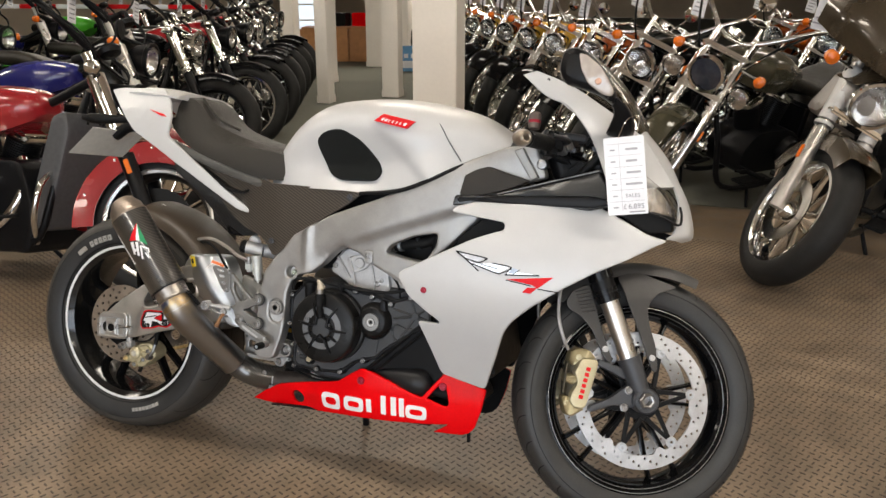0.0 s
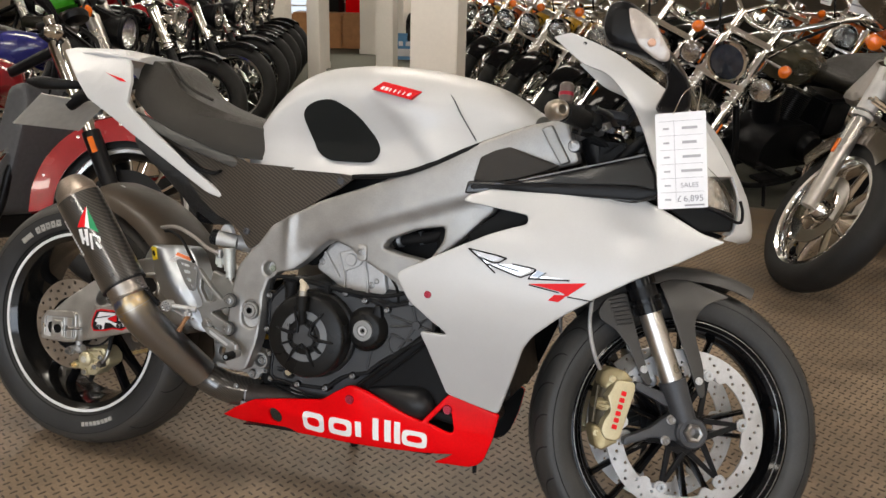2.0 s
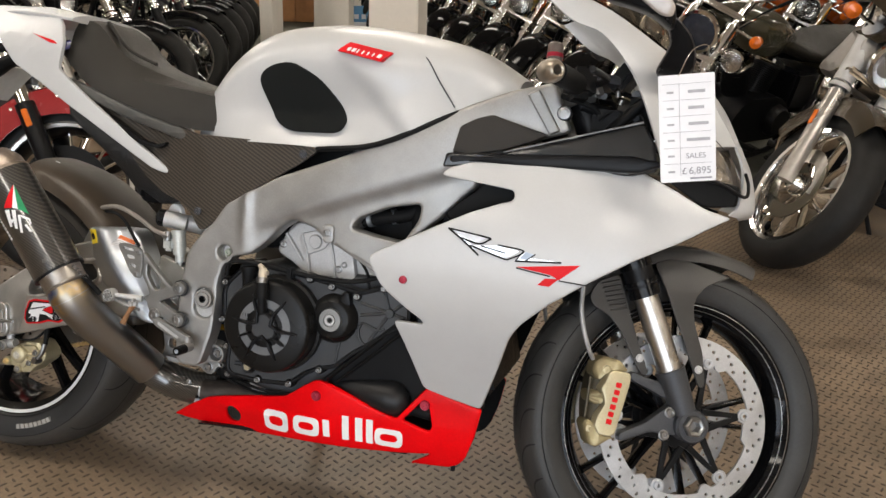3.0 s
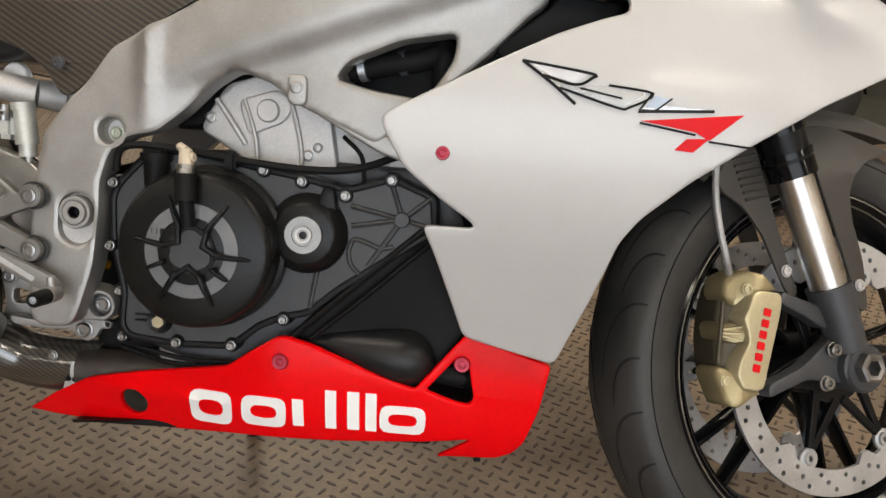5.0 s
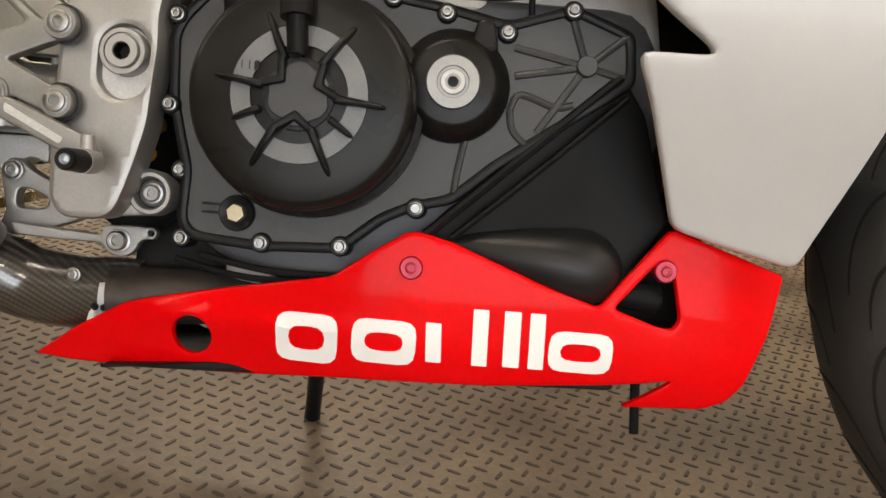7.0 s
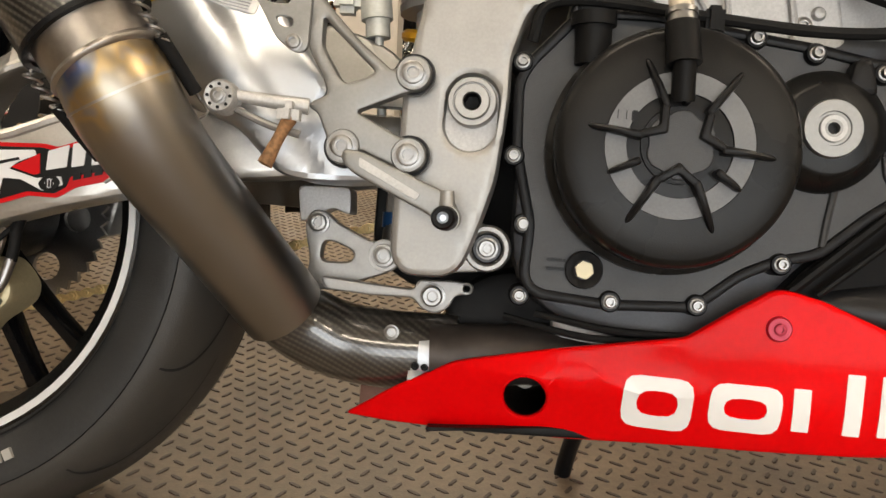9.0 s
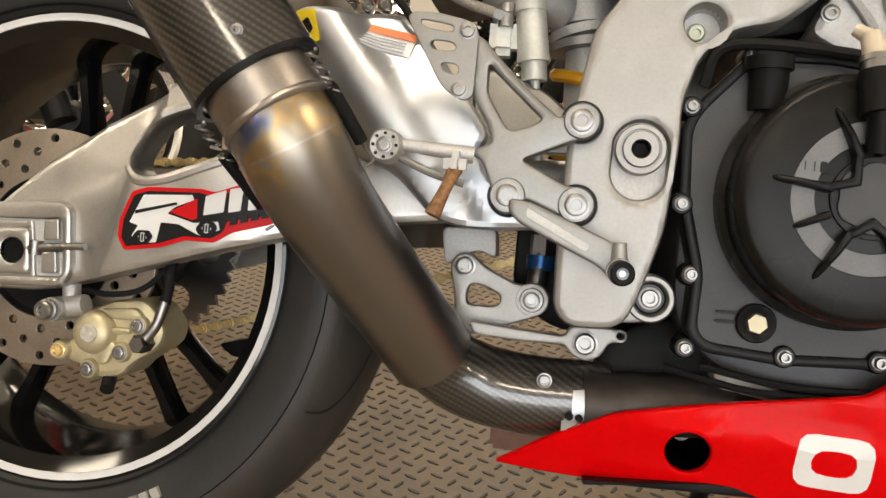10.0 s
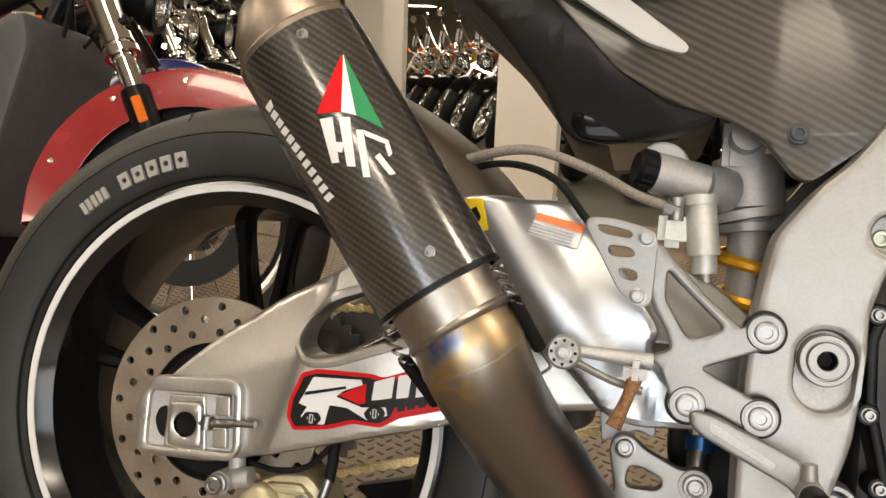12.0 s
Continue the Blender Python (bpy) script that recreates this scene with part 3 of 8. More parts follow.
# swingarm
SWING = [(-0.042, 0.271), (-0.048, 0.306), (-0.042, 0.323), (-0.025, 0.347), (0.011, 0.381), (0.072, 0.427), (0.162, 0.480), (0.215, 0.500), (0.26, 0.512), (0.30, 0.49), (0.40, 0.425), (0.50, 0.425), (0.505, 0.380), (0.388, 0.366), (0.321, 0.356), (0.242, 0.337), (0.179, 0.319), (0.077, 0.287), (0.023, 0.273)]
SWHOLE = [(0.100, 0.392), (0.109, 0.414), (0.131, 0.430), (0.19, 0.452), (0.25, 0.46), (0.26, 0.43), (0.185, 0.403), (0.136, 0.383), (0.115, 0.379)]


def y_arm(x, z):
    k = x - 0.078 - 0.29 * (z - 0.292)
    top = z - (0.352 + 0.60 * x)
    return -0.143 + 0.055 * soft(x, [0.2, 0.45], [0, 1], 0.03) + 0.012 * soft(z, [0.38, 0.48], [0, 1], 0.02) - 0.006 * soft(k, [-0.004, 0.006], [0, 1], 0.003) + 0.012 * soft(top, [-0.03, 0.03], [0, 1], 0.006) * (1 - soft(k, [-0.004, 0.006], [0, 1], 0.003))


swingarm = part("swingarm", joined(plate(SWING, y_arm, 0.035, [SWHOLE], edge=0.006, cell=0.009, r=0.012), mirrored(plate(SWING, y_arm, 0.02, [SWHOLE], edge=0.004, cell=0.05, r=0.012))), SWINGM, bike, "brushed aluminium swingarm")
part("hole_lip", plate([(0.093, 0.388), (0.103, 0.420), (0.129, 0.440), (0.20, 0.464), (0.26, 0.474), (0.27, 0.42), (0.187, 0.393), (0.138, 0.373), (0.110, 0.369)], lambda x, z: y_arm(x, z) - 0.004, 0.02, [SWHOLE], edge=0.005, cell=0.04, r=0.012), SWINGM, swingarm)
BRACE = [(0.205, 0.50), (0.231, 0.534), (0.321, 0.537), (0.340, 0.523), (0.403, 0.441), (0.405, 0.432), (0.399, 0.423), (0.412, 0.400), (0.465, 0.376), (0.465, 0.366), (0.428, 0.361), (0.392, 0.359), (0.368, 0.364), (0.332, 0.398), (0.27, 0.42)]


def y_brace(x, z):
    """Rounded at its rear edge, with a raised fold that runs down and forward and a panel that leans in at the top."""
    s = (x - 0.262) * 0.791 + (z - 0.534) * 0.612
    tilt = 0.45 * soft(z, [0.44, 0.46, 0.54], [0, 0.004, 0.080], 0.012)
    on_panel = soft(s, [0.004, 0.016], [0, 1], 0.004)
    return -0.150 + soft(s, [-0.06, -0.014, 0.0], [0.022, 0.0, 0.0], 0.006) + 0.007 * on_panel + tilt * (0.55 + 0.45 * on_panel)


part("swingarm_brace", plate(BRACE, y_brace, 0.05, edge=0.006, cell=0.0065, r=0.010), ALU_POL, swingarm, "polished aluminium swingarm brace")
part("brace_tail", plate([(0.39, 0.495), (0.432, 0.484), (0.450, 0.474), (0.478, 0.450), (0.478, 0.425), (0.39, 0.425)], lambda x, z: -0.126 + 0.3 * (z - 0.45), 0.012, edge=0.003, cell=0.02, r=0.006), HANGM, swingarm)
part("warning_sticker", plate([(0.296, 0.524), (0.337, 0.516), (0.333, 0.495), (0.291, 0.504)], lambda x, z: y_brace(x, z) - 0.0012, 0.001, edge=0.0003, cell=0.005, r=0.001), DECAL_W, swingarm, "small white warning label with orange band")
part("label_band", plate([(0.296, 0.524), (0.337, 0.516), (0.3355, 0.509), (0.2945, 0.5175)], lambda x, z: y_brace(x, z) - 0.0030, 0.001, edge=0.0002, cell=0.005, r=0.0005), mat("orange_label", (0.8, 0.2, 0.06), 0.5), swingarm)
for i in range(4):
    d = 0.0098 + i * 0.0028
    part("label_line", plate([(0.2945 - d * 0.22, 0.5245 - d), (0.331 - d * 0.22, 0.5175 - d), (0.3308 - d * 0.22, 0.5167 - d), (0.2943 - d * 0.22, 0.5237 - d)], lambda x, z: y_brace(x, z) - 0.0034, 0.001, edge=0.0001, cell=0.005, r=0), GREYTXT, swingarm)
part("yellow_label", plate([(0.2325, 0.5295), (0.250, 0.531), (0.258, 0.504), (0.242, 0.499)], lambda x, z: y_brace(x, z) - 0.0014, 0.001, edge=0.0003, cell=0.006, r=0.001), DECAL_Y, swingarm, "small yellow warning label")
part("label_mark", plate([(0.238, 0.519), (0.245, 0.524), (0.251, 0.514), (0.246, 0.508)], lambda x, z: y_brace(x, z) - 0.0026, 0.001, edge=0.0003, cell=0.006, r=0.002), DECAL_K, swingarm)
# axle end
part("axle_recess", plate([(-0.034, 0.283), (-0.034, 0.332), (0.052, 0.337), (0.052, 0.288)], -0.1475, 0.002, edge=0.0005, r=0.004), CAST, swingarm)
part("adjuster_slot", plate([(-0.028, 0.306), (-0.025, 0.317), (-0.0165, 0.321), (-0.0150, 0.290), (-0.023, 0.294)], -0.1482, 0.001, edge=0.0003, r=0.004), DECAL_K, swingarm)
part("adjuster_surround", plate([(-0.043, 0.275), (-0.047, 0.322), (-0.030, 0.346), (0.046, 0.353), (0.056, 0.346), (0.060, 0.292), (0.050, 0.279)], -0.1515, 0.009, [[(-0.033, 0.283), (-0.033, 0.332), (0.048, 0.338), (0.052, 0.288)]], edge=0.003, r=0.006), SWINGM, swingarm)
part("adjuster_frame", plate([(-0.016, 0.282), (-0.014, 0.331), (0.021, 0.334), (0.027, 0.285)], -0.1505, 0.006, [[(-0.011, 0.287), (-0.010, 0.325), (0.018, 0.328), (0.022, 0.289)]], edge=0.0015, r=0.003), SWINGM, swingarm)
for z0, z1 in ((0.290, 0.308), (0.318, 0.336)):
    part("adjuster_shim", plate([(0.033, z0), (0.033, z1), (0.046, z1 + 0.001), (0.048, z0 + 0.001)], -0.1525, 0.006, edge=0.0015, r=0.002), SWINGM, swingarm)
part("axle_block", plate([(-0.011, 0.286), (-0.011, 0.326), (0.021, 0.328), (0.024, 0.288)], -0.155, 0.012, [circle(0.006, 0.307, 0.0105, 16)], edge=0.003, r=0.006), SWINGM, swingarm)
part("axle_bore", turned([(0.0108, -0.1545), (0.0102, -0.1505), (0.0, -0.150)], (0.006, 0, 0.307), seg=20), PLASTIC, swingarm)
part("adjuster_screw", joined(rod((0.018, -0.151, 0.310), (0.050, -0.151, 0.313), 0.004), rod((0.046, -0.1515, 0.3135), (0.072, -0.1505, 0.3155), 0.0032), rod((0.026, -0.1515, 0.305), (0.0265, -0.1515, 0.317), 0.0055)), STEEL, swingarm)
# chain maker's sticker as plain shapes
STK = lambda x, z: y_arm(x, z) - 0.0012
part("sticker_base", plate([(0.101, 0.342), (0.110, 0.366), (0.124, 0.371), (0.172, 0.373), (0.184, 0.371), (0.224, 0.387), (0.258, 0.393), (0.262, 0.357), (0.201, 0.339), (0.186, 0.329), (0.161, 0.329), (0.139, 0.321), (0.107, 0.316), (0.100, 0.327)], STK, 0.001, edge=0.0003, cell=0.012, r=0.003), DECAL_R, swingarm, "red black and white sticker")
STK2 = lambda x, z: y_arm(x, z) - 0.0022
part("sticker_field", plate([(0.105, 0.342), (0.113, 0.363), (0.125, 0.3675), (0.171, 0.3695), (0.185, 0.3670), (0.224, 0.3835), (0.256, 0.3900), (0.258, 0.3625), (0.196, 0.3475), (0.193, 0.3385), (0.184, 0.3325), (0.160, 0.3325), (0.138, 0.3245), (0.109, 0.3195), (0.104, 0.327)], STK2, 0.001, edge=0.0002, cell=0.012, r=0.002), DECAL_K, swingarm)
STK3 = lambda x, z: y_arm(x, z) - 0.0032
for poly in ([(0.111, 0.340), (0.122, 0.364), (0.165, 0.367), (0.167, 0.363), (0.151, 0.356), (0.144, 0.350), (0.168, 0.344), (0.189, 0.347), (0.191, 0.340), (0.174, 0.334), (0.155, 0.342), (0.139, 0.342), (0.136, 0.325), (0.117, 0.323), (0.114, 0.329), (0.119, 0.338)],
             [(0.177, 0.367), (0.194, 0.3735), (0.193, 0.355), (0.176, 0.351)], [(0.197, 0.3745), (0.208, 0.3775), (0.207, 0.3575), (0.197, 0.355)], [(0.213, 0.379), (0.225, 0.382), (0.225, 0.361), (0.213, 0.358)], [(0.229, 0.3825), (0.242, 0.3855), (0.242, 0.3655), (0.230, 0.3625)]):
    part("sticker_mark", plate(poly, STK3, 0.001, edge=0.0002, cell=0.012, r=0.001), DECAL_W, swingarm)
STK4 = lambda x, z: y_arm(x, z) - 0.0042
part("sticker_line", plate([(0.116, 0.3505), (0.152, 0.3600), (0.153, 0.3580), (0.116, 0.3475)], STK4, 0.001, edge=0.0002, cell=0.012, r=0), DECAL_K, swingarm)
part("sticker_flash", plate([(0.146, 0.3515), (0.170, 0.3645), (0.171, 0.3480), (0.166, 0.3465)], STK3, 0.001, edge=0.0002, cell=0.012, r=0), DECAL_R, swingarm)
for i in range(5):
    x = 0.199 + i * 0.0085
    part("sticker_bar", plate([(x, 0.3500 + 0.0026 * i), (x + 0.0060, 0.3518 + 0.0026 * i), (x + 0.0060, 0.3462 + 0.0026 * i), (x, 0.3444 + 0.0026 * i)], STK3, 0.001, edge=0.0002, cell=0.012, r=0), DECAL_K, swingarm)
for cx, cz in ((0.124, 0.3285), (0.180, 0.3405)):
    part("sticker_ring", plate([(cx - 0.0095, cz - 0.001), (cx - 0.005, cz + 0.0055), (cx + 0.006, cz + 0.006), (cx + 0.0095, cz + 0.001), (cx + 0.005, cz - 0.0055), (cx - 0.006, cz - 0.006)], STK4, 0.001, [circle(cx, cz, 0.0042, 8)], edge=0.0002, r=0.002), DECAL_K, swingarm)
    for k in (-1, 0, 1):
        part("sticker_tick", plate([(cx + k * 0.0025 - 0.0006, cz - 0.003), (cx + k * 0.0025 - 0.0006, cz + 0.003), (cx + k * 0.0025 + 0.0006, cz + 0.003), (cx + k * 0.0025 + 0.0006, cz - 0.003)], STK4, 0.001, edge=0.0001, r=0), DECAL_K, swingarm)
# rear caliper
REARCAL = [(0.053, 0.246), (0.064, 0.2586), (0.087, 0.270), (0.1145, 0.2735), (0.1245, 0.266), (0.136, 0.250), (0.134, 0.236), (0.1265, 0.228), (0.107, 0.214), (0.099, 0.203), (0.078, 0.199), (0.063, 0.208), (0.038, 0.2152), (0.0355, 0.225), (0.050, 0.231)]
rcal = part("rear_caliper", plate(REARCAL, lambda x, z: -0.126 + 0.10 * max(0, x - 0.112), 0.046, edge=0.006, r=0.007, cell=0.012), GOLD, bike, "pale gold rear brake caliper")
part("piston_housing", turned([(0.0, -0.1385), (0.009, -0.1383), (0.0145, -0.1368), (0.0178, -0.1335), (0.0195, -0.128), (0.0205, -0.12)], (0.0735, 0, 0.2405), seg=28), GOLD, rcal)
for poly in ([(0.078, 0.262), (0.112, 0.2655), (0.119, 0.258), (0.110, 0.2545), (0.088, 0.254)], [(0.086, 0.247), (0.107, 0.2475), (0.1085, 0.2425), (0.090, 0.240)], [(0.078, 0.226), (0.090, 0.236), (0.096, 0.233), (0.088, 0.214), (0.078, 0.2125)]):
    part("caliper_web", plate(poly, -0.1315, 0.012, edge=0.003, r=0.004), GOLD, rcal)
for x, z in ((0.1148, 0.2503), (0.0995, 0.2255), (0.0704, 0.208), (0.0421, 0.2215)):
    part("bolt_boss", turned([(0.0, -0.131), (0.0075, -0.131), (0.009, -0.1285), (0.0092, -0.12)], (x, 0, z), seg=18), GOLD, rcal)
bolts([(0.1148, -0.131, 0.2503), (0.0995, -0.131, 0.2255), (0.0704, -0.131, 0.208)], 0.0052, 0.004, STEEL, rcal)
bolts([(0.0421, -0.131, 0.2215)], 0.0052, 0.006, CHAIN, rcal)
part("piston_cap", turned([(0.0, -0.1392), (0.0075, -0.1392), (0.0088, -0.1378), (0.0092, -0.135)], (0.0735, 0, 0.2405), seg=24), mat("worn_anodising", (0.55, 0.53, 0.46), 0.5, 0.4, 0.3, 200), rcal)
bolts([(0.0405, -0.150, 0.2585)], 0.0078, 0.008, STEEL, rcal)
part("bleed_nipple", rod((0.085, -0.118, 0.20), (0.090, -0.13, 0.192), 0.006), RUBBER, rcal)
part("caliper_lug", joined(rod((0.0405, -0.145, 0.2585), (0.0405, -0.115, 0.2585), 0.0105), rod((0.0405, -0.13, 0.259), (0.064, -0.13, 0.264), 0.0095), rod((0.047, -0.125, 0.265), (0.045, -0.125, 0.288), 0.008)), CAST, rcal)
part("hose_fitting", joined(turned([(0.0, -0.142), (0.0068, -0.142), (0.0085, -0.139), (0.0085, -0.124)], (0.1203, 0, 0.2359), seg=6), tube([(0.1203, -0.134, 0.2359), (0.127, -0.134, 0.244), (0.1334, -0.133, 0.2547), (0.1375, -0.130, 0.2738)], [0.006, 0.0045, 0.0045, 0.005], 12)), STEEL, rcal, "steel brake hose fitting")
part("brake_hose", tube([(0.1375, -0.130, 0.272), (0.139, -0.128, 0.289), (0.1385, -0.125, 0.303), (0.14, -0.1, 0.35)], 0.005, 10), RUBBER, bike)
part("sensor_cable", tube([(0.062, -0.13, 0.277), (0.09, -0.137, 0.276), (0.12, -0.136, 0.284), (0.14, -0.12, 0.31)], 0.0026, 8), RUBBER, bike)

# silencer, joint and pipe
CC, CD = Vector((0.243, -0.224, 0.452)), Vector((0.113, -0.230, 0.627))
axis = (CD - CC).normalized()
LEN = (CD - CC).length


def oval(c, d, r, squash=0.88, n=40):
    u = Vector((0, 1, 0))
    u = (u - d * u.dot(d)).normalized()
    w = d.cross(u)
    return [c + u * math.cos(2 * math.pi * k / n) * r * squash + w * math.sin(2 * math.pi * k / n) * r for k in range(n)]


silencer = part("silencer", grid([oval(CC + axis * t, axis, r) for t, r in ((0.0, 0.047), (0.001, 0.0505), (LEN - 0.001, 0.0505), (LEN, 0.047))], closed_v=True, caps=True), CF, bike, "carbon fibre silencer sleeve")
part("collar", grid([oval(CC + axis * t, axis, r) for t, r in ((-0.003, 0.046), (-0.0025, 0.0512), (0.0015, 0.0514), (0.002, 0.05))], closed_v=True), BLACK, silencer)
part("end_cone", grid([oval(CD + axis * t, axis, r) for t, r in ((-0.004, 0.0495), (0.004, 0.0495), (0.007, 0.0465), (0.022, 0.045), (0.045, 0.030), (0.048, 0.026), (0.02, 0.024))], closed_v=True), mat("titanium_cap", (0.30, 0.25, 0.21), 0.4, 0.9, 0.1, 200), silencer, "dull titanium end cone")
SLEEVE_M = mat("titanium_sleeve", (0.385, 0.355, 0.325), 0.36, 1.0, 0.06, 200, 0.04)
part("joint_sleeve", grid([oval(CC - axis * t, axis, r, 0.97) for t, r in ((-0.004, 0.040), (-0.003, 0.0415), (0.001, 0.042), (0.027, 0.0415), (0.0285, 0.0427), (0.0305, 0.0435), (0.0325, 0.0427), (0.034, 0.0405), (0.036, 0.038))], closed_v=True), SLEEVE_M, silencer, "bare titanium joint sleeve with a rolled bead")
PIPE = ((0.2600, -0.2232, 0.4288, 0.0375), (0.2650, -0.2240, 0.4215, 0.0398), (0.2710, -0.2232, 0.4110, 0.0405), (0.2780, -0.2180, 0.3970, 0.0402), (0.2880, -0.2060, 0.3778, 0.0393), (0.300, -0.1885, 0.3560, 0.0385), (0.322, -0.1565, 0.3210, 0.0378), (0.345, -0.1235, 0.2845, 0.0374), (0.3675, -0.0915, 0.2490, 0.0372))
part("tail_pipe", tube([p[:3] for p in PIPE], [p[3] for p in PIPE], 40, 6), TITAN, silencer, "heat-tinted titanium tail pipe with a bend")
part("weld_seam", tube([(0.2722, -0.2228, 0.4086), (0.2730, -0.2223, 0.4071)], 0.0411, 36, smooth=False), SLEEVE_M, silencer)
HSHIELD = ((0.352, -0.112, 0.272, 0.028), (0.366, -0.094, 0.252, 0.0315), (0.384, -0.078, 0.236, 0.034), (0.414, -0.068, 0.224, 0.035), (0.455, -0.068, 0.2195, 0.035), (0.500, -0.070, 0.221, 0.034), (0.524, -0.071, 0.223, 0.033))
hcover = part("heat_shield", tube([p[:3] for p in HSHIELD], [p[3] for p in HSHIELD], 32, 6), CF, bike, "glossy carbon fibre pipe cover")
bolts([(0.466, -0.1005, 0.2385)], 0.0052, 0.004, STEEL, hcover, m=None)
part("link_pipe", tube([(0.50, -0.09, 0.222), (0.58, -0.085, 0.228), (0.68, -0.07, 0.235)], 0.026, 20), mat("dark_steel_pipe", (0.06, 0.05, 0.045), 0.5, 0.6, 0.2), bike)
clamp = part("pipe_clamp", tube([(0.492, -0.0695, 0.2185), (0.507, -0.070, 0.2190)], 0.0352, 28, smooth=False), ALU_POL, bike, "bright steel hose clamp")
part("clamp_tab", block((0.493, -0.100, 0.207), (0.020, 0.006, 0.022), 0.002, Matrix.Rotation(radians(-32), 4, "X")), ALU_POL, clamp)
bolts([(0.489, -0.104, 0.212), (0.497, -0.1035, 0.212)], 0.0028, 0.003, PLASTIC, clamp)
bolts([(0.492, -0.100, 0.201)], 0.0035, 0.004, STEEL, clamp)
for t in (0.022, LEN - 0.012):
    m = Matrix.Translation(oval(CC + axis * t, axis, 0.0505)[22])
    bolts([(0, 0.001, 0)], 0.0038, 0.0025, STEEL, silencer, "rivet", m)
# badge on the sleeve: a tricolour fan and white marks, wrapped round it
right = Vector((0, -1, 0))
right = (right - axis * right.dot(axis)).normalized()
around = axis.cross(right)


def wrapped(poly, lift, n=6):
    """A patch on the sleeve from (distance along it, degrees round it) corners."""
    poly = [np.array(p, float) for p in poly]
    a, b, c, d = poly
    rows = []
    for i in range(n + 1):
        row = []
        for j in range(n + 1):
            s, t = i / n, j / n
            q = (a * (1 - s) + b * s) * (1 - t) + (d * (1 - s) + c * s) * t
            th = -radians(q[1])
            q = np.array((q[0] * 0.93 + 0.002, q[1]))
            row.append(CC + axis * q[0] + right * math.cos(th) * (0.0505 * 0.88 + lift) + around * math.sin(th) * (0.0505 + lift))
        rows.append(row)
    return grid(rows)


for name, poly, material in (("badge_red", [(0.190, -38), (0.190, -40), (0.149, -14), (0.158, 4)], DECAL_R), ("badge_white", [(0.190, -40), (0.190, -40.5), (0.141, -23), (0.149, -14)], DECAL_W), ("badge_green", [(0.190, -40.5), (0.190, -41), (0.122, -38), (0.141, -23)], DECAL_G),
                             ("badge_mark", [(0.153, 4), (0.149, -6), (0.116, 8), (0.119, 14)], DECAL_W), ("badge_mark", [(0.146, -10), (0.142, -18), (0.106, -2), (0.110, 4)], DECAL_W), ("badge_mark", [(0.131, 2), (0.127, -4), (0.121, 2), (0.125, 6)], DECAL_W),
                             ("badge_mark", [(0.131, -17), (0.128, -22), (0.093, -8), (0.096, -3)], DECAL_W), ("badge_mark", [(0.128, -22), (0.112, -36), (0.108, -34), (0.123, -21)], DECAL_W), ("badge_mark", [(0.112, -36), (0.101, -33), (0.100, -29), (0.109, -31)], DECAL_W), ("badge_mark", [(0.106, -24), (0.086, -27), (0.087, -22), (0.105, -19)], DECAL_W)):
    part(name, wrapped(poly, 0.0006 if name == "badge_mark" else 0.0004), material, silencer)
for i in range(12):
    t0 = 0.193 - i * 0.0082
    wide = 0.0062 if i < 6 else 0.0055
    a0 = 50 - i * 0.9
    part("lettering_bar", wrapped([(t0, a0 - (10 if i else 14)), (t0, a0), (t0 - wide, a0 - 2), (t0 - wide, a0 - 12)], 0.0005, 2), DECAL_W, silencer)
# return springs in rubber sleeves
for a, b in (((0.286, -0.240, 0.474), (0.321, -0.196, 0.411)), ((0.206, -0.236, 0.418), (0.243, -0.181, 0.358))):
    a, b = Vector(a), Vector(b)
    d = b - a
    spring = part("exhaust_spring", tube([a + d * t + Vector((math.cos(t * 60), math.sin(t * 60), 0)) * 0.0045 for t in np.linspace(0, 0.42, 40)], 0.0013, 6, 1), STEEL, bike)
    part("rubber_sleeve", rod(a + d * 0.36, a + d * 0.92, 0.0053), RUBBER, spring)
    part("hook", tube([a + d * 0.92, b, b + Vector((0.006, 0, -0.008)), b + Vector((0.0, 0, -0.014))], 0.0013, 6), STEEL, spring)

# frame
FRAME = [(0.480, 0.291), (0.468, 0.304), (0.467, 0.346), (0.467, 0.389), (0.469, 0.446), (0.481, 0.518), (0.509, 0.557), (0.530, 0.577), (0.558, 0.618), (0.603, 0.645), (0.669, 0.682), (0.788, 0.728), (0.900, 0.778), (1.008, 0.836), (1.086, 0.871), (1.157, 0.891), (1.190, 0.81), (1.145, 0.795), (1.04, 0.745), (1.04, 0.700), (1.021, 0.685), (0.981, 0.639), (0.904, 0.567), (0.865, 0.534), (0.782, 0.568), (0.765, 0.575), (0.745, 0.592), (0.703, 0.604), (0.673, 0.585), (0.644, 0.553), (0.613, 0.527), (0.582, 0.521), (0.560, 0.5), (0.550, 0.465), (0.551, 0.435), (0.549, 0.41), (0.546, 0.371), (0.538, 0.341), (0.531, 0.318), (0.524, 0.300), (0.512, 0.292)]
WINDOW = [(0.815, 0.602), (0.829, 0.622), (0.885, 0.648), (0.945, 0.660), (0.943, 0.632), (0.916, 0.587), (0.859, 0.593)]

CAPSULE = [np.array((0.523 + 0.0205 * math.cos(t), (0.430 if math.sin(t) > 0 else 0.412) + 0.0205 * math.sin(t))) for t in np.linspace(0.001, 2 * math.pi, 28, endpoint=False)]


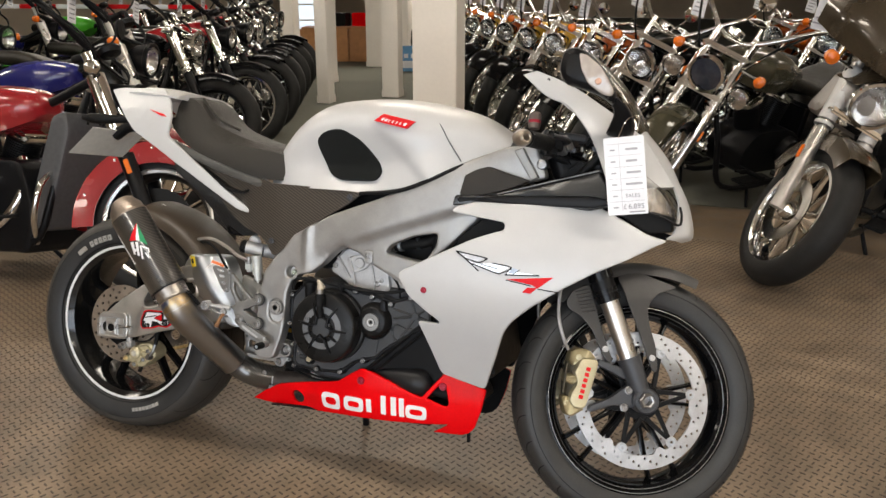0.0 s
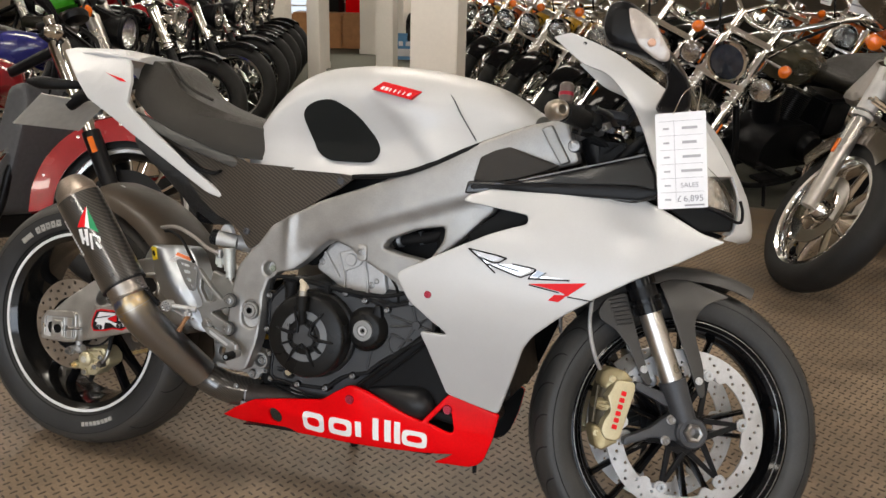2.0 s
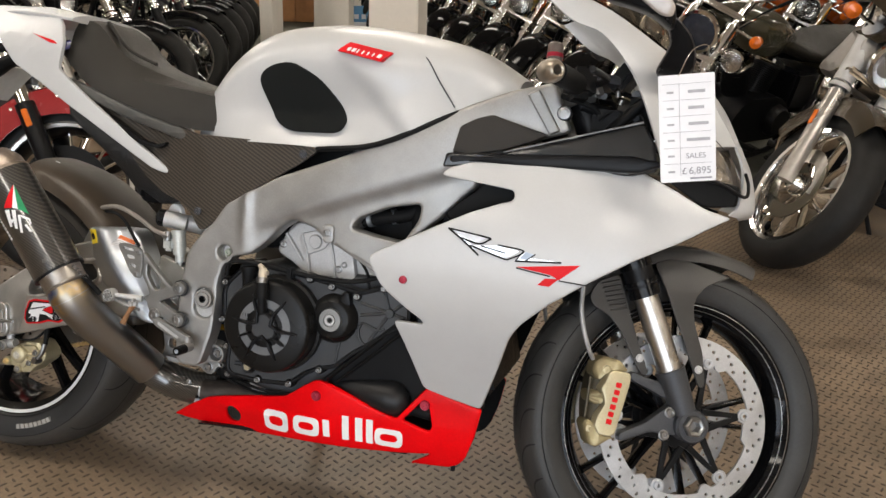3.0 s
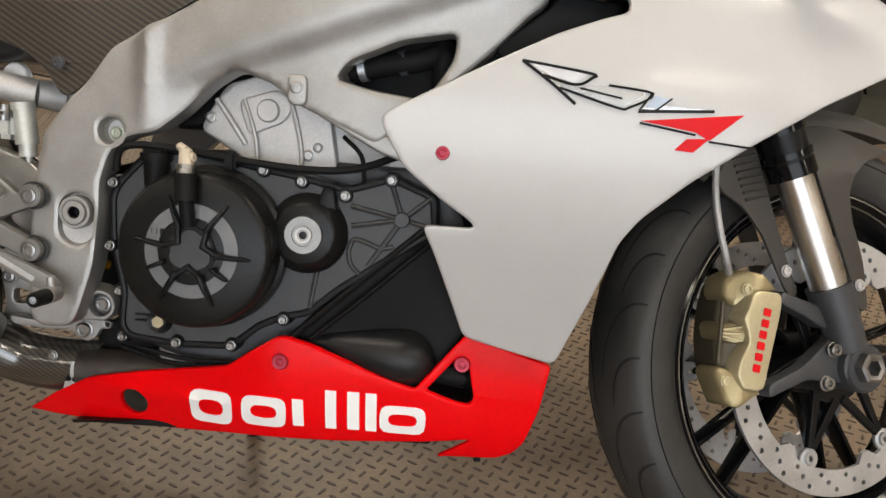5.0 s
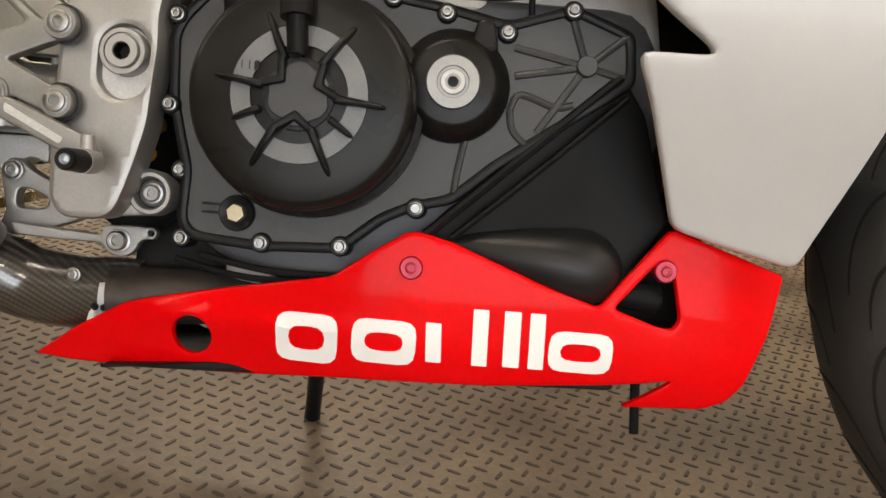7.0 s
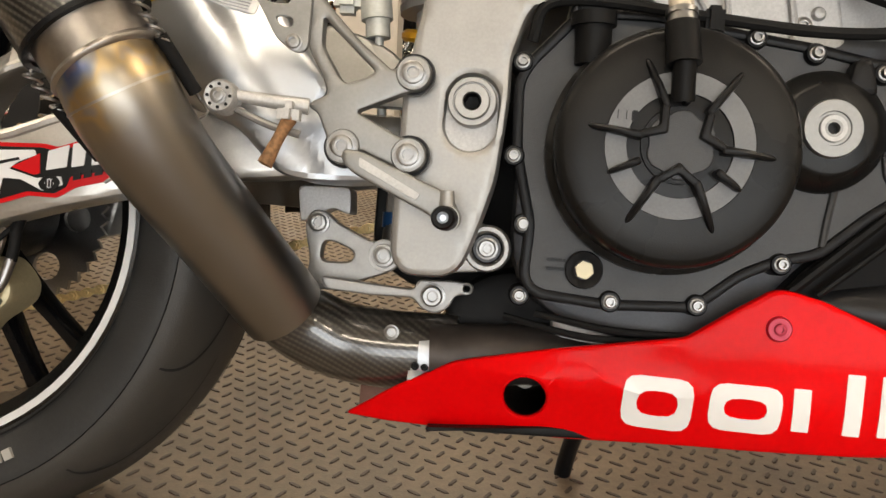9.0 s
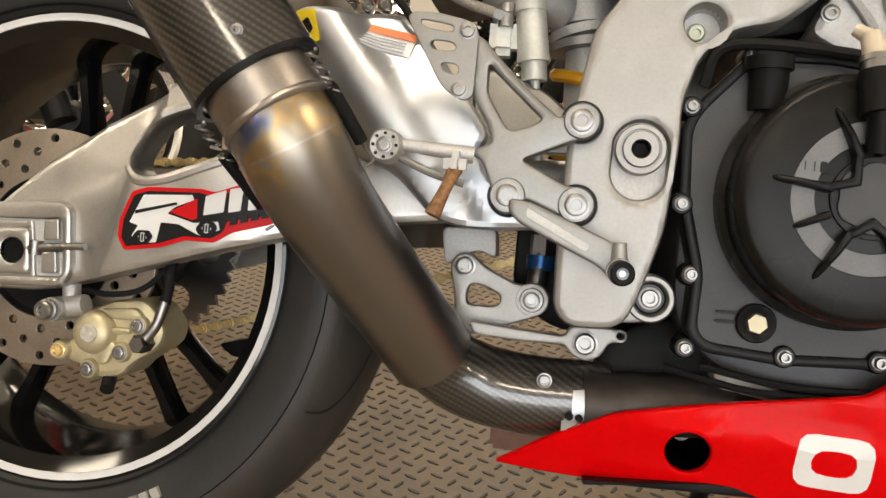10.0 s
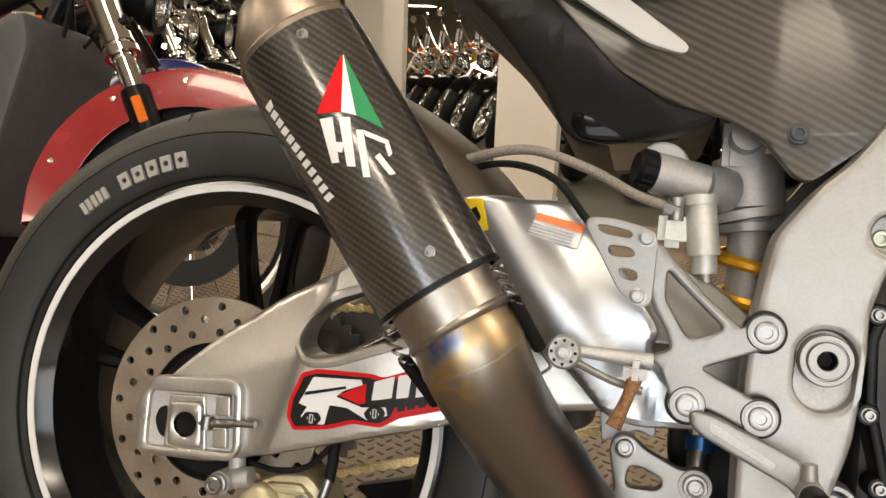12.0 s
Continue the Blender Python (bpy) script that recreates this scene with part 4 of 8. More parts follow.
def y_frame(x, z):
    base = soft(x, [0.48, 0.6, 0.8, 1.0, 1.2], [-0.162, -0.165, -0.185, -0.185, -0.15])
    inner = 0.015 * soft(z - (0.655 + 0.38 * (x - 0.8)), [-0.055, -0.02, 0.0], [1, 0.9, 0], 0.011) * soft(x, [0.60, 0.68], [0, 1], 0.02)
    base -= 0.007 * math.exp(-((x - 0.603) / 0.011) ** 2) * soft(z, [0.52, 0.58], [0, 1], 0.02)
    return base + inner + 0.012 * soft(z - (0.74 + 0.42 * (x - 0.82)), [-0.005, 0.05], [0, 1], 0.02) * soft(x, [0.62, 0.7], [0, 1], 0.02)


part("main_spar", plate(FRAME, y_frame, 0.035, [WINDOW, circle(0.561, 0.525, 0.0145, 20), CAPSULE], edge=0.005, cell=0.0075, r=0.010), ALU, bike, "brushed aluminium twin-spar frame")
part("left_spar", mirrored(plate(FRAME, y_frame, 0.03, [WINDOW], edge=0.005, cell=0.06, r=0.01)), ALU, bike)
part("head_casting", plate([(1.113, 0.866), (1.133, 0.875), (1.174, 0.809), (1.158, 0.801)], -0.1735, 0.02, edge=0.003, r=0.003), HANGM, bike, "machined facet of the steering head")
part("head_boss", turned([(0.0, -0.160), (0.011, -0.160), (0.0125, -0.157), (0.0125, -0.14)], (1.177, 0, 0.840), seg=24), FOOT, bike)
bolts([(1.177, -0.160, 0.840)], 0.0080, 0.004, STEEL, bike)
part("spar_arm", plate([(0.765, 0.575), (0.775, 0.592), (0.80, 0.585), (0.90, 0.535), (0.905, 0.515), (0.87, 0.525), (0.785, 0.568)], -0.168, 0.02, edge=0.004, r=0.008), ALU, bike)
part("spar_boss", plate([(0.763, 0.603), (0.785, 0.604), (0.786, 0.570), (0.765, 0.570)], -0.176, 0.012, edge=0.003, r=0.008), ALU, bike)
bolts([(0.7745, -0.176, 0.589)], 0.0065, 0.004, STEEL, bike)
piv = part("pivot_boss", turned([(0.0064, -0.150), (0.0064, -0.1660), (0.0074, -0.168), (0.0130, -0.168), (0.0136, -0.1665), (0.0138, -0.1635), (0.0150, -0.1635), (0.0152, -0.166), (0.0182, -0.166), (0.0192, -0.164), (0.0192, -0.148)], (0.523, 0, 0.429), seg=36), ALU, bike, "machined swingarm pivot bolt")
part("pivot_socket", turned([(0.0068, -0.1672), (0.0064, -0.1665), (0.0060, -0.156), (0.0, -0.1555)], (0.523, 0, 0.429), seg=6), PLASTIC, piv)
part("pivot_recess", plate([(0.498, 0.385), (0.498, 0.456), (0.546, 0.456), (0.546, 0.385)], -0.153, 0.004, edge=0.0008, r=0.004), CAST, bike)
bolts([(0.5575, -0.138, 0.523)], 0.0066, 0.006, mat("pale_bolt", (0.42, 0.44, 0.36), 0.4, 0.8), bike)
part("bolt_well", turned([(0.0145, -0.150), (0.0142, -0.139), (0.0, -0.1385)], (0.561, 0, 0.525), seg=24), CAST, bike)
lug = part("frame_lug", joined(plate([(0.505, 0.294), (0.510, 0.338), (0.534, 0.3385), (0.5545, 0.3315), (0.5615, 0.317), (0.556, 0.304), (0.540, 0.2975)], -0.1335, 0.03, [circle(0.5425, 0.317, 0.0125, 20)], edge=0.003, r=0.010), turned([(0.0125, -0.118), (0.0128, -0.1345), (0.0145, -0.137), (0.0175, -0.137), (0.019, -0.1345), (0.0195, -0.118)], (0.5425, 0, 0.317), seg=30)), ALU, bike)
part("lug_washer", turned([(0.0, -0.1285), (0.0112, -0.1285), (0.012, -0.127), (0.012, -0.12)], (0.5425, 0, 0.317), seg=26), FOOT, lug)
bolts([(0.5425, -0.1285, 0.317)], 0.0072, 0.006, STEEL, lug)

# foot-peg hanger, heel guard, pedal
hanger = part("peg_hanger", plate([(0.392, 0.506), (0.401, 0.502), (0.407, 0.495), (0.435, 0.467), (0.462, 0.446), (0.469, 0.455), (0.478, 0.4575), (0.489, 0.448), (0.489, 0.438), (0.479, 0.4315), (0.472, 0.4295), (0.436, 0.4135), (0.472, 0.3965), (0.481, 0.396), (0.490, 0.385), (0.484, 0.373), (0.474, 0.3715), (0.466, 0.3745), (0.441, 0.3845), (0.440, 0.378), (0.430, 0.373), (0.418, 0.379), (0.415, 0.391), (0.406, 0.411), (0.398, 0.4145), (0.400, 0.419), (0.413, 0.425), (0.407, 0.440), (0.397, 0.455), (0.392, 0.47)], -0.178, 0.011, [[(0.4055, 0.484), (0.411, 0.478), (0.449, 0.4445), (0.441, 0.4395), (0.427, 0.4345), (0.421, 0.4385), (0.406, 0.462)]], edge=0.003, r=0.004), HANGM, bike, "machined aluminium foot-peg hanger")
SLOT = [[(0.350, 0.514), (0.377, 0.510), (0.377, 0.5045), (0.354, 0.5075)], [(0.3595, 0.4985), (0.378, 0.4975), (0.381, 0.491), (0.362, 0.4905)], [(0.3685, 0.482), (0.383, 0.481), (0.3835, 0.4725), (0.372, 0.4745)]]
part("heel_guard", plate([(0.341, 0.514), (0.345, 0.519), (0.364, 0.519), (0.390, 0.5135), (0.3965, 0.506), (0.396, 0.458), (0.391, 0.454), (0.384, 0.455), (0.371, 0.464), (0.354, 0.492)], -0.183, 0.004, SLOT, edge=0.001, r=0.006), HANGM, hanger, "slotted aluminium heel guard")
bolts([(0.388, -0.183, 0.506), (0.385, -0.183, 0.462)], 0.0055, 0.004, STEEL, hanger)
for x, z in ((0.478, 0.445), (0.479, 0.383), (0.428, 0.386)):
    part("boss", turned([(0.0, -0.180), (0.0125, -0.180), (0.0135, -0.178), (0.0135, -0.165)], (x, 0, z), seg=26), HANGM, hanger)
    part("dark_washer", turned([(0.0138, -0.172), (0.0158, -0.1735), (0.0162, -0.170), (0.0138, -0.165)], (x, 0, z), seg=26, closed=True), FOOT, hanger)
bolts([(0.478, -0.180, 0.445), (0.479, -0.180, 0.383), (0.428, -0.180, 0.386)], 0.0085, 0.004, STEEL, hanger)
part("foot_peg", rod((0.345, -0.192, 0.417), (0.40, -0.180, 0.414), 0.0045, 0.0065, 16), CAST, hanger)
knob = part("peg_end", turned([(0.0, -0.010), (0.005, -0.010), (0.006, -0.007), (0.011, -0.008), (0.013, -0.005), (0.013, 0.008), (0.0, 0.010)], (0.336, -0.192, 0.415), seg=24), CAST, hanger, "knurled round peg end")
bolts([(0.336, -0.201, 0.415)], 0.005, 0.003, STEEL, knob)
for i in range(8):
    part("knob_hole", turned([(0.0, -0.2008), (0.0013, -0.2008), (0.0013, -0.199)], (0.336 + 0.0088 * math.cos(i * math.pi / 4), 0, 0.415 + 0.0088 * math.sin(i * math.pi / 4)), seg=8), DECAL_K, knob)
part("peg_spring_arm", tube([(0.345, -0.188, 0.408), (0.37, -0.186, 0.398), (0.395, -0.182, 0.392)], 0.003, 8), ALU, hanger)
part("rusty_peg_stop", tube([(0.389, -0.192, 0.402), (0.385, -0.200, 0.388), (0.377, -0.205, 0.366)], [0.006, 0.0045, 0.006], 10), RUST, hanger, "rust-stained steel stop")
part("peg_clevis", block((0.389, -0.193, 0.405), (0.017, 0.020, 0.020), 0.006), CAST, hanger)
part("brake_pedal", plate([(0.430, 0.384), (0.446, 0.3825), (0.480, 0.369), (0.510, 0.357), (0.521, 0.347), (0.520, 0.333), (0.508, 0.331), (0.500, 0.339), (0.470, 0.352), (0.439, 0.366), (0.430, 0.374)], -0.190, 0.009, edge=0.003, r=0.006), HANGM, hanger)
part("pedal_slot", plate([(0.444, 0.378), (0.492, 0.354), (0.489, 0.349), (0.444, 0.371)], -0.1905, 0.001, edge=0.0003, r=0.002), CAST, hanger)
part("pedal_tip", turned([(0.0, -0.226), (0.0042, -0.226), (0.0042, -0.231), (0.0072, -0.2315), (0.0085, -0.229), (0.0092, -0.200), (0.0, -0.200)], (0.514, 0, 0.337), seg=20), PLASTIC, hanger, "black rubber pedal tip")
part("tip_core", turned([(0.0, -0.2275), (0.0022, -0.2275), (0.0040, -0.2315), (0.0044, -0.2300), (0.0044, -0.222)], (0.514, 0, 0.337), seg=16), ALU_POL, hanger)
part("tip_boss", joined(rod((0.514, -0.185, 0.338), (0.514, -0.205, 0.337), 0.0098, seg=18), rod((0.513, -0.192, 0.345), (0.5125, -0.193, 0.358), 0.0062, 0.005, 12)), ALU, hanger)

# shock absorber with piggyback reservoir
shock = part("shock_absorber", joined(rod((0.468, -0.045, 0.592), (0.474, -0.045, 0.548), 0.030, seg=24), rod((0.474, -0.045, 0.55), (0.482, -0.04, 0.36), 0.018, seg=20)), CAST, bike, "shock absorber with gold spring and silver reservoir")
part("spring_collar", rod((0.472, -0.045, 0.546), (0.474, -0.045, 0.538), 0.032, seg=24), CAST, shock)
part("spring_seat", rod((0.474, -0.045, 0.534), (0.475, -0.045, 0.527), 0.033, seg=24), ALU, shock)
d = Vector((0.012, 0, -0.17))
part("spring", tube([Vector((0.476, -0.045, 0.522)) + d * t + Vector((math.cos(t * 31), math.sin(t * 31), 0)) * 0.027 for t in np.linspace(0, 1, 70)], 0.0060, 8, 1), SPRINGGOLD, shock, "gold coil spring")
part("reservoir", joined(rod((0.388, -0.100, 0.568), (0.430, -0.085, 0.562), 0.0170, seg=28), rod((0.428, -0.085, 0.562), (0.450, -0.065, 0.560), 0.0165, 0.020, seg=24)), CAST, shock, "silver piggyback reservoir")
cap_axis = Vector((0.92, 0.33, -0.13)).normalized()
cap = part("reservoir_cap", turned([(0.0, -0.014), (0.013, -0.014), (0.0160, -0.011), (0.0160, 0.002)], (0.386, -0.1007, 0.5683), cap_axis, 24), PLASTIC, shock, "black knurled cap")
for i in range(14):
    q = Matrix.Rotation(i * math.pi / 7, 3, cap_axis) @ (cap_axis.orthogonal().normalized() * 0.016)
    s0 = Vector((0.386, -0.1007, 0.5683)) + q
    part("knurl", rod(s0 - cap_axis * 0.010, s0 + cap_axis * 0.001, 0.0016, seg=6), PLASTIC, cap)
part("filler_disc", turned([(0.0, -0.004), (0.0215, -0.004), (0.0235, -0.002), (0.0235, 0.006)], (0.395, -0.074, 0.5745), (0.35, 0.92, 0.05), 32), DECAL_W, shock, "round white disc")
part("shock_mount", joined(rod((0.462, -0.07, 0.605), (0.462, -0.10, 0.605), 0.014, seg=18), block((0.462, -0.06, 0.60), (0.035, 0.03, 0.05), 0.006)), ALU, shock)
part("master_cylinder", joined(rod((0.428, -0.112, 0.545), (0.434, -0.112, 0.500), 0.0125, 0.0135, 20), block((0.408, -0.110, 0.520), (0.024, 0.022, 0.032), 0.006), rod((0.427, -0.112, 0.549), (0.428, -0.112, 0.541), 0.0142, seg=20), rod((0.434, -0.112, 0.503), (0.436, -0.112, 0.485), 0.0105, seg=16), rod((0.436, -0.113, 0.49), (0.445, -0.115, 0.42), 0.004)), mat("bead_blasted_alloy", (0.55, 0.56, 0.53), 0.5, 0.5, 0.08, 300), bike, "rear brake master cylinder")
part("rear_brake_hose", tube([(0.405, -0.120, 0.536), (0.375, -0.120, 0.545), (0.338, -0.115, 0.563), (0.284, -0.105, 0.579), (0.232, -0.085, 0.573), (0.181, -0.06, 0.557)], 0.0046, 10), mat("braided_hose", (0.27, 0.24, 0.21), 0.5, 0.3, 0.3, 600, 0.5), bike)
part("wiring_sleeve", tube([(0.350, -0.128, 0.508), (0.335, -0.125, 0.524), (0.308, -0.118, 0.553), (0.270, -0.100, 0.566), (0.232, -0.08, 0.564), (0.194, -0.06, 0.547)], 0.0034, 8), RUBBER, bike)
part("hose_nut", joined(rod((0.400, -0.120, 0.5375), (0.412, -0.120, 0.534), 0.0075, seg=6), rod((0.409, -0.120, 0.545), (0.409, -0.120, 0.526), 0.0065, seg=14)), STEEL, bike)
# linkage
linkage = part("suspension_link", plate([(0.372, 0.326), (0.378, 0.338), (0.390, 0.339), (0.402, 0.328), (0.436, 0.313), (0.452, 0.318), (0.464, 0.308), (0.461, 0.292), (0.448, 0.285), (0.400, 0.266), (0.372, 0.268), (0.380, 0.29)], -0.062, 0.014, [[(0.390, 0.311), (0.402, 0.311), (0.421, 0.303), (0.418, 0.293), (0.389, 0.292)]], edge=0.0025, r=0.007), ALU, bike, "aluminium suspension rocker")
bolts([(0.386, -0.064, 0.327)], 0.008, 0.006, STEEL, linkage)
part("bearing", turned([(0.0, -0.068), (0.010, -0.068), (0.011, -0.064), (0.014, -0.064), (0.015, -0.060)], (0.448, 0, 0.302), seg=26), CAST, linkage)
bolts([(0.448, -0.068, 0.302)], 0.0075, 0.004, STEEL, linkage)
tie = part("tie_rod", plate([(0.395, 0.280), (0.440, 0.277), (0.480, 0.275), (0.482, 0.284), (0.516, 0.286), (0.532, 0.284), (0.531, 0.275), (0.516, 0.273), (0.512, 0.262), (0.500, 0.255), (0.486, 0.260), (0.480, 0.268), (0.440, 0.267), (0.40, 0.269)], -0.082, 0.012, [circle(0.526, 0.280, 0.0032, 10)], edge=0.002, r=0.005), ALU, bike)
bolts([(0.497, -0.082, 0.271)], 0.009, 0.008, STEEL, tie)
strut = part("shock_rod_end", joined(rod((0.452, -0.03, 0.36), (0.452, -0.03, 0.342), 0.012, seg=6), rod((0.452, -0.03, 0.345), (0.45, -0.04, 0.31), 0.010)), STEEL, bike)
part("blue_nut", rod((0.452, -0.031, 0.342), (0.452, -0.031, 0.328), 0.0135, seg=18), BLUEAN, strut)
part("link_bracket", plate([(0.36, 0.36), (0.41, 0.362), (0.412, 0.335), (0.395, 0.342), (0.365, 0.325)], -0.05, 0.03, edge=0.002), CAST, bike)

# Added black plate that stands for the darkness behind the linkage.
part("linkage_shade", plate([(0.425, 0.30), (0.425, 0.40), (0.47, 0.47), (0.56, 0.50), (0.57, 0.28), (0.47, 0.27)], 0.0, 0.03, edge=0.004, r=0.02), PLASTIC, bike)
part("collector", plate([(0.51, 0.235), (0.505, 0.27), (0.55, 0.30), (0.62, 0.30), (0.64, 0.235)], -0.075, 0.12, edge=0.01, r=0.02), PLASTIC, bike)
# engine
part("crankcase", plate([(0.56, 0.30), (0.56, 0.47), (0.60, 0.51), (0.95, 0.51), (0.98, 0.42), (0.93, 0.29), (0.70, 0.245), (0.60, 0.262)], -0.115, 0.22, edge=0.01, r=0.03), FOOT, bike)
COVER = [(0.561, 0.468), (0.553, 0.451), (0.556, 0.395), (0.571, 0.339), (0.569, 0.295), (0.582, 0.281), (0.640, 0.277), (0.708, 0.281), (0.742, 0.310), (0.767, 0.322), (0.798, 0.330), (0.833, 0.362), (0.940, 0.440), (0.936, 0.483), (0.883, 0.502), (0.831, 0.484), (0.783, 0.494), (0.736, 0.500), (0.66, 0.512), (0.60, 0.512)]
case = part("clutch_case", plate(COVER, -0.143, 0.03, edge=0.004, r=0.008), CASEGREY, bike, "anthracite painted clutch case")
seal = [tuple(p) for p in inset([np.array(p) for p in COVER], 0.0085)]
part("case_rim", plate(COVER, -0.1465, 0.012, [seal], edge=0.0028, r=0.008), BLACK, case)
CLX, CLZ = 0.675, 0.402
clutch = part("clutch_cover", turned([(0.0, -0.2035), (0.0275, -0.2035), (0.028, -0.201), (0.037, -0.2005), (0.038, -0.2015), (0.052, -0.2005), (0.053, -0.2015), (0.068, -0.2005), (0.0805, -0.1985), (0.0845, -0.1965), (0.0870, -0.1925), (0.0880, -0.187), (0.0885, -0.160), (0.0935, -0.158), (0.094, -0.143)], (CLX, 0, CLZ), seg=72), COVERK, case, "round black clutch cover with cast ribs")
part("clutch_ring", turned([(0.0375, -0.2023), (0.0525, -0.2013), (0.0525, -0.199), (0.0375, -0.199)], (CLX, 0, CLZ), seg=60, closed=True), RINGGREY, clutch, "pale grey ring")
part("clutch_hub", plate([(CLX + (0.025 if i % 3 else 0.022) * math.cos(math.pi / 9 * i), CLZ + (0.025 if i % 3 else 0.022) * math.sin(math.pi / 9 * i)) for i in range(18)], -0.2055, 0.004, edge=0.001, r=0.003), CASEGREY, clutch)
for ang, r0, r1, wd in ((54, 0.027, 0.068, 0.0030), (-4, 0.027, 0.068, 0.0032), (115, 0.027, 0.067, 0.003), (171, 0.027, 0.067, 0.0030), (-65, 0.027, 0.067, 0.0032), (-120, 0.027, 0.067, 0.0032), (-34, 0.030, 0.053, 0.0030), (205, 0.030, 0.055, 0.0028), (88, 0.028, 0.048, 0.0026)):
    cc, ss = math.cos(radians(ang)), math.sin(radians(ang))
    part("rib", plate([(CLX + cc * r + -ss * w, CLZ + ss * r + cc * w) for r, w in ((r0, -wd), (r1 * 0.95, -wd * 0.7), (r1, 0), (r1 * 0.95, wd * 0.7), (r0, wd))], lambda x, z: -0.2115 + 0.012 * max(0, (math.hypot(x - CLX, z - CLZ) - 0.045) / 0.03), 0.014, edge=0.0022, cell=0.01, r=0.003), BLACK, clutch)
for a0 in (25, 143, -92):
    part("chevron", plate([(CLX + r * math.cos(radians(a0 + da)), CLZ + r * math.sin(radians(a0 + da))) for r, da in ((0.033, 34), (0.0125, 0), (0.033, -34), (0.031, -22), (0.0205, 0), (0.031, 22))], -0.2112, 0.012, edge=0.002, r=0.002), BLACK, clutch)
for i, wd in enumerate((0.0065, 0.0065, 0.005, 0.003, 0.003, 0.003, 0.0065)):
    part("cast_mark", block((CLX - 0.069 + i * 0.0060, -0.1985 - 0.0006 * i, CLZ + 0.021 - 0.0004 * i), (wd * 0.75, 0.002, 0.008), 0.0008), BLACK, clutch)
PUX, PUZ = 0.790, 0.427
part("ignition_cover", turned([(0.0, -0.164), (0.032, -0.164), (0.036, -0.161), (0.0455, -0.152), (0.047, -0.143)], (PUX, 0, PUZ), seg=48), COVERK, case)
part("ignition_neck", plate([(0.800, 0.455), (0.806, 0.482), (0.819, 0.482), (0.825, 0.455)], -0.158, 0.02, edge=0.004), BLACK, case)
disc = part("silver_plug", turned([(0.0, -0.163), (0.004, -0.163), (0.0045, -0.169), (0.010, -0.169), (0.0105, -0.1675), (0.0125, -0.1675), (0.013, -0.169), (0.021, -0.169), (0.022, -0.166), (0.022, -0.160)], (PUX, 0, PUZ), seg=40), HANGM, case, "machined silver plug")
part("silver_ring", turned([(0.0065, -0.1693), (0.0095, -0.1695), (0.0095, -0.168), (0.0065, -0.168)], (PUX, 0, PUZ), seg=30, closed=True), CAST, disc)
CASE_BOLTS = [(0.559, -0.147, 0.466), (0.558, -0.147, 0.392), (0.570, -0.144, 0.339), (0.5715, -0.135, 0.282), (0.642, -0.147, 0.284), (0.708, -0.147, 0.287), (0.768, -0.147, 0.324), (0.831, -0.147, 0.474), (0.780, -0.147, 0.486), (0.883, -0.147, 0.496), (0.600, -0.147, 0.507), (0.735, -0.147, 0.495)]
for q in CASE_BOLTS:
    part("bolt_boss", turned([(0.0, q[1] - 0.001), (0.0072, q[1] - 0.001), (0.0086, q[1] + 0.0015), (0.0092, q[1] + 0.02)], (q[0], 0, q[2]), seg=18), BLACK, case)
bolts([(q[0], q[1] - 0.001, q[2]) for q in CASE_BOLTS], 0.0044, 0.006, STEEL, case)
oil = part("oil_plug_ring", turned([(0.008, -0.146), (0.014, -0.148), (0.015, -0.146), (0.015, -0.14)], (0.620, 0, 0.307), seg=26), BLACK, case)
part("oil_plug", rod((0.620, -0.143, 0.307), (0.620, -0.152, 0.307), 0.0074, seg=6), mat("brass_plug", (0.42, 0.36, 0.24), 0.4, 0.6), oil, "brass oil plug")
for z in (0.313, 0.306):
    part("level_mark", block((0.598, -0.1455, z), (0.016, 0.003, 0.0022), 0.0008), BLACK, case)
hubx, hubz = 0.898, 0.452
part("rib_hub", turned([(0.0, -0.150), (0.008, -0.150), (0.009, -0.147), (0.009, -0.143)], (hubx, 0, hubz), seg=18), CASEGREY, case)
for ex, ez in ((0.838, 0.463), (0.883, 0.492), (0.930, 0.480), (0.93, 0.445), (0.862, 0.395), (0.840, 0.440)):
    part("case_rib", rod((hubx, -0.1435, hubz), (ex, -0.1435, ez), 0.0032, seg=8), CASEGREY, case)
for pts in ([(0.838, 0.412), (0.846, 0.425), (0.875, 0.417), (0.89, 0.42)], [(0.838, 0.412), (0.842, 0.395), (0.855, 0.383)], [(0.806, 0.40), (0.80, 0.36), (0.798, 0.34)]):
    part("case_rib", tube([(x, -0.1435, z) for x, z in pts], 0.003, 8), CASEGREY, case)
filler = part("breather_stub", joined(rod((0.673, -0.2085, 0.432), (0.671, -0.213, 0.462), 0.0082, seg=18), rod((0.671, -0.2125, 0.457), (0.668, -0.2085, 0.486), 0.0122, 0.0118, 22)), PLASTIC, bike, "black breather stub with metal union")
part("union_collar", joined(rod((0.668, -0.2085, 0.4855), (0.6675, -0.207, 0.4935), 0.0100, seg=20), rod((0.6675, -0.207, 0.4915), (0.6672, -0.2062, 0.4955), 0.0112, seg=20)), STEEL, filler)
part("union", joined(rod((0.667, -0.206, 0.494), (0.664, -0.201, 0.512), 0.0082, 0.007, 14), rod((0.664, -0.201, 0.510), (0.655, -0.197, 0.516), 0.006, 0.0045, 10), rod((0.664, -0.202, 0.503), (0.675, -0.203, 0.505), 0.005, seg=8)), mat("cream_metal", (0.55, 0.48, 0.38), 0.45, 0.2), filler)
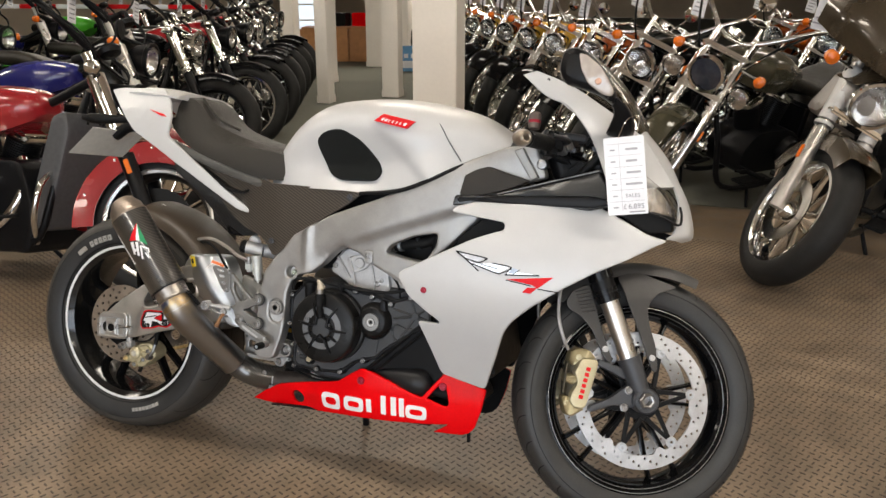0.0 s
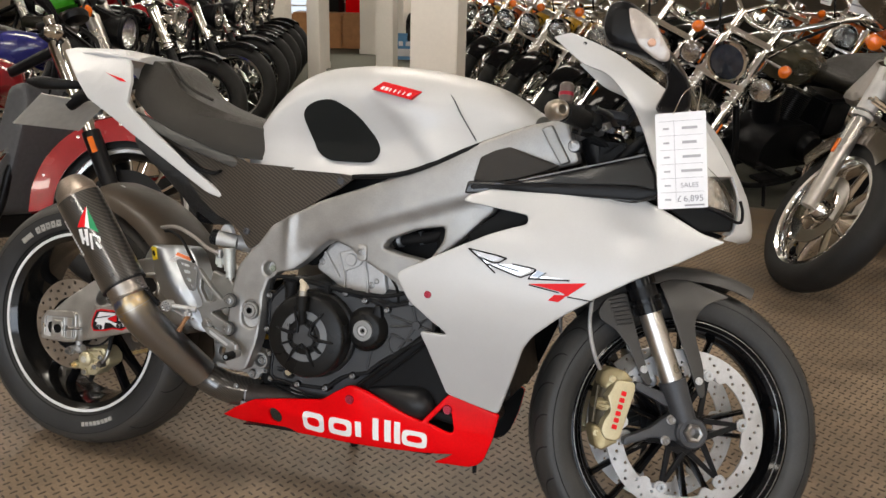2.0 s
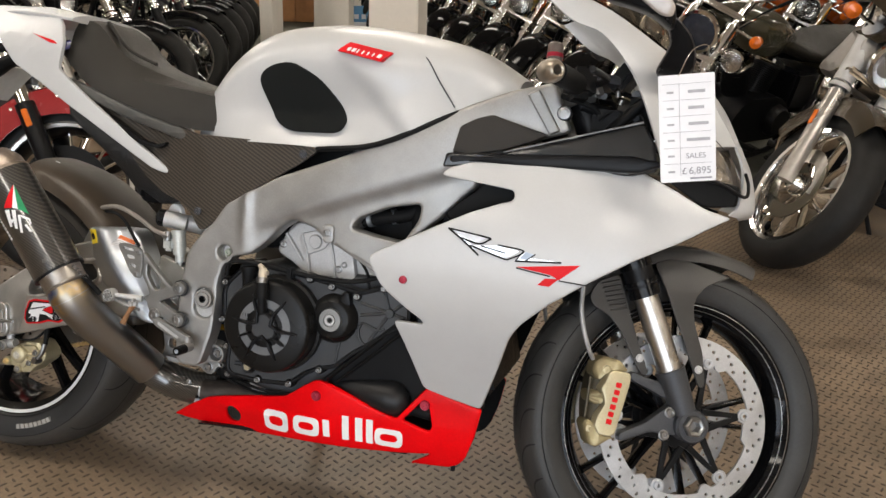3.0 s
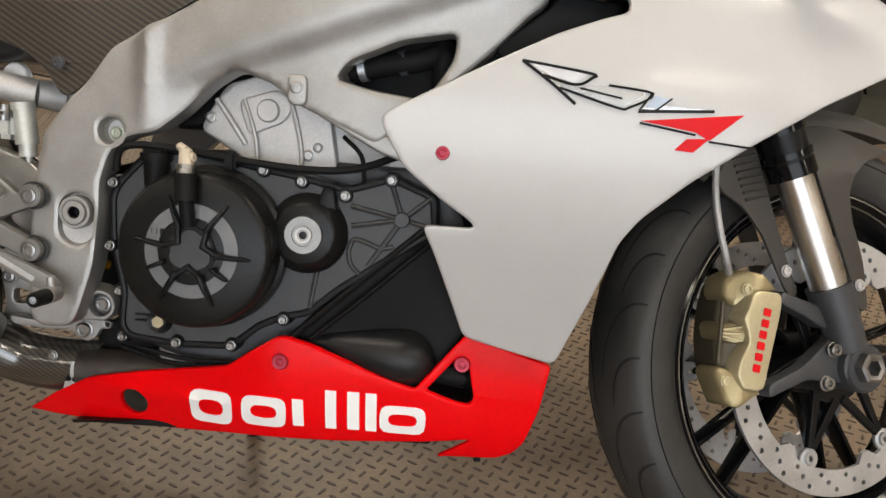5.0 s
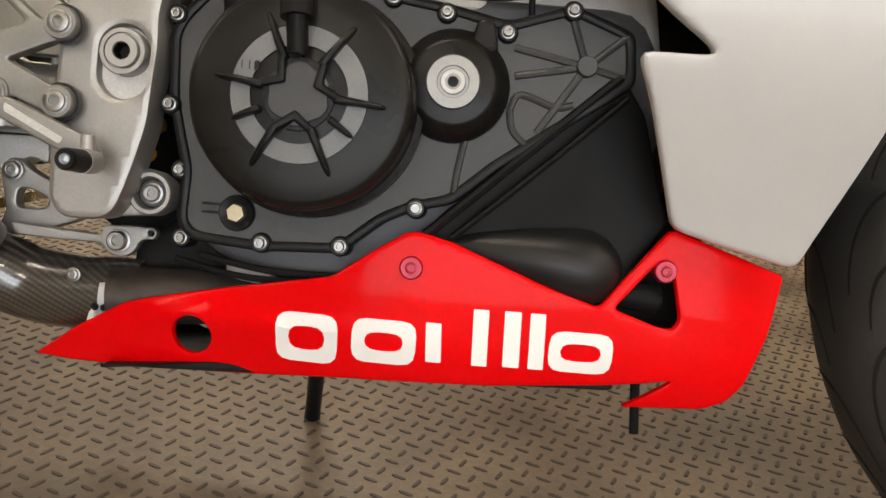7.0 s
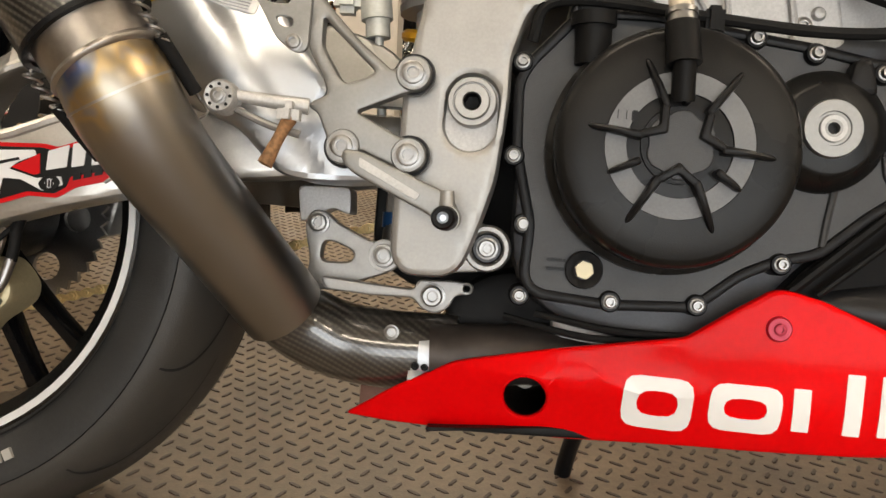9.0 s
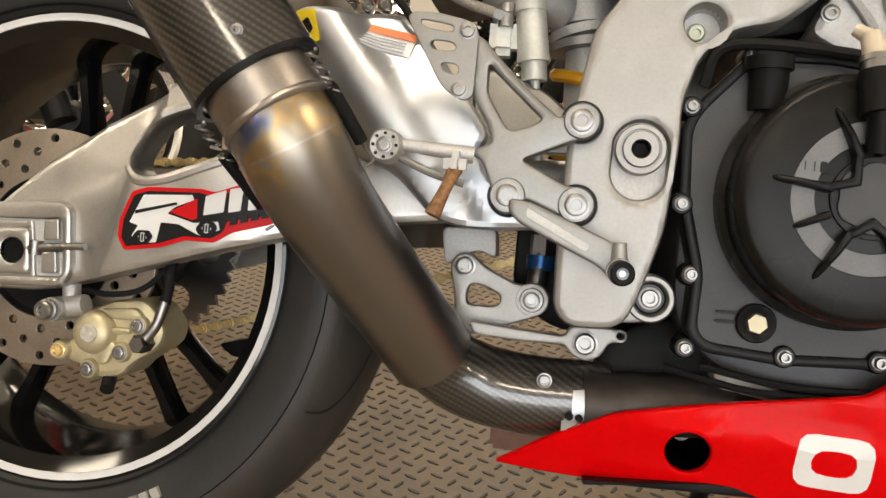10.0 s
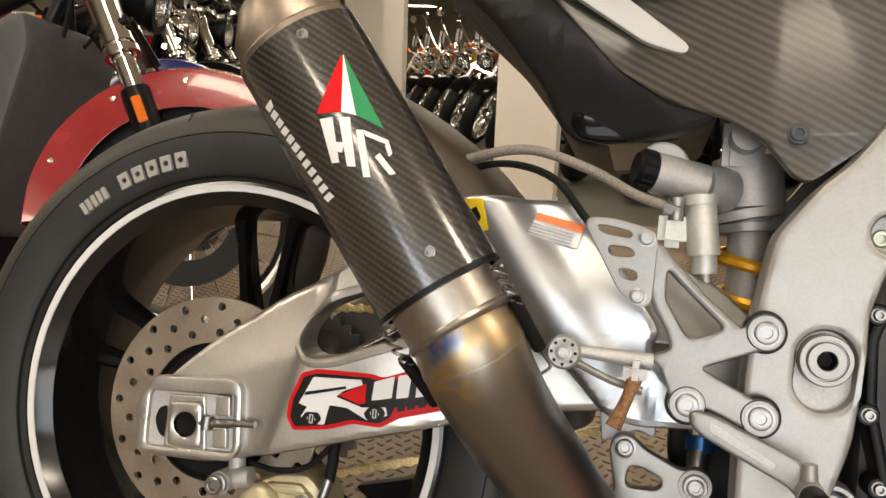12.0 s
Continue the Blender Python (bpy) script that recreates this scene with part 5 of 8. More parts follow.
part("dip_tube", joined(rod((0.612, -0.150, 0.466), (0.611, -0.152, 0.497), 0.0135, 0.0145, 20), rod((0.611, -0.152, 0.495), (0.6105, -0.1525, 0.505), 0.0175, seg=22), block((0.6105, -0.156, 0.507), (0.026, 0.008, 0.012), 0.003)), PLASTIC, case)
part("gear_cable", tube([(0.565, -0.155, 0.480), (0.575, -0.16, 0.508), (0.62, -0.16, 0.512), (0.70, -0.158, 0.505), (0.78, -0.155, 0.500), (0.84, -0.15, 0.505), (0.89, -0.13, 0.525)], 0.0045, 8), RUBBER, bike)
part("cable_clip", block((0.700, -0.158, 0.503), (0.014, 0.014, 0.022), 0.003), PLASTIC, bike)
part("spark_lead", tube([(0.82, -0.12, 0.54), (0.845, -0.14, 0.52), (0.85, -0.135, 0.49)], 0.0028, 8), RUBBER, bike)
head = part("cylinder_head", joined(plate([(0.645, 0.535), (0.66, 0.566), (0.676, 0.592), (0.74, 0.612), (0.795, 0.60), (0.815, 0.495), (0.72, 0.474), (0.695, 0.508)], -0.115, 0.2, edge=0.006, r=0.01), plate([(0.692, 0.573), (0.742, 0.590), (0.758, 0.572), (0.750, 0.552), (0.706, 0.532)], -0.121, 0.02, edge=0.003, r=0.01)), CAST, bike, "cast alloy cylinder head")
part("head_boss", turned([(0.0, -0.124), (0.012, -0.124), (0.014, -0.121)], (0.729, 0, 0.563), seg=22), CAST, head)
part("head_rib", joined(tube([(0.666, -0.117, 0.572), (0.685, -0.119, 0.548), (0.703, -0.117, 0.522)], 0.0035, 8), turned([(0.0, -0.120), (0.009, -0.120), (0.011, -0.116)], (0.748, 0, 0.487), seg=18), turned([(0.0, -0.120), (0.004, -0.119), (0.006, -0.116)], (0.789, 0, 0.525), seg=14), tube([(0.70, -0.121, 0.575), (0.715, -0.123, 0.535), (0.72, -0.121, 0.50)], 0.0025, 8), tube([(0.755, -0.117, 0.575), (0.768, -0.118, 0.53), (0.772, -0.117, 0.495)], 0.003, 8)), CAST, head)
bolts([(0.778, -0.115, 0.515), (0.66, -0.115, 0.55)], 0.006, 0.004, STEEL, head)
part("cylinder_block", plate([(0.79, 0.50), (0.79, 0.56), (0.86, 0.57), (0.96, 0.53), (0.97, 0.47), (0.86, 0.47)], -0.10, 0.2, edge=0.006, r=0.01), CAST, bike)
part("airbox", plate([(0.60, 0.53), (0.60, 0.66), (0.70, 0.74), (0.95, 0.78), (1.10, 0.80), (1.10, 0.62), (0.98, 0.53), (0.80, 0.57)], -0.09, 0.18, edge=0.01, r=0.02), PLASTIC, bike)
throttle = part("intake_hose", tube([(0.822, -0.12, 0.612), (0.86, -0.125, 0.624), (0.90, -0.125, 0.632), (0.925, -0.115, 0.645)], [0.010, 0.0125, 0.0125, 0.013], 16), RUBBER, bike, "black rubber hose with steel clips")
for x, z in ((0.838, 0.618), (0.883, 0.6285)):
    part("hose_clip", rod((x - 0.004, -0.1235, z - 0.001), (x + 0.004, -0.1245, z + 0.001), 0.0138, seg=20), ALU_POL, throttle)
part("hose_elbow", tube([(0.925, -0.11, 0.655), (0.93, -0.12, 0.63), (0.928, -0.11, 0.60)], 0.014, 14), RUBBER, throttle)
part("hose_stub", rod((0.80, -0.10, 0.598), (0.83, -0.12, 0.614), 0.008), ALU, throttle)
part("sump", plate([(0.60, 0.245), (0.60, 0.285), (0.74, 0.285), (0.76, 0.262), (0.74, 0.225), (0.62, 0.225)], -0.10, 0.2, edge=0.006, r=0.015), CAST, bike)
part("sump_cable", joined(tube([(0.585, -0.125, 0.268), (0.65, -0.13, 0.260), (0.72, -0.125, 0.262), (0.76, -0.12, 0.275)], 0.003, 8), tube([(0.56, -0.11, 0.262), (0.63, -0.125, 0.252), (0.71, -0.12, 0.255)], 0.003, 8)), RUBBER, bike)
part("radiator", block((1.04, 0.0, 0.50), (0.05, 0.30, 0.36), 0.01, Matrix.Rotation(radians(-14), 4, "Y")), PLASTIC, bike)
part("under_engine", plate([(0.55, 0.20), (0.55, 0.30), (1.0, 0.34), (1.06, 0.24), (0.98, 0.20)], -0.07, 0.14, edge=0.01, r=0.02), PLASTIC, bike)

# fairing
FOLD = [0.672, 0.679, 0.694, 0.700, 0.702, 0.698, 0.684]


def y_fair(x, z):
    lean = 0.28 * max(0.0, z - float(interp(x, [1.0, 1.12, 1.16, 1.20, 1.25, 1.35, 1.42], FOLD)))
    return lean - soft(z, [0.15, 0.29, 0.45, 0.53, 0.62, 0.72, 0.9], [0.10, 0.14, 0.215, 0.237, 0.24, 0.22, 0.19]) * soft(x, [1.15, 1.3, 1.45, 1.55, 1.65], [1, 0.92, 0.72, 0.5, 0.2])


def y_belly(x, z):
    fold = 0.006 * math.exp(-((z - (0.2165 + 0.03 * (x - 0.64))) / 0.011) ** 2) * soft(x, [0.50, 0.58, 0.66, 0.74], [0, 1, 0.8, 0], 0.02)
    return -soft(x, [0.33, 0.5, 0.75, 1.0, 1.1], [0.085, 0.12, 0.155, 0.14, 0.125]) * (1 - 0.12 * soft(z, [0.15, 0.2], [1, 0], 0.02)) - fold + 0.11 * max(0.0, 0.255 - z)


FAIR = [(0.878, 0.560), (0.884, 0.570), (0.981, 0.624), (1.049, 0.660), (1.098, 0.680), (1.119, 0.686), (1.117, 0.703), (1.045, 0.710), (0.986, 0.716), (0.995, 0.729), (1.038, 0.745), (1.173, 0.750), (1.269, 0.752), (1.317, 0.754), (1.370, 0.731), (1.425, 0.703), (1.469, 0.693), (1.448, 0.682), (1.392, 0.647), (1.323, 0.610), (1.258, 0.568), (1.195, 0.522), (1.152, 0.482), (1.134, 0.455), (1.114, 0.388), (1.085, 0.301), (1.030, 0.313), (0.978, 0.326), (0.963, 0.367), (0.943, 0.419), (0.926, 0.455), (0.982, 0.456), (0.978, 0.463), (0.949, 0.481), (0.905, 0.514), (0.888, 0.541)]
fairing = part("side_fairing", plate(FAIR, y_fair, 0.010, edge=0.0035, cell=0.012, r=0.010), WHITE, bike, "pearl white side fairing panel")
part("left_fairing", mirrored(plate(FAIR, y_fair, 0.010, edge=0.003, cell=0.05, r=0.01)), WHITE, bike)
fs = part("fairing_bolt_seat", turned([(0.0, -0.003), (0.0065, -0.003), (0.0075, 0.0), (0.0075, 0.006)], (0.944, y_fair(0.944, 0.532), 0.532), seg=20), CRIMSON, fairing, "crimson fairing fastener")
bolts([(0.944, y_fair(0.944, 0.532) - 0.003, 0.532)], 0.0042, 0.003, CRIMSON, fs)
BELLY = [(0.428, 0.1615), (0.471, 0.192), (0.521, 0.221), (0.535, 0.225), (0.612, 0.243), (0.703, 0.2615), (0.736, 0.286), (0.763, 0.304), (0.774, 0.305), (0.801, 0.299), (0.873, 0.272), (0.927, 0.255), (0.976, 0.318), (0.983, 0.3255), (1.026, 0.3125), (1.084, 0.2945), (1.075, 0.240), (1.061, 0.196), (1.048, 0.180), (1.029, 0.172), (0.957, 0.169), (0.976, 0.181), (0.998, 0.1965), (0.970, 0.192), (0.941, 0.188), (0.844, 0.179), (0.717, 0.174), (0.619, 0.166), (0.517, 0.161), (0.462, 0.160)]
belly = part("belly_pan", plate(BELLY, y_belly, 0.008, [[(0.940, 0.255), (0.974, 0.297), (0.986, 0.295), (0.997, 0.250), (0.992, 0.241), (0.977, 0.243)], circle(0.583, 0.1985, 0.0172, 24)], edge=0.003, cell=0.012, r=0.005), RED, bike, "glossy red belly pan with white lettering shapes")
part("left_belly_pan", mirrored(plate(BELLY, y_belly, 0.008, edge=0.003, cell=0.06, r=0.006)), RED, bike)
part("belly_liner", mirrored(plate(BELLY, lambda x, z: y_belly(x, z) + 0.010, 0.004, edge=0.001, cell=0.06, r=0.006)), PLASTIC, bike)
part("fairing_liner", mirrored(plate(FAIR, lambda x, z: y_fair(x, z) + 0.013, 0.004, edge=0.001, cell=0.05, r=0.01)), PLASTIC, bike)
part("belly_floor", plate([(0.50, 0.163), (0.60, 0.175), (0.95, 0.190), (0.95, 0.182), (0.60, 0.167)], -0.12, 0.24, edge=0.002), PLASTIC, bike)
for x, z in ((0.769, 0.275), (0.980, 0.290)):
    seat_ = part("fairing_bolt_seat", turned([(0.0, -0.002), (0.0085, -0.0025), (0.010, 0.0), (0.010, 0.006)], (x, y_belly(x, z), z), seg=20), CRIMSON, belly)
    bolts([(x, y_belly(x, z) - 0.002, z)], 0.0044, 0.003, CRIMSON, seat_)
part("drain_bolt", joined(rod((0.583, -0.090, 0.206), (0.583, -0.070, 0.206), 0.0055, seg=6), rod((0.583, -0.078, 0.206), (0.583, -0.070, 0.206), 0.0085, seg=18)), mat("dull_bolt", (0.14, 0.13, 0.115), 0.5, 0.8), bike)
LET = lambda x, z: y_belly(x, z) - 0.0012


def ringed(x0, x1, z0, z1, w):
    return [(x0, z0), (x0, z1), (x1, z1), (x1, z0)], [[(x0 + w, z0 + w), (x0 + w, z1 - w), (x1 - w, z1 - w), (x1 - w, z0 + w)]]



for outer, inner in (ringed(0.659, 0.712, 0.186, 0.229, 0.011), ringed(0.724, 0.778, 0.192, 0.230, 0.011), ringed(0.889, 0.943, 0.198, 0.233, 0.010)):
    part("lettering_shape", plate(outer, LET, 0.001, inner, edge=0.0002, cell=0.02, r=0.012), DECAL_W, belly)
for x0, x1, z0, z1 in ((0.786, 0.799, 0.197, 0.231), (0.8245, 0.8375, 0.197, 0.2455), (0.8505, 0.8645, 0.198, 0.246), (0.872, 0.885, 0.198, 0.246)):
    part("lettering_shape", plate([(x0 + 0.001, z0), (x0 - 0.001, z1), (x1 - 0.001, z1), (x1 + 0.001, z0)], LET, 0.001, edge=0.0002, cell=0.02, r=0.001), DECAL_W, belly)
part("scoop_panel", plate([(0.770, 0.298), (0.790, 0.322), (0.932, 0.450), (0.955, 0.42), (0.985, 0.33), (0.935, 0.252), (0.84, 0.275)], lambda x, z: -0.135 + 0.02 * float(interp(x - z, [0.45, 0.60], [0, 1])), 0.02, edge=0.003, cell=0.04), PLASTIC, bike, "matt black lower scoop panel")
part("scoop_lip", joined(tube([(0.778, -0.141, 0.303), (0.85, -0.143, 0.372), (0.928, -0.143, 0.446)], 0.0045, 8), tube([(0.800, -0.1375, 0.302), (0.865, -0.1395, 0.362), (0.935, -0.139, 0.430)], 0.0030, 8)), PLASTIC, bike)
part("scoop_bulge", tube([(0.785, -0.118, 0.297), (0.83, -0.121, 0.293), (0.88, -0.122, 0.289), (0.910, -0.120, 0.286), (0.926, -0.114, 0.284), (0.936, -0.104, 0.283)], [0.007, 0.018, 0.0285, 0.033, 0.029, 0.012], 26, 6), mat("scoop_plastic", (0.010, 0.010, 0.011), 0.36, 0, 0.1, 500, 0.1, spec=0.3), bike, "satin black scoop bulge")
part("hose_coupling", joined(rod((0.945, -0.100, 0.266), (0.985, -0.103, 0.263), 0.0125, seg=18), rod((0.980, -0.103, 0.2635), (0.988, -0.1035, 0.263), 0.0085, seg=14)), RUBBER, bike)
part("coupling_ring", rod((0.981, -0.1032, 0.2634), (0.9875, -0.1036, 0.263), 0.0065, seg=14), mat("cream_fitting", (0.55, 0.47, 0.36), 0.45), bike)
part("oil_cooler_pipe", tube([(0.955, -0.08, 0.262), (0.985, -0.09, 0.262)], 0.012, 16), RUBBER, bike)
part("header_pipe", tube([(0.97, -0.06, 0.42), (0.965, -0.07, 0.34), (0.94, -0.06, 0.26), (0.85, -0.03, 0.24)], 0.02, 16), mat("brown_header", (0.12, 0.07, 0.035), 0.4, 0.8, 0.3), bike)
# model mark on the fairing as plain shapes
FL = lambda x, z: y_fair(x, z) - 0.0012
for poly, material in (([(1.137, 0.580), (1.240, 0.594), (1.208, 0.566), (1.193, 0.573)], DECAL_R), ([(1.174, 0.554), (1.185, 0.566), (1.208, 0.568), (1.193, 0.553)], DECAL_R), ([(1.022, 0.629), (1.082, 0.621), (1.070, 0.612), (1.045, 0.617)], mat("silver_decal", (0.62, 0.62, 0.64), 0.35, 0.4)), ([(1.140, 0.594), (1.150, 0.606), (1.164, 0.603), (1.152, 0.593)], mat("pale_blue_decal", (0.42, 0.50, 0.62), 0.4))):
    part("model_mark", plate(poly, FL, 0.002, edge=0.0002, cell=0.02, r=0.001), material, fairing)
for k, (pts, wide) in enumerate((([(1.016, 0.630), (1.045, 0.611), (1.072, 0.591)], 0.0016), ([(1.016, 0.630), (1.084, 0.622), (1.086, 0.618), (1.070, 0.610), (1.038, 0.617)], 0.0015), ([(1.055, 0.606), (1.112, 0.591), (1.125, 0.592), (1.147, 0.607), (1.103, 0.612)], 0.0013), ([(1.075, 0.607), (1.117, 0.600)], 0.0011), ([(1.147, 0.608), (1.134, 0.589), (1.209, 0.595)], 0.0016), ([(1.166, 0.604), (1.151, 0.591)], 0.001), ([(1.208, 0.565), (1.254, 0.562)], 0.0011), ([(1.137, 0.578), (1.193, 0.5705)], 0.0012))):
    part("mark_line", tube([(x, y_fair(x, z) - 0.0012, z) for x, z in pts], wide, 6, 4, smooth=len(pts) > 2 and k < 3), DECAL_K, fairing)
SILVERD = mat("chrome_decal", (0.55, 0.55, 0.54), 0.18, 0.85, 0.05, 60)
for poly in ([(1.030, 0.624), (1.076, 0.619), (1.066, 0.612), (1.052, 0.615), (1.060, 0.605), (1.068, 0.594)], [(1.062, 0.606), (1.100, 0.611), (1.140, 0.606), (1.122, 0.594), (1.112, 0.593), (1.085, 0.600)], [(1.146, 0.605), (1.137, 0.591), (1.205, 0.596), (1.160, 0.597), (1.163, 0.602)]):
    part("model_mark", plate(poly, lambda x, z: y_fair(x, z) - 0.0009, 0.002, edge=0.0002, cell=0.02, r=0.001), SILVERD, fairing)
# black inner panels between tank, screen and fairing
part("inner_panel", plate([(0.981, 0.730), (0.986, 0.755), (1.085, 0.764), (1.180, 0.791), (1.312, 0.832), (1.333, 0.80), (1.341, 0.757), (1.30, 0.745), (1.089, 0.742)], lambda x, z: -0.190 + 0.10 * max(0, z - 0.765), 0.03, edge=0.004, cell=0.03, r=0.005), mat("gloss_inner_panel", (0.008, 0.008, 0.009), 0.16, 0, 0.08, 200, spec=0.6), bike, "glossy black inner fairing panel")
# Thin bright line put in as the highlight along the panel's edge.
part("panel_edge_glint", tube([(1.087, -0.192, 0.765), (1.179, -0.190, 0.7935), (1.310, -0.184, 0.834)], 0.0016, 6), STEEL, bike)
part("inner_ledge", plate([(0.990, 0.744), (1.09, 0.762), (1.30, 0.778), (1.36, 0.77), (1.31, 0.750), (1.10, 0.744)], -0.20, 0.02, edge=0.006, r=0.008), BLACK, bike)
part("air_duct", plate([(0.996, 0.756), (1.006, 0.802), (1.035, 0.818), (1.061, 0.826), (1.158, 0.800), (1.134, 0.787), (1.085, 0.768), (1.024, 0.754)], -0.190, 0.02, edge=0.004, r=0.005), mat("grained_duct_plastic", (0.030, 0.026, 0.022), 0.55, 0, 0.15, 600, 0.3, spec=0.3), bike, "dark grained air duct cover")
part("nose_lower", plate([(1.34, 0.755), (1.36, 0.77), (1.475, 0.745), (1.475, 0.712), (1.42, 0.705)], lambda x, z: -0.17 + 0.35 * (x - 1.34), 0.05, edge=0.004, cell=0.04), PLASTIC, bike)
part("intake_shadow", plate([(1.04, 0.695), (1.05, 0.712), (1.12, 0.705), (1.115, 0.68), (1.0, 0.63), (0.985, 0.65)], -0.16, 0.03, edge=0.004), PLASTIC, bike)

# nose cowl, screen, headlamp
wing = sheet([[(1.116, -0.155, 1.038), (1.174, -0.163, 0.993), (1.226, -0.170, 0.971), (1.269, -0.179, 0.927), (1.299, -0.186, 0.880), (1.345, -0.19, 0.775)],
              [(1.130, -0.153, 1.043), (1.196, -0.157, 1.006), (1.257, -0.160, 0.971), (1.306, -0.160, 0.925), (1.351, -0.158, 0.870), (1.400, -0.155, 0.800)],
              [(1.146, -0.148, 1.048), (1.220, -0.138, 1.020), (1.287, -0.123, 0.982), (1.380, -0.095, 0.920), (1.425, -0.080, 0.865), (1.462, -0.062, 0.812)]], 5, 4, 0.004)
cowl = part("nose_cowl", joined(wing, mirrored(wing)), WHITE, bike, "white upper nose cowl")
beak = sheet([[(1.462, -0.062, 0.812), (1.478, -0.080, 0.770), (1.476, -0.105, 0.715), (1.462, -0.125, 0.697)], [(1.472, -0.035, 0.812), (1.494, -0.045, 0.765), (1.503, -0.060, 0.710), (1.485, -0.07, 0.693)], [(1.474, 0.0, 0.813), (1.498, 0.0, 0.765), (1.512, 0.0, 0.703), (1.49, 0.0, 0.688)]], 4, 4, 0.004)
part("nose_beak", joined(beak, mirrored(beak)), WHITE, cowl)
brow = sheet([[(1.380, -0.095, 0.922), (1.425, -0.08, 0.867), (1.462, -0.062, 0.812)], [(1.383, -0.05, 0.932), (1.436, -0.04, 0.872), (1.472, -0.03, 0.812)], [(1.384, 0, 0.935), (1.438, 0, 0.875), (1.474, 0, 0.812)]], 4, 4, 0.004)
part("nose_bridge", joined(brow, mirrored(brow)), WHITE, cowl)
scr = sheet([[(1.150, -0.144, 1.050), (1.222, -0.135, 1.024), (1.290, -0.120, 0.987), (1.380, -0.093, 0.925)], [(1.170, -0.09, 1.100), (1.245, -0.08, 1.085), (1.325, -0.06, 1.020), (1.387, -0.05, 0.940)], [(1.165, 0, 1.125), (1.245, 0, 1.108), (1.330, 0, 1.035), (1.390, 0, 0.945)]], 4, 4, 0.003)
part("windscreen", joined(scr, mirrored(scr)), SMOKE, bike, "lightly smoked clear windscreen")
lampface = sheet([[(1.400, -0.158, 0.838), (1.448, -0.118, 0.800), (1.474, -0.085, 0.768)], [(1.402, -0.165, 0.795), (1.445, -0.135, 0.770), (1.479, -0.100, 0.748)], [(1.395, -0.165, 0.760), (1.440, -0.140, 0.748), (1.478, -0.110, 0.732)]], 4, 4, 0.003)
back = [(x - 0.012, y * 0.9, z) for x, y, z in lampface[0]], lampface[1]
lamp = part("headlamp", lampface, CLEAR, bike, "clear swept-back headlamp lens")
part("reflector", back, REFLECT, lamp)
far_lamp = part("headlamp", mirrored(lampface), CLEAR, bike, "clear swept-back headlamp lens")
part("reflector", mirrored(back), REFLECT, far_lamp)
part("lamp_trim", tube([(1.398, -0.168, 0.758), (1.445, -0.146, 0.746), (1.485, -0.118, 0.729), (1.49, -0.105, 0.747), (1.484, -0.09, 0.768)], 0.003, 8), BLACK, lamp)
bolts([(1.174, -0.152, 1.030)], 0.0032, 0.003, PLASTIC, cowl)

# mirror with indicator
MIR = [(1.220, 1.036), (1.226, 1.072), (1.240, 1.083), (1.262, 1.083), (1.309, 1.050), (1.342, 0.995), (1.340, 0.965), (1.309, 0.988), (1.262, 1.002), (1.232, 1.008)]
mirror = part("mirror", plate(MIR, lambda x, z: -0.295 + 0.5 * (math.hypot(x - 1.265, z - 1.04)) ** 2 * 4, 0.045, edge=0.014, cell=0.02, r=0.016), BLACK, bike, "black mirror with clear indicator lens")
part("indicator_lens", plate([(1.262, 1.070), (1.280, 1.066), (1.312, 1.042), (1.340, 0.998), (1.335, 0.984), (1.318, 0.986), (1.287, 1.006), (1.270, 1.035)], lambda x, z: -0.299 + 2.0 * (math.hypot(x - 1.265, z - 1.04)) ** 2, 0.02, edge=0.004, cell=0.02, r=0.008), mat("milky_lens", (0.42, 0.37, 0.33), 0.06, 0, 0.1, 60, coat=0.6), mirror, "clear indicator lens with orange bulb")
part("bulb", turned([(0.0, -0.002), (0.005, -0.002), (0.007, 0.0)], (1.308, -0.298, 1.012), seg=12), mat("pale_amber", (0.6, 0.36, 0.26), 0.2, 0, 0.05, coat=0.6), mirror)
part("mirror_stalk", plate([(1.325, 0.992), (1.342, 0.990), (1.369, 0.965), (1.378, 0.940), (1.376, 0.915), (1.350, 0.905), (1.316, 0.912), (1.325, 0.930), (1.338, 0.955)], lambda x, z: -0.19 - 0.9 * max(0, z - 0.90), 0.04, edge=0.01, cell=0.015, r=0.012), BLACK, mirror)
# price card on a string
INK = mat("faded_print", (0.40, 0.40, 0.43), 0.6)
card = thing("price_card", pose(-1.573, 1.750, 0.0, -LEAN_BIKE) @ pose(1.366, -0.268, 0.893, LEAN_BIKE * 0.5, -9, 4), "white printed price card hanging from the mirror", "price card")
part("sleeve", plate([(-0.040, -0.150), (-0.040, 0.012), (0.042, 0.012), (0.042, -0.150)], 0.0, 0.0008, edge=0.0002, r=0.003), CARD, card)
for i, (a, b) in enumerate(((0.0, 0.03), (0.0, 0.028), (0.0, 0.034), (-0.003, 0.036), (0, 0), (0, 0))):
    z = -0.012 - i * 0.024
    part("rule", plate([(-0.034, z + 0.010), (-0.034, z + 0.0105), (0.036, z + 0.0105), (0.036, z + 0.010)], -0.0008, 0.0006, edge=0.0001, r=0), GREYTXT, card)
    part("print_bar", plate([(-0.028, z - 0.0035), (-0.028, z - 0.0005), (-0.018, z - 0.0005), (-0.018, z - 0.0035)], -0.0008, 0.0006, edge=0.0001, r=0), INK, card)
    if b:
        part("print_bar", plate([(a + 0.003, z - 0.004), (a + 0.003, z + 0.0005), (b - 0.002, z + 0.0005), (b - 0.002, z - 0.004)], -0.0008, 0.0006, edge=0.0001, r=0), INK, card)
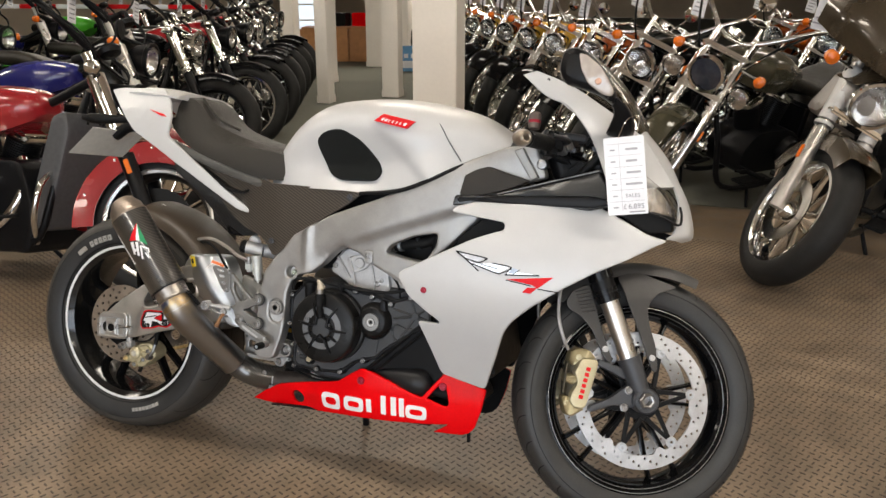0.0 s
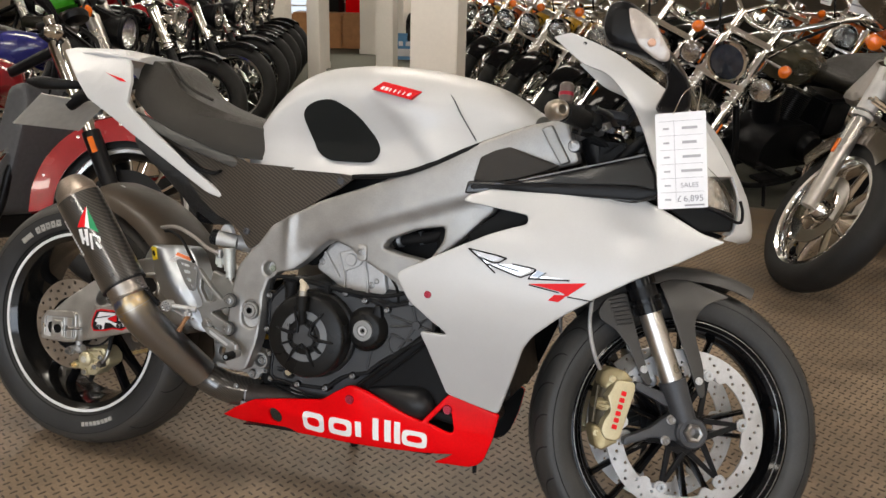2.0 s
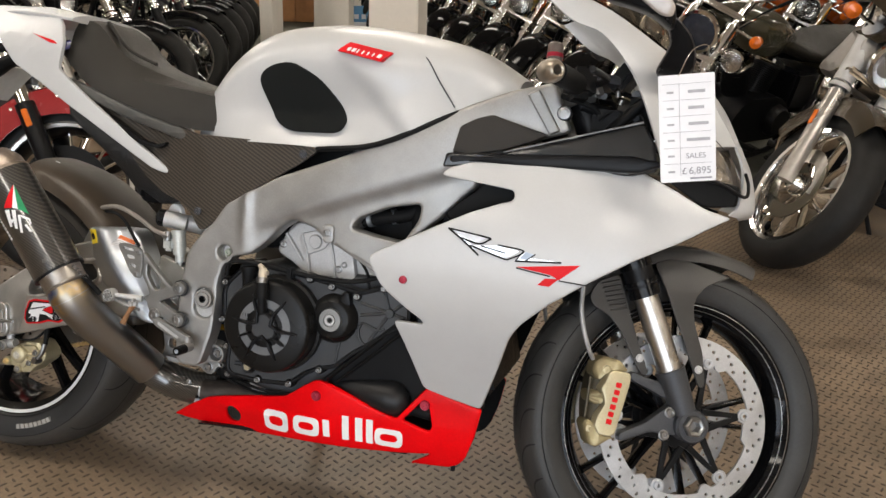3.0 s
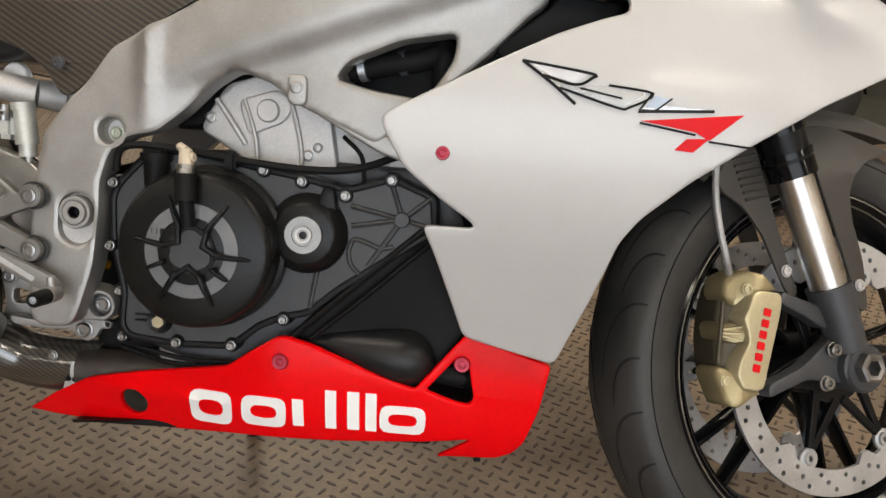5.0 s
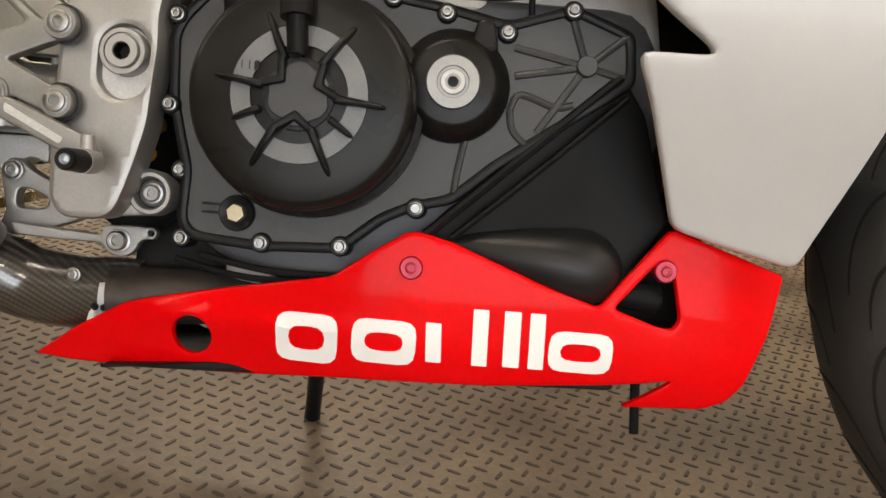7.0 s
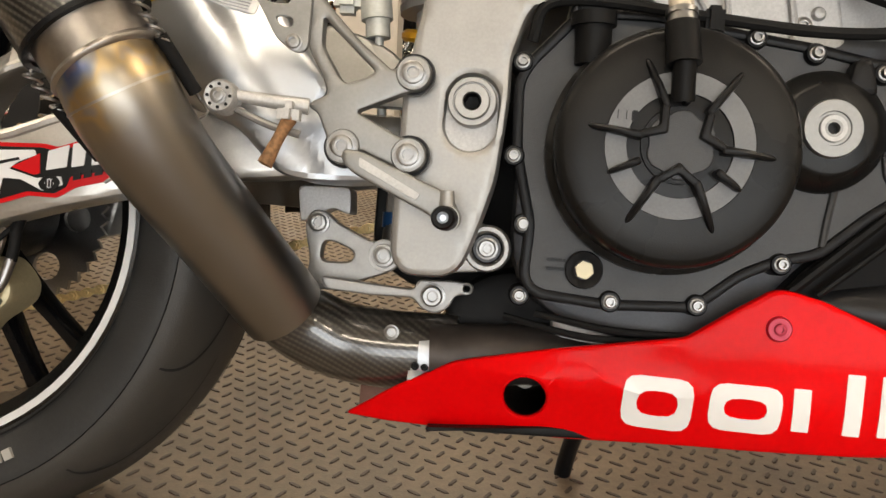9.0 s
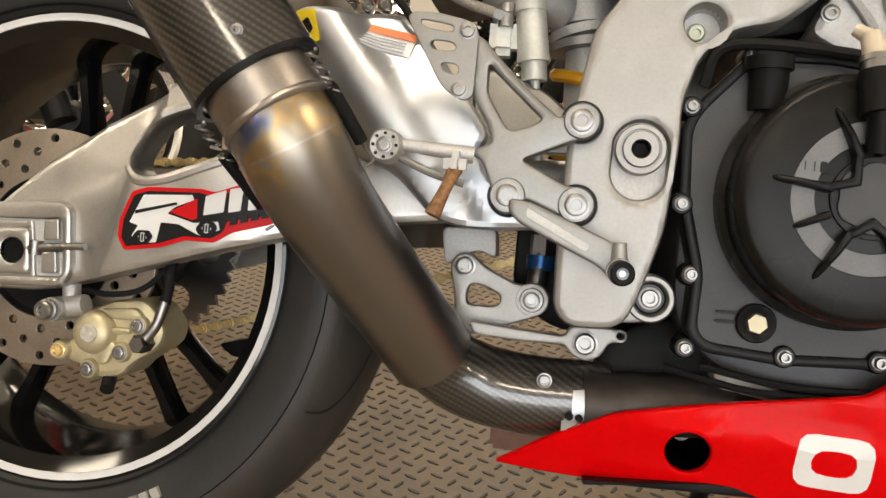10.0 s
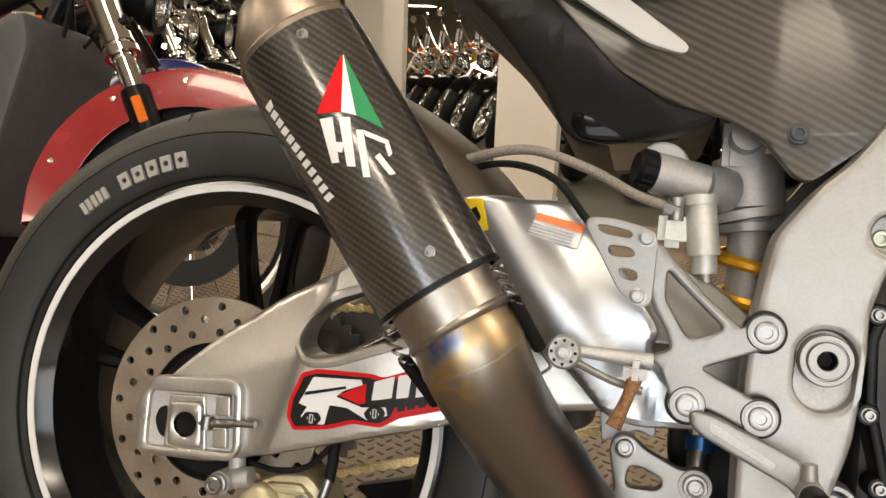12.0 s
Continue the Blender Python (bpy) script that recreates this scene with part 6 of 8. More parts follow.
part("rule", plate([(-0.010, -0.140), (-0.010, 0.0), (-0.0095, 0.0), (-0.0095, -0.140)], -0.0008, 0.0006, edge=0.0001, r=0), GREYTXT, card)
part("small_print", plate([(0.004, -0.146), (0.004, -0.1435), (0.036, -0.1435), (0.036, -0.146)], -0.0008, 0.0006, edge=0.0001, r=0), GREYTXT, card)


def written(text, size, at, m, material, parent, name="writing"):
    cu = bpy.data.curves.new(name, "FONT")
    cu.body, cu.size, cu.extrude = text, size, 0.0002
    tmp = bpy.data.objects.new(name, cu)
    scene.collection.objects.link(tmp)
    me = bpy.data.meshes.new_from_object(tmp.evaluated_get(bpy.context.evaluated_depsgraph_get()))
    bpy.data.objects.remove(tmp)
    ob = new(name, me)
    me.materials.clear()
    me.materials.append(material)
    ob.parent = parent
    ob.matrix_basis = Matrix.Translation(at) @ m
    return ob


UPRIGHT = Matrix.Rotation(radians(90), 4, "X")
written("SALES", 0.0115, (-0.002, -0.0012, -0.114), UPRIGHT, GREYTXT, card)
written("\u00a3", 0.0145, (-0.0085, -0.0012, -0.138), UPRIGHT, GREYTXT, card)
written("6,895", 0.0150, (0.002, -0.0012, -0.138), UPRIGHT, GREYTXT, card)
part("string", tube([(-0.01, 0.0, 0.01), (0.01, 0.0, 0.045), (0.035, 0.01, 0.05), (0.028, 0.0, 0.012)], 0.0008, 6), CHROME, card)

# tank, seat and tail
def loft_half(sections, nu=5, nv=5):
    """sections: (x, [(half width, z), ...] from the lower edge to the ridge). A smooth closed-over shell, both sides."""
    keys = [[(x, -w, z) for w, z in ring] for x, ring in sections]
    rows = [crom(ring, nv) for ring in keys]
    cols = [crom([row[j] for row in rows], nu) for j in range(len(rows[0]))]
    long = [[c[i] for c in cols] for i in range(len(cols[0]))]
    full = [[tuple(p) for p in row] + [(p[0], -p[1], p[2]) for p in row[-2::-1]] for row in long]
    return grid(full, closed_v=True, caps=True)


def crease_rise(x, z):
    """How far the tank's flank stands out in front of the crease that runs down and forward over it."""
    p, q = np.array((0.745, 0.930)), np.array((0.920, 0.768))
    u = (q - p) / np.linalg.norm(q - p)
    r = np.array((x, z)) - p
    along, off = float(r @ u), float(r[0] * u[1] - r[1] * u[0])
    return 0.010 / (1 + math.exp(off / 0.004)) * math.exp(-(min(0.0, off) / 0.08) ** 2) * float(interp(along, [-0.05, 0.05, 0.22, 0.32], [0, 1, 1, 0.3]))


def tank_crease(geo):
    return [(x, y + math.copysign(crease_rise(x, z) if abs(y) > 0.09 else 0.0, y), z) for x, y, z in geo[0]], geo[1]
tank = part("fuel_tank", tank_crease(loft_half([
    (0.455, [(0.100, 0.735), (0.100, 0.765), (0.093, 0.795), (0.055, 0.820), (0, 0.828)]),
    (0.52, [(0.138, 0.737), (0.132, 0.79), (0.125, 0.855), (0.08, 0.898), (0, 0.912)]),
    (0.60, [(0.160, 0.740), (0.142, 0.80), (0.152, 0.895), (0.10, 0.946), (0, 0.962)]),
    (0.70, [(0.172, 0.742), (0.146, 0.80), (0.172, 0.905), (0.115, 0.963), (0, 0.982)]),
    (0.80, [(0.178, 0.744), (0.160, 0.81), (0.182, 0.905), (0.120, 0.965), (0, 0.985)]),
    (0.90, [(0.180, 0.775), (0.176, 0.84), (0.176, 0.905), (0.115, 0.955), (0, 0.974)]),
    (1.00, [(0.168, 0.828), (0.160, 0.865), (0.145, 0.908), (0.095, 0.938), (0, 0.950)]),
    (1.09, [(0.125, 0.866), (0.118, 0.876), (0.100, 0.888), (0.06, 0.898), (0, 0.903)])], 12, 9)), WHITE, bike, "pearl white fuel tank")


def y_tank(x, z):
    """The tank's right side, for what is stuck to it."""
    xs = [0.455, 0.52, 0.60, 0.70, 0.80, 0.90, 1.00, 1.09]
    lo = interp(x, xs, [0.735, 0.737, 0.740, 0.742, 0.744, 0.775, 0.828, 0.866])
    mid = interp(x, xs, [0.765, 0.79, 0.80, 0.80, 0.81, 0.84, 0.865, 0.876])
    sh = interp(x, xs, [0.795, 0.855, 0.895, 0.905, 0.905, 0.905, 0.908, 0.888])
    tp = interp(x, xs, [0.820, 0.898, 0.946, 0.963, 0.965, 0.955, 0.938, 0.898])
    w = [interp(x, xs, v) for v in ([0.100, 0.138, 0.160, 0.172, 0.178, 0.180, 0.168, 0.125], [0.100, 0.132, 0.142, 0.146, 0.160, 0.176, 0.160, 0.118], [0.093, 0.125, 0.152, 0.172, 0.182, 0.176, 0.145, 0.10], [0.055, 0.08, 0.10, 0.115, 0.12, 0.115, 0.095, 0.06])]
    return -float(interp(z, [lo, mid, sh, tp], w))


part("knee_pad", plate([(0.601, 0.855), (0.612, 0.876), (0.640, 0.889), (0.678, 0.893), (0.732, 0.868), (0.778, 0.820), (0.790, 0.793), (0.776, 0.770), (0.677, 0.766), (0.643, 0.782)], lambda x, z: y_tank(x, z) - 0.006, 0.012, edge=0.004, cell=0.012, r=0.02), PADM, tank, "matt black rubber knee pad")
badge = part("tank_badge", plate([(0.770, 0.914), (0.787, 0.933), (0.872, 0.918), (0.857, 0.899)], lambda x, z: y_tank(x, z) - 0.0155 - crease_rise(x, z) - 0.02 * max(0, z - 0.91), 0.02, edge=0.0005, cell=0.008, r=0.002), DECAL_R, tank, "red tank badge")
for i in range(7):
    x = 0.789 + i * 0.0098
    part("badge_shape", plate([(x, 0.9155 - i * 0.0016), (x + 0.002, 0.9225 - i * 0.0016), (x + (0.0085 if i in (0, 1, 6) else 0.0045), 0.9215 - i * 0.0016), (x + (0.0065 if i in (0, 1, 6) else 0.0025), 0.9145 - i * 0.0016)], lambda x, z: y_tank(x, z) - 0.0168 - crease_rise(x, z) - 0.02 * max(0, z - 0.91), 0.003, edge=0.0002, r=0.001), DECAL_W, badge)
part("tank_seam", tube([(0.885, -0.118, 0.955), (0.910, -0.150, 0.930), (0.935, -0.168, 0.908), (0.957, -0.178, 0.878), (0.990, -0.174, 0.833)], 0.0013, 6), FOOT, tank)
part("tank_lower_seam", tube([(0.74, -0.176, 0.738), (0.86, -0.186, 0.758), (1.0, -0.174, 0.826), (1.10, -0.13, 0.868)], 0.005, 8), RUBBER, bike)
def loft_crisp(sections, nu=6):
    """As loft_half, smooth along its length but with crisp edges between its faces."""
    keys = [[(x, -w, z) for w, z in ring] for x, ring in sections]
    cols = [crom([row[k] for row in keys], nu) for k in range(len(keys[0]))]
    rows = []
    for i in range(len(cols[0])):
        ring = [cols[k][i] for k in range(len(cols))]
        full = [tuple(p) for p in ring] + [(p[0], -p[1], p[2]) for p in ring[-2::-1]]
        rows.append(full)
    return grid(rows, closed_v=True, caps=True)


part("seat", loft_crisp([
    (0.150, [(0.118, 0.868), (0.116, 0.882), (0.100, 0.930), (0.080, 0.958), (0.03, 0.960), (0, 0.959)]),
    (0.20, [(0.128, 0.828), (0.126, 0.848), (0.116, 0.882), (0.084, 0.944), (0.04, 0.955), (0, 0.953)]),
    (0.255, [(0.134, 0.803), (0.133, 0.822), (0.121, 0.848), (0.086, 0.893), (0.035, 0.900), (0, 0.898)]),
    (0.32, [(0.138, 0.784), (0.137, 0.804), (0.123, 0.838), (0.090, 0.866), (0.04, 0.872), (0, 0.870)]),
    (0.42, [(0.138, 0.757), (0.138, 0.783), (0.122, 0.829), (0.098, 0.841), (0.04, 0.846), (0, 0.846)]),
    (0.50, [(0.128, 0.752), (0.130, 0.773), (0.117, 0.818), (0.094, 0.830), (0.04, 0.836), (0, 0.836)]),
    (0.545, [(0.112, 0.762), (0.116, 0.775), (0.108, 0.806), (0.088, 0.820), (0.04, 0.826), (0, 0.828)]),
    (0.572, [(0.10, 0.786), (0.104, 0.789), (0.100, 0.800), (0.085, 0.808), (0.04, 0.813), (0, 0.816)])]), SEATM, bike, "black vinyl rider's seat with raised rear pad", 27)
part("seat_ridge", tube([(0.20, -0.06, 0.956), (0.26, -0.07, 0.903), (0.33, -0.075, 0.876)], 0.004, 8), SEATM, bike)


def y_tail(x, z):
    return soft(x, [-0.05, 0.2, 0.42], [-0.135, -0.155, -0.128]) + 0.03 * soft(z, [0.90, 0.97], [0, 1], 0.02)


TAIL = [(-0.066, 0.964), (-0.03, 0.971), (0.117, 0.971), (0.150, 0.935), (0.166, 0.897), (0.157, 0.847), (0.239, 0.787), (0.330, 0.722), (0.409, 0.668), (0.404, 0.660), (0.372, 0.668), (0.300, 0.710), (0.230, 0.752), (0.120, 0.812), (0.040, 0.852), (-0.008, 0.905)]
tail = part("tail_panel", plate(TAIL, y_tail, 0.008, edge=0.003, cell=0.03, r=0.008), WHITE, bike, "white tail side panel")
part("left_tail_panel", mirrored(plate(TAIL, y_tail, 0.008, edge=0.003, cell=0.05, r=0.008)), WHITE, bike)
part("tail_top", loft_half([(-0.045, [(0.105, 0.955), (0.104, 0.960), (0.08, 0.968), (0.04, 0.972), (0, 0.973)]), (0.05, [(0.125, 0.955), (0.122, 0.962), (0.09, 0.974), (0.045, 0.981), (0, 0.983)]), (0.17, [(0.13, 0.945), (0.128, 0.952), (0.09, 0.962), (0.05, 0.966), (0, 0.967)])]), WHITE, bike)
part("tail_mark", plate([(0.085, 0.914), (0.140, 0.902), (0.152, 0.895), (0.132, 0.897)], lambda x, z: y_tail(x, z) - 0.0015, 0.002, edge=0.0003, r=0.002), DECAL_R, tail)
def y_under(x, z):
    k = z - (0.80 - 0.52 * (x - 0.10))
    return -0.118 + 0.05 * soft(k, [-0.09, -0.02], [1, 0], 0.014) + 0.012 * soft(k, [-0.01, 0.03], [0, 1], 0.014)


part("undertail", plate([(0.14, 0.815), (0.20, 0.785), (0.30, 0.715), (0.44, 0.615), (0.415, 0.602), (0.364, 0.595), (0.325, 0.590), (0.302, 0.606), (0.286, 0.638), (0.24, 0.69), (0.16, 0.755)], y_under, 0.20, edge=0.006, cell=0.015, r=0.012), mat("grained_black_plastic", (0.016, 0.016, 0.0165), 0.45, 0, 0.15, 600, 0.2, spec=0.4), bike, "black plastic undertail")
part("undertail_pod", plate([(0.310, 0.625), (0.33, 0.628), (0.43, 0.618), (0.41, 0.600), (0.345, 0.592), (0.315, 0.596)], -0.085, 0.17, edge=0.008, r=0.012), GLOSSBLACK, bike)
CSIDE = [(0.172, 0.826), (0.336, 0.782), (0.474, 0.744), (0.666, 0.745), (0.744, 0.738), (0.708, 0.710), (0.610, 0.650), (0.555, 0.602), (0.525, 0.577), (0.504, 0.560), (0.493, 0.562), (0.470, 0.590), (0.443, 0.608), (0.393, 0.623), (0.350, 0.650), (0.300, 0.70), (0.215, 0.775)]
side = part("carbon_side_panel", plate(CSIDE, lambda x, z: float(interp(x, [0.2, 0.36, 0.5, 0.75], [-0.115, -0.119, -0.15, -0.172])), 0.006, edge=0.002, cell=0.04, r=0.008), CFBROWN, bike, "matt carbon fibre side panel")
bolts([(0.712, -0.172, 0.727), (0.492, -0.153, 0.597)], 0.0065, 0.004, FOOT, side)
part("seat_trim", plate([(0.165, 0.834), (0.23, 0.812), (0.30, 0.788), (0.40, 0.762), (0.466, 0.745), (0.485, 0.728), (0.470, 0.720), (0.398, 0.739), (0.304, 0.764), (0.195, 0.802)], lambda x, z: -0.139 + 0.30 * abs(z - (0.862 - 0.275 * x)), 0.012, edge=0.002, cell=0.012, r=0.004), mat("grey_side_trim", (0.085, 0.083, 0.078), 0.34, 0.15, 0.06, 400, 0.1), bike, "dark grey trim below the seat")
part("grab_slot", joined(plate([(0.262, 0.769), (0.350, 0.721), (0.387, 0.716), (0.405, 0.723), (0.402, 0.716), (0.388, 0.709), (0.345, 0.713), (0.258, 0.764)], -0.1395, 0.016, edge=0.001, r=0.003)), PLASTIC, bike)
part("number_plate", grid([[(-0.207, -0.11, 0.78), (-0.207, 0.11, 0.78)], [(-0.125, -0.11, 0.857), (-0.125, 0.11, 0.857)], [(-0.123, -0.11, 0.855), (-0.123, 0.11, 0.855)], [(-0.205, -0.11, 0.778), (-0.205, 0.11, 0.778)]], closed_u=True), mat("plate_back", (0.72, 0.72, 0.68), 0.5, 0, 0.06), bike, "blank back of a tilted number plate")
part("plate_bracket", tube([(-0.14, 0.0, 0.84), (-0.08, 0.0, 0.87), (0.03, 0.0, 0.85)], 0.016, 10), PLASTIC, bike)
part("rear_indicator", tube([(-0.125, -0.15, 0.880), (-0.09, -0.148, 0.879), (-0.045, -0.138, 0.880), (0.012, -0.10, 0.885)], [0.007, 0.015, 0.013, 0.008], 12), PLASTIC, bike, "black stalk indicator")
part("tail_lamp", block((-0.075, 0, 0.945), (0.03, 0.11, 0.03), 0.008), mat("red_lens", (0.4, 0.01, 0.01), 0.15, 0, 0.05, coat=0.5), bike)
hug = [[(RC.x + r * math.cos(a), y, RC.z + r * math.sin(a)) for a in np.linspace(radians(82), radians(5), 14)] for r, y in ((0.305, -0.108), (0.335, -0.095), (0.350, -0.05), (0.353, 0.0), (0.350, 0.05), (0.335, 0.095), (0.305, 0.108))]
part("rear_hugger", sheet([r[::2] + [r[-1]] for r in hug], 3, 3, 0.003), HUGM, bike, "matt carbon rear hugger")
part("hugger_badge", plate([(0.058, 0.652), (0.075, 0.656), (0.088, 0.650), (0.072, 0.645)], -0.045, 0.001, edge=0.0002, r=0.003), DECAL_W, bike)

# steered front end


def sp(name, geo, material, parent=None, label=""):
    """A part of the front end, turned with the steering."""
    return part(name, moved(geo, SM), material, parent or bike, label)


T = Matrix.Translation((AX, 0, AZ))
ftyre = sp("front_tyre", moved(wheel_tyre(0.12, 0.296, 0.222, 0), T), TYRE, label="black front sports tyre")
for s in (-1, 1):
    for i in range(28):
        sp("tread_groove", moved(mirrored(tread_groove(0.12, 0.296, 0.222, -s, i * 2 * math.pi / 28 + (0.11 if s > 0 else 0), 0.32 if i % 2 else 0.20, 0.78 if i % 2 else 0.52)), T), GROOVE, ftyre)
for s in (-1, 1):
    sp("shoulder_ridge", moved(shoulder_ridge(0.12, 0.296, 0.222, s), T), RUBBER, ftyre)
frim = sp("front_rim", moved(rim_geo(0.048, 0.222), T), GLOSSBLACK, label="gloss black front rim")
sp("rim_line", moved(turned([(0.2185, -0.0497), (0.2170, -0.0497), (0.2170, -0.0490), (0.2185, -0.0490)], seg=72, closed=True), T), STEEL, frim)
# Second thin ring put in as a reflection line on the gloss lip.
sp("rim_line", moved(turned([(0.2095, -0.0440), (0.2085, -0.0435), (0.2080, -0.0425), (0.2090, -0.0430)], seg=72, closed=True), T), STEEL, frim)
for i in range(5):
    for dlt in (-0.17, 0.17):
        sp("spoke", moved(spoke_geo(0.035, 0.198, radians(8 + 72 * i) + dlt, 0, 0, 0.006), T), GLOSSBLACK, frim)
sp("hub", moved(turned([(0.02, -0.06), (0.032, -0.058), (0.04, -0.03), (0.04, 0.03), (0.032, 0.058), (0.02, 0.06)], seg=28), T), BLACK, frim)
for s in (-1, 1):
    dg = drilled_disc(0.127, 0.160, -0.0690 if s < 0 else 0.064, 0.005, [(0.1345, 22, 0), (0.1425, 22, 0.09), (0.1510, 22, 0.18)], 80, lugs=6, hole=0.0031)
    fd = sp("front_brake_disc", moved(dg, T), DISCM, label="drilled steel front brake disc")
    for i in range(6):
        a = 2 * math.pi * i / 6 + 0.2
        for dd in (-0.20, 0.20):
            ex, ez = 0.116 * math.cos(a), 0.116 * math.sin(a)
            bx, bz = 0.042 * math.cos(a + dd * 2), 0.042 * math.sin(a + dd * 2)
            w = Vector((ez - bz, 0, bx - ex)).normalized()
            sp("carrier_arm", moved(plate([(bx - w.x * 0.006, bz - w.z * 0.006), (bx + w.x * 0.006, bz + w.z * 0.006), (ex + w.x * 0.004, ez + w.z * 0.004), (ex - w.x * 0.004, ez - w.z * 0.004)], s * 0.064 - 0.004, 0.007, edge=0.0015, r=0.001), T), BLACK, fd)
    sp("disc_carrier", moved(turned([(0.02, s * 0.054), (0.046, s * 0.057), (0.046, s * 0.065), (0.02, s * 0.065)], seg=30), T), BLACK, fd)
    for i in range(6):
        a = 2 * math.pi * i / 6 + 0.2
        sp("bobbin", moved(turned([(0.0035, -0.004), (0.008, -0.004), (0.009, -0.002), (0.009, 0.003)], (0.119 * math.cos(a), s * 0.067, 0.119 * math.sin(a)), seg=14), T), ALU_POL, fd)
        sp("disc_lug", moved(turned([(0.004, -0.0025), (0.0125, -0.0025), (0.0135, -0.0015), (0.0135, 0.0025), (0.004, 0.0025)], (0.120 * math.cos(a), s * 0.066, 0.120 * math.sin(a)), seg=18, closed=True), T), DISCM, fd)
U = Vector((-math.sin(RAKE), 0, math.cos(RAKE)))
for s in (-1, 1):
    base = Vector((AX - 0.014, s * 0.100, AZ + 0.02))
    leg = sp("fork_leg", rod(base + U * 0.235, base + U * 0.62, 0.0265, 0.028, 28), BLACK, label="black upper fork tube")
    sp("dust_seal", joined(rod(base + U * 0.222, base + U * 0.24, 0.0285, seg=28), rod(base + U * 0.245, base + U * 0.252, 0.030, seg=28), rod(base + U * 0.275, base + U * 0.30, 0.0295, seg=28)), GLOSSBLACK, leg)
    sp("slider", rod(base + U * 0.07, base + U * 0.225, 0.0215, seg=28), mat("worn_slider", (0.52, 0.50, 0.47), 0.30, 1.0, 0.05, 200), leg, "polished fork slider")
    sp("fork_foot", joined(rod(base + U * 0.005, base + U * 0.085, 0.022, 0.027, 20), turned([(0.012, -0.02), (0.027, -0.02), (0.030, -0.016), (0.030, 0.016), (0.012, 0.02)], (AX - 0.004, s * 0.098, AZ + 0.002), seg=28), plate([(1.285, 0.262), (1.283, 0.278), (1.33, 0.30), (1.372, 0.335), (1.395, 0.37), (1.405, 0.30), (1.395, 0.282), (1.34, 0.285)], s * 0.096 - 0.008, 0.018, edge=0.004, r=0.008), plate([(1.295, 0.372), (1.297, 0.388), (1.33, 0.378), (1.36, 0.372), (1.385, 0.382), (1.39, 0.35), (1.36, 0.345), (1.335, 0.357)], s * 0.096 - 0.008, 0.018, edge=0.004, r=0.008)), FOOT, leg, "grey cast fork foot")
    if s < 0:
        sp("axle_nut", turned([(0.0, -0.112), (0.0095, -0.112), (0.0100, -0.130), (0.011, -0.131), (0.015, -0.132), (0.0185, -0.129), (0.0195, -0.112)], (AX - 0.006, 0, AZ + 0.003), seg=6), STEEL, leg, "steel axle nut")
        bolts([(AX - 0.045, -0.106, AZ + 0.022), (AX - 0.052, -0.104, AZ - 0.018)], 0.0075, 0.008, STEEL, leg, m=SM)
        sp("axle_collar", turned([(0.019, -0.112), (0.026, -0.1165), (0.029, -0.114), (0.030, -0.100)], (AX - 0.006, 0, AZ + 0.003), seg=30), FOOT, leg)
def caliper_parts(s):
    """A radial four-piston caliper: a hollowed core, two lobes and a ribbed bridge that fall away from a long outer strip."""
    k = -0.107 if s < 0 else 0.085

    def fall(x, z):
        edge_x = 1.2500 + 0.19 * (z - 0.325)
        return k + (0.034 * soft(edge_x - x, [-0.004, 0.045], [0, 1], 0.006) if s < 0 else 0.0)

    cal = sp("front_caliper", plate([(1.243, 0.396), (1.234, 0.362), (1.230, 0.324), (1.231, 0.290), (1.246, 0.256), (1.268, 0.274), (1.286, 0.380)], lambda x, z: fall(x, z) + 0.018, 0.04, edge=0.006, cell=0.012, r=0.010), CALK, label="gold radial front brake caliper")
    sp("caliper_strip", plate([(1.255, 0.381), (1.262, 0.386), (1.293, 0.384), (1.2965, 0.376), (1.295, 0.362), (1.275, 0.274), (1.266, 0.2705), (1.246, 0.273), (1.237, 0.288), (1.241, 0.306), (1.252, 0.326), (1.249, 0.340), (1.243, 0.352), (1.250, 0.366)], k, 0.045, edge=0.0035, r=0.004), GOLD, cal)
    for poly, up in (([(1.233, 0.378), (1.236, 0.398), (1.252, 0.409), (1.276, 0.404), (1.294, 0.386), (1.272, 0.383), (1.260, 0.381), (1.252, 0.374), (1.246, 0.366), (1.240, 0.366)], 0.005), ([(1.226, 0.341), (1.230, 0.347), (1.243, 0.348), (1.252, 0.338), (1.252, 0.329), (1.243, 0.322), (1.228, 0.326)], 0.002), ([(1.222, 0.288), (1.227, 0.297), (1.236, 0.294), (1.241, 0.290), (1.250, 0.284), (1.252, 0.274), (1.276, 0.270), (1.246, 0.250), (1.232, 0.253)], 0.005)):
        sp("caliper_lobe", plate(poly, lambda x, z: fall(x, z) + up, 0.036, edge=0.005, cell=0.010, r=0.005), LOBEM, cal)
    for z in (0.343, 0.335, 0.327):
        sp("bridge_rib", rod((1.229, fall(1.229, z) + 0.001, 0.335 + (z - 0.335) * 0.5), (1.248, fall(1.248, z) + 0.003, z), 0.0016, seg=6), LOBEM, cal)
    return cal
# Darker copy of the strip's gold; the lobes' shading is in its colour.
LOBEM = mat("gold_anodised_shaded", (0.33, 0.275, 0.155), 0.36, 0.65, 0.08, 300, 0.08)
# Dark colour carries the shade of the pockets between the lobes.
CALK = mat("shaded_core", (0.07, 0.06, 0.04), 0.45, 0.4, 0.1, 300)
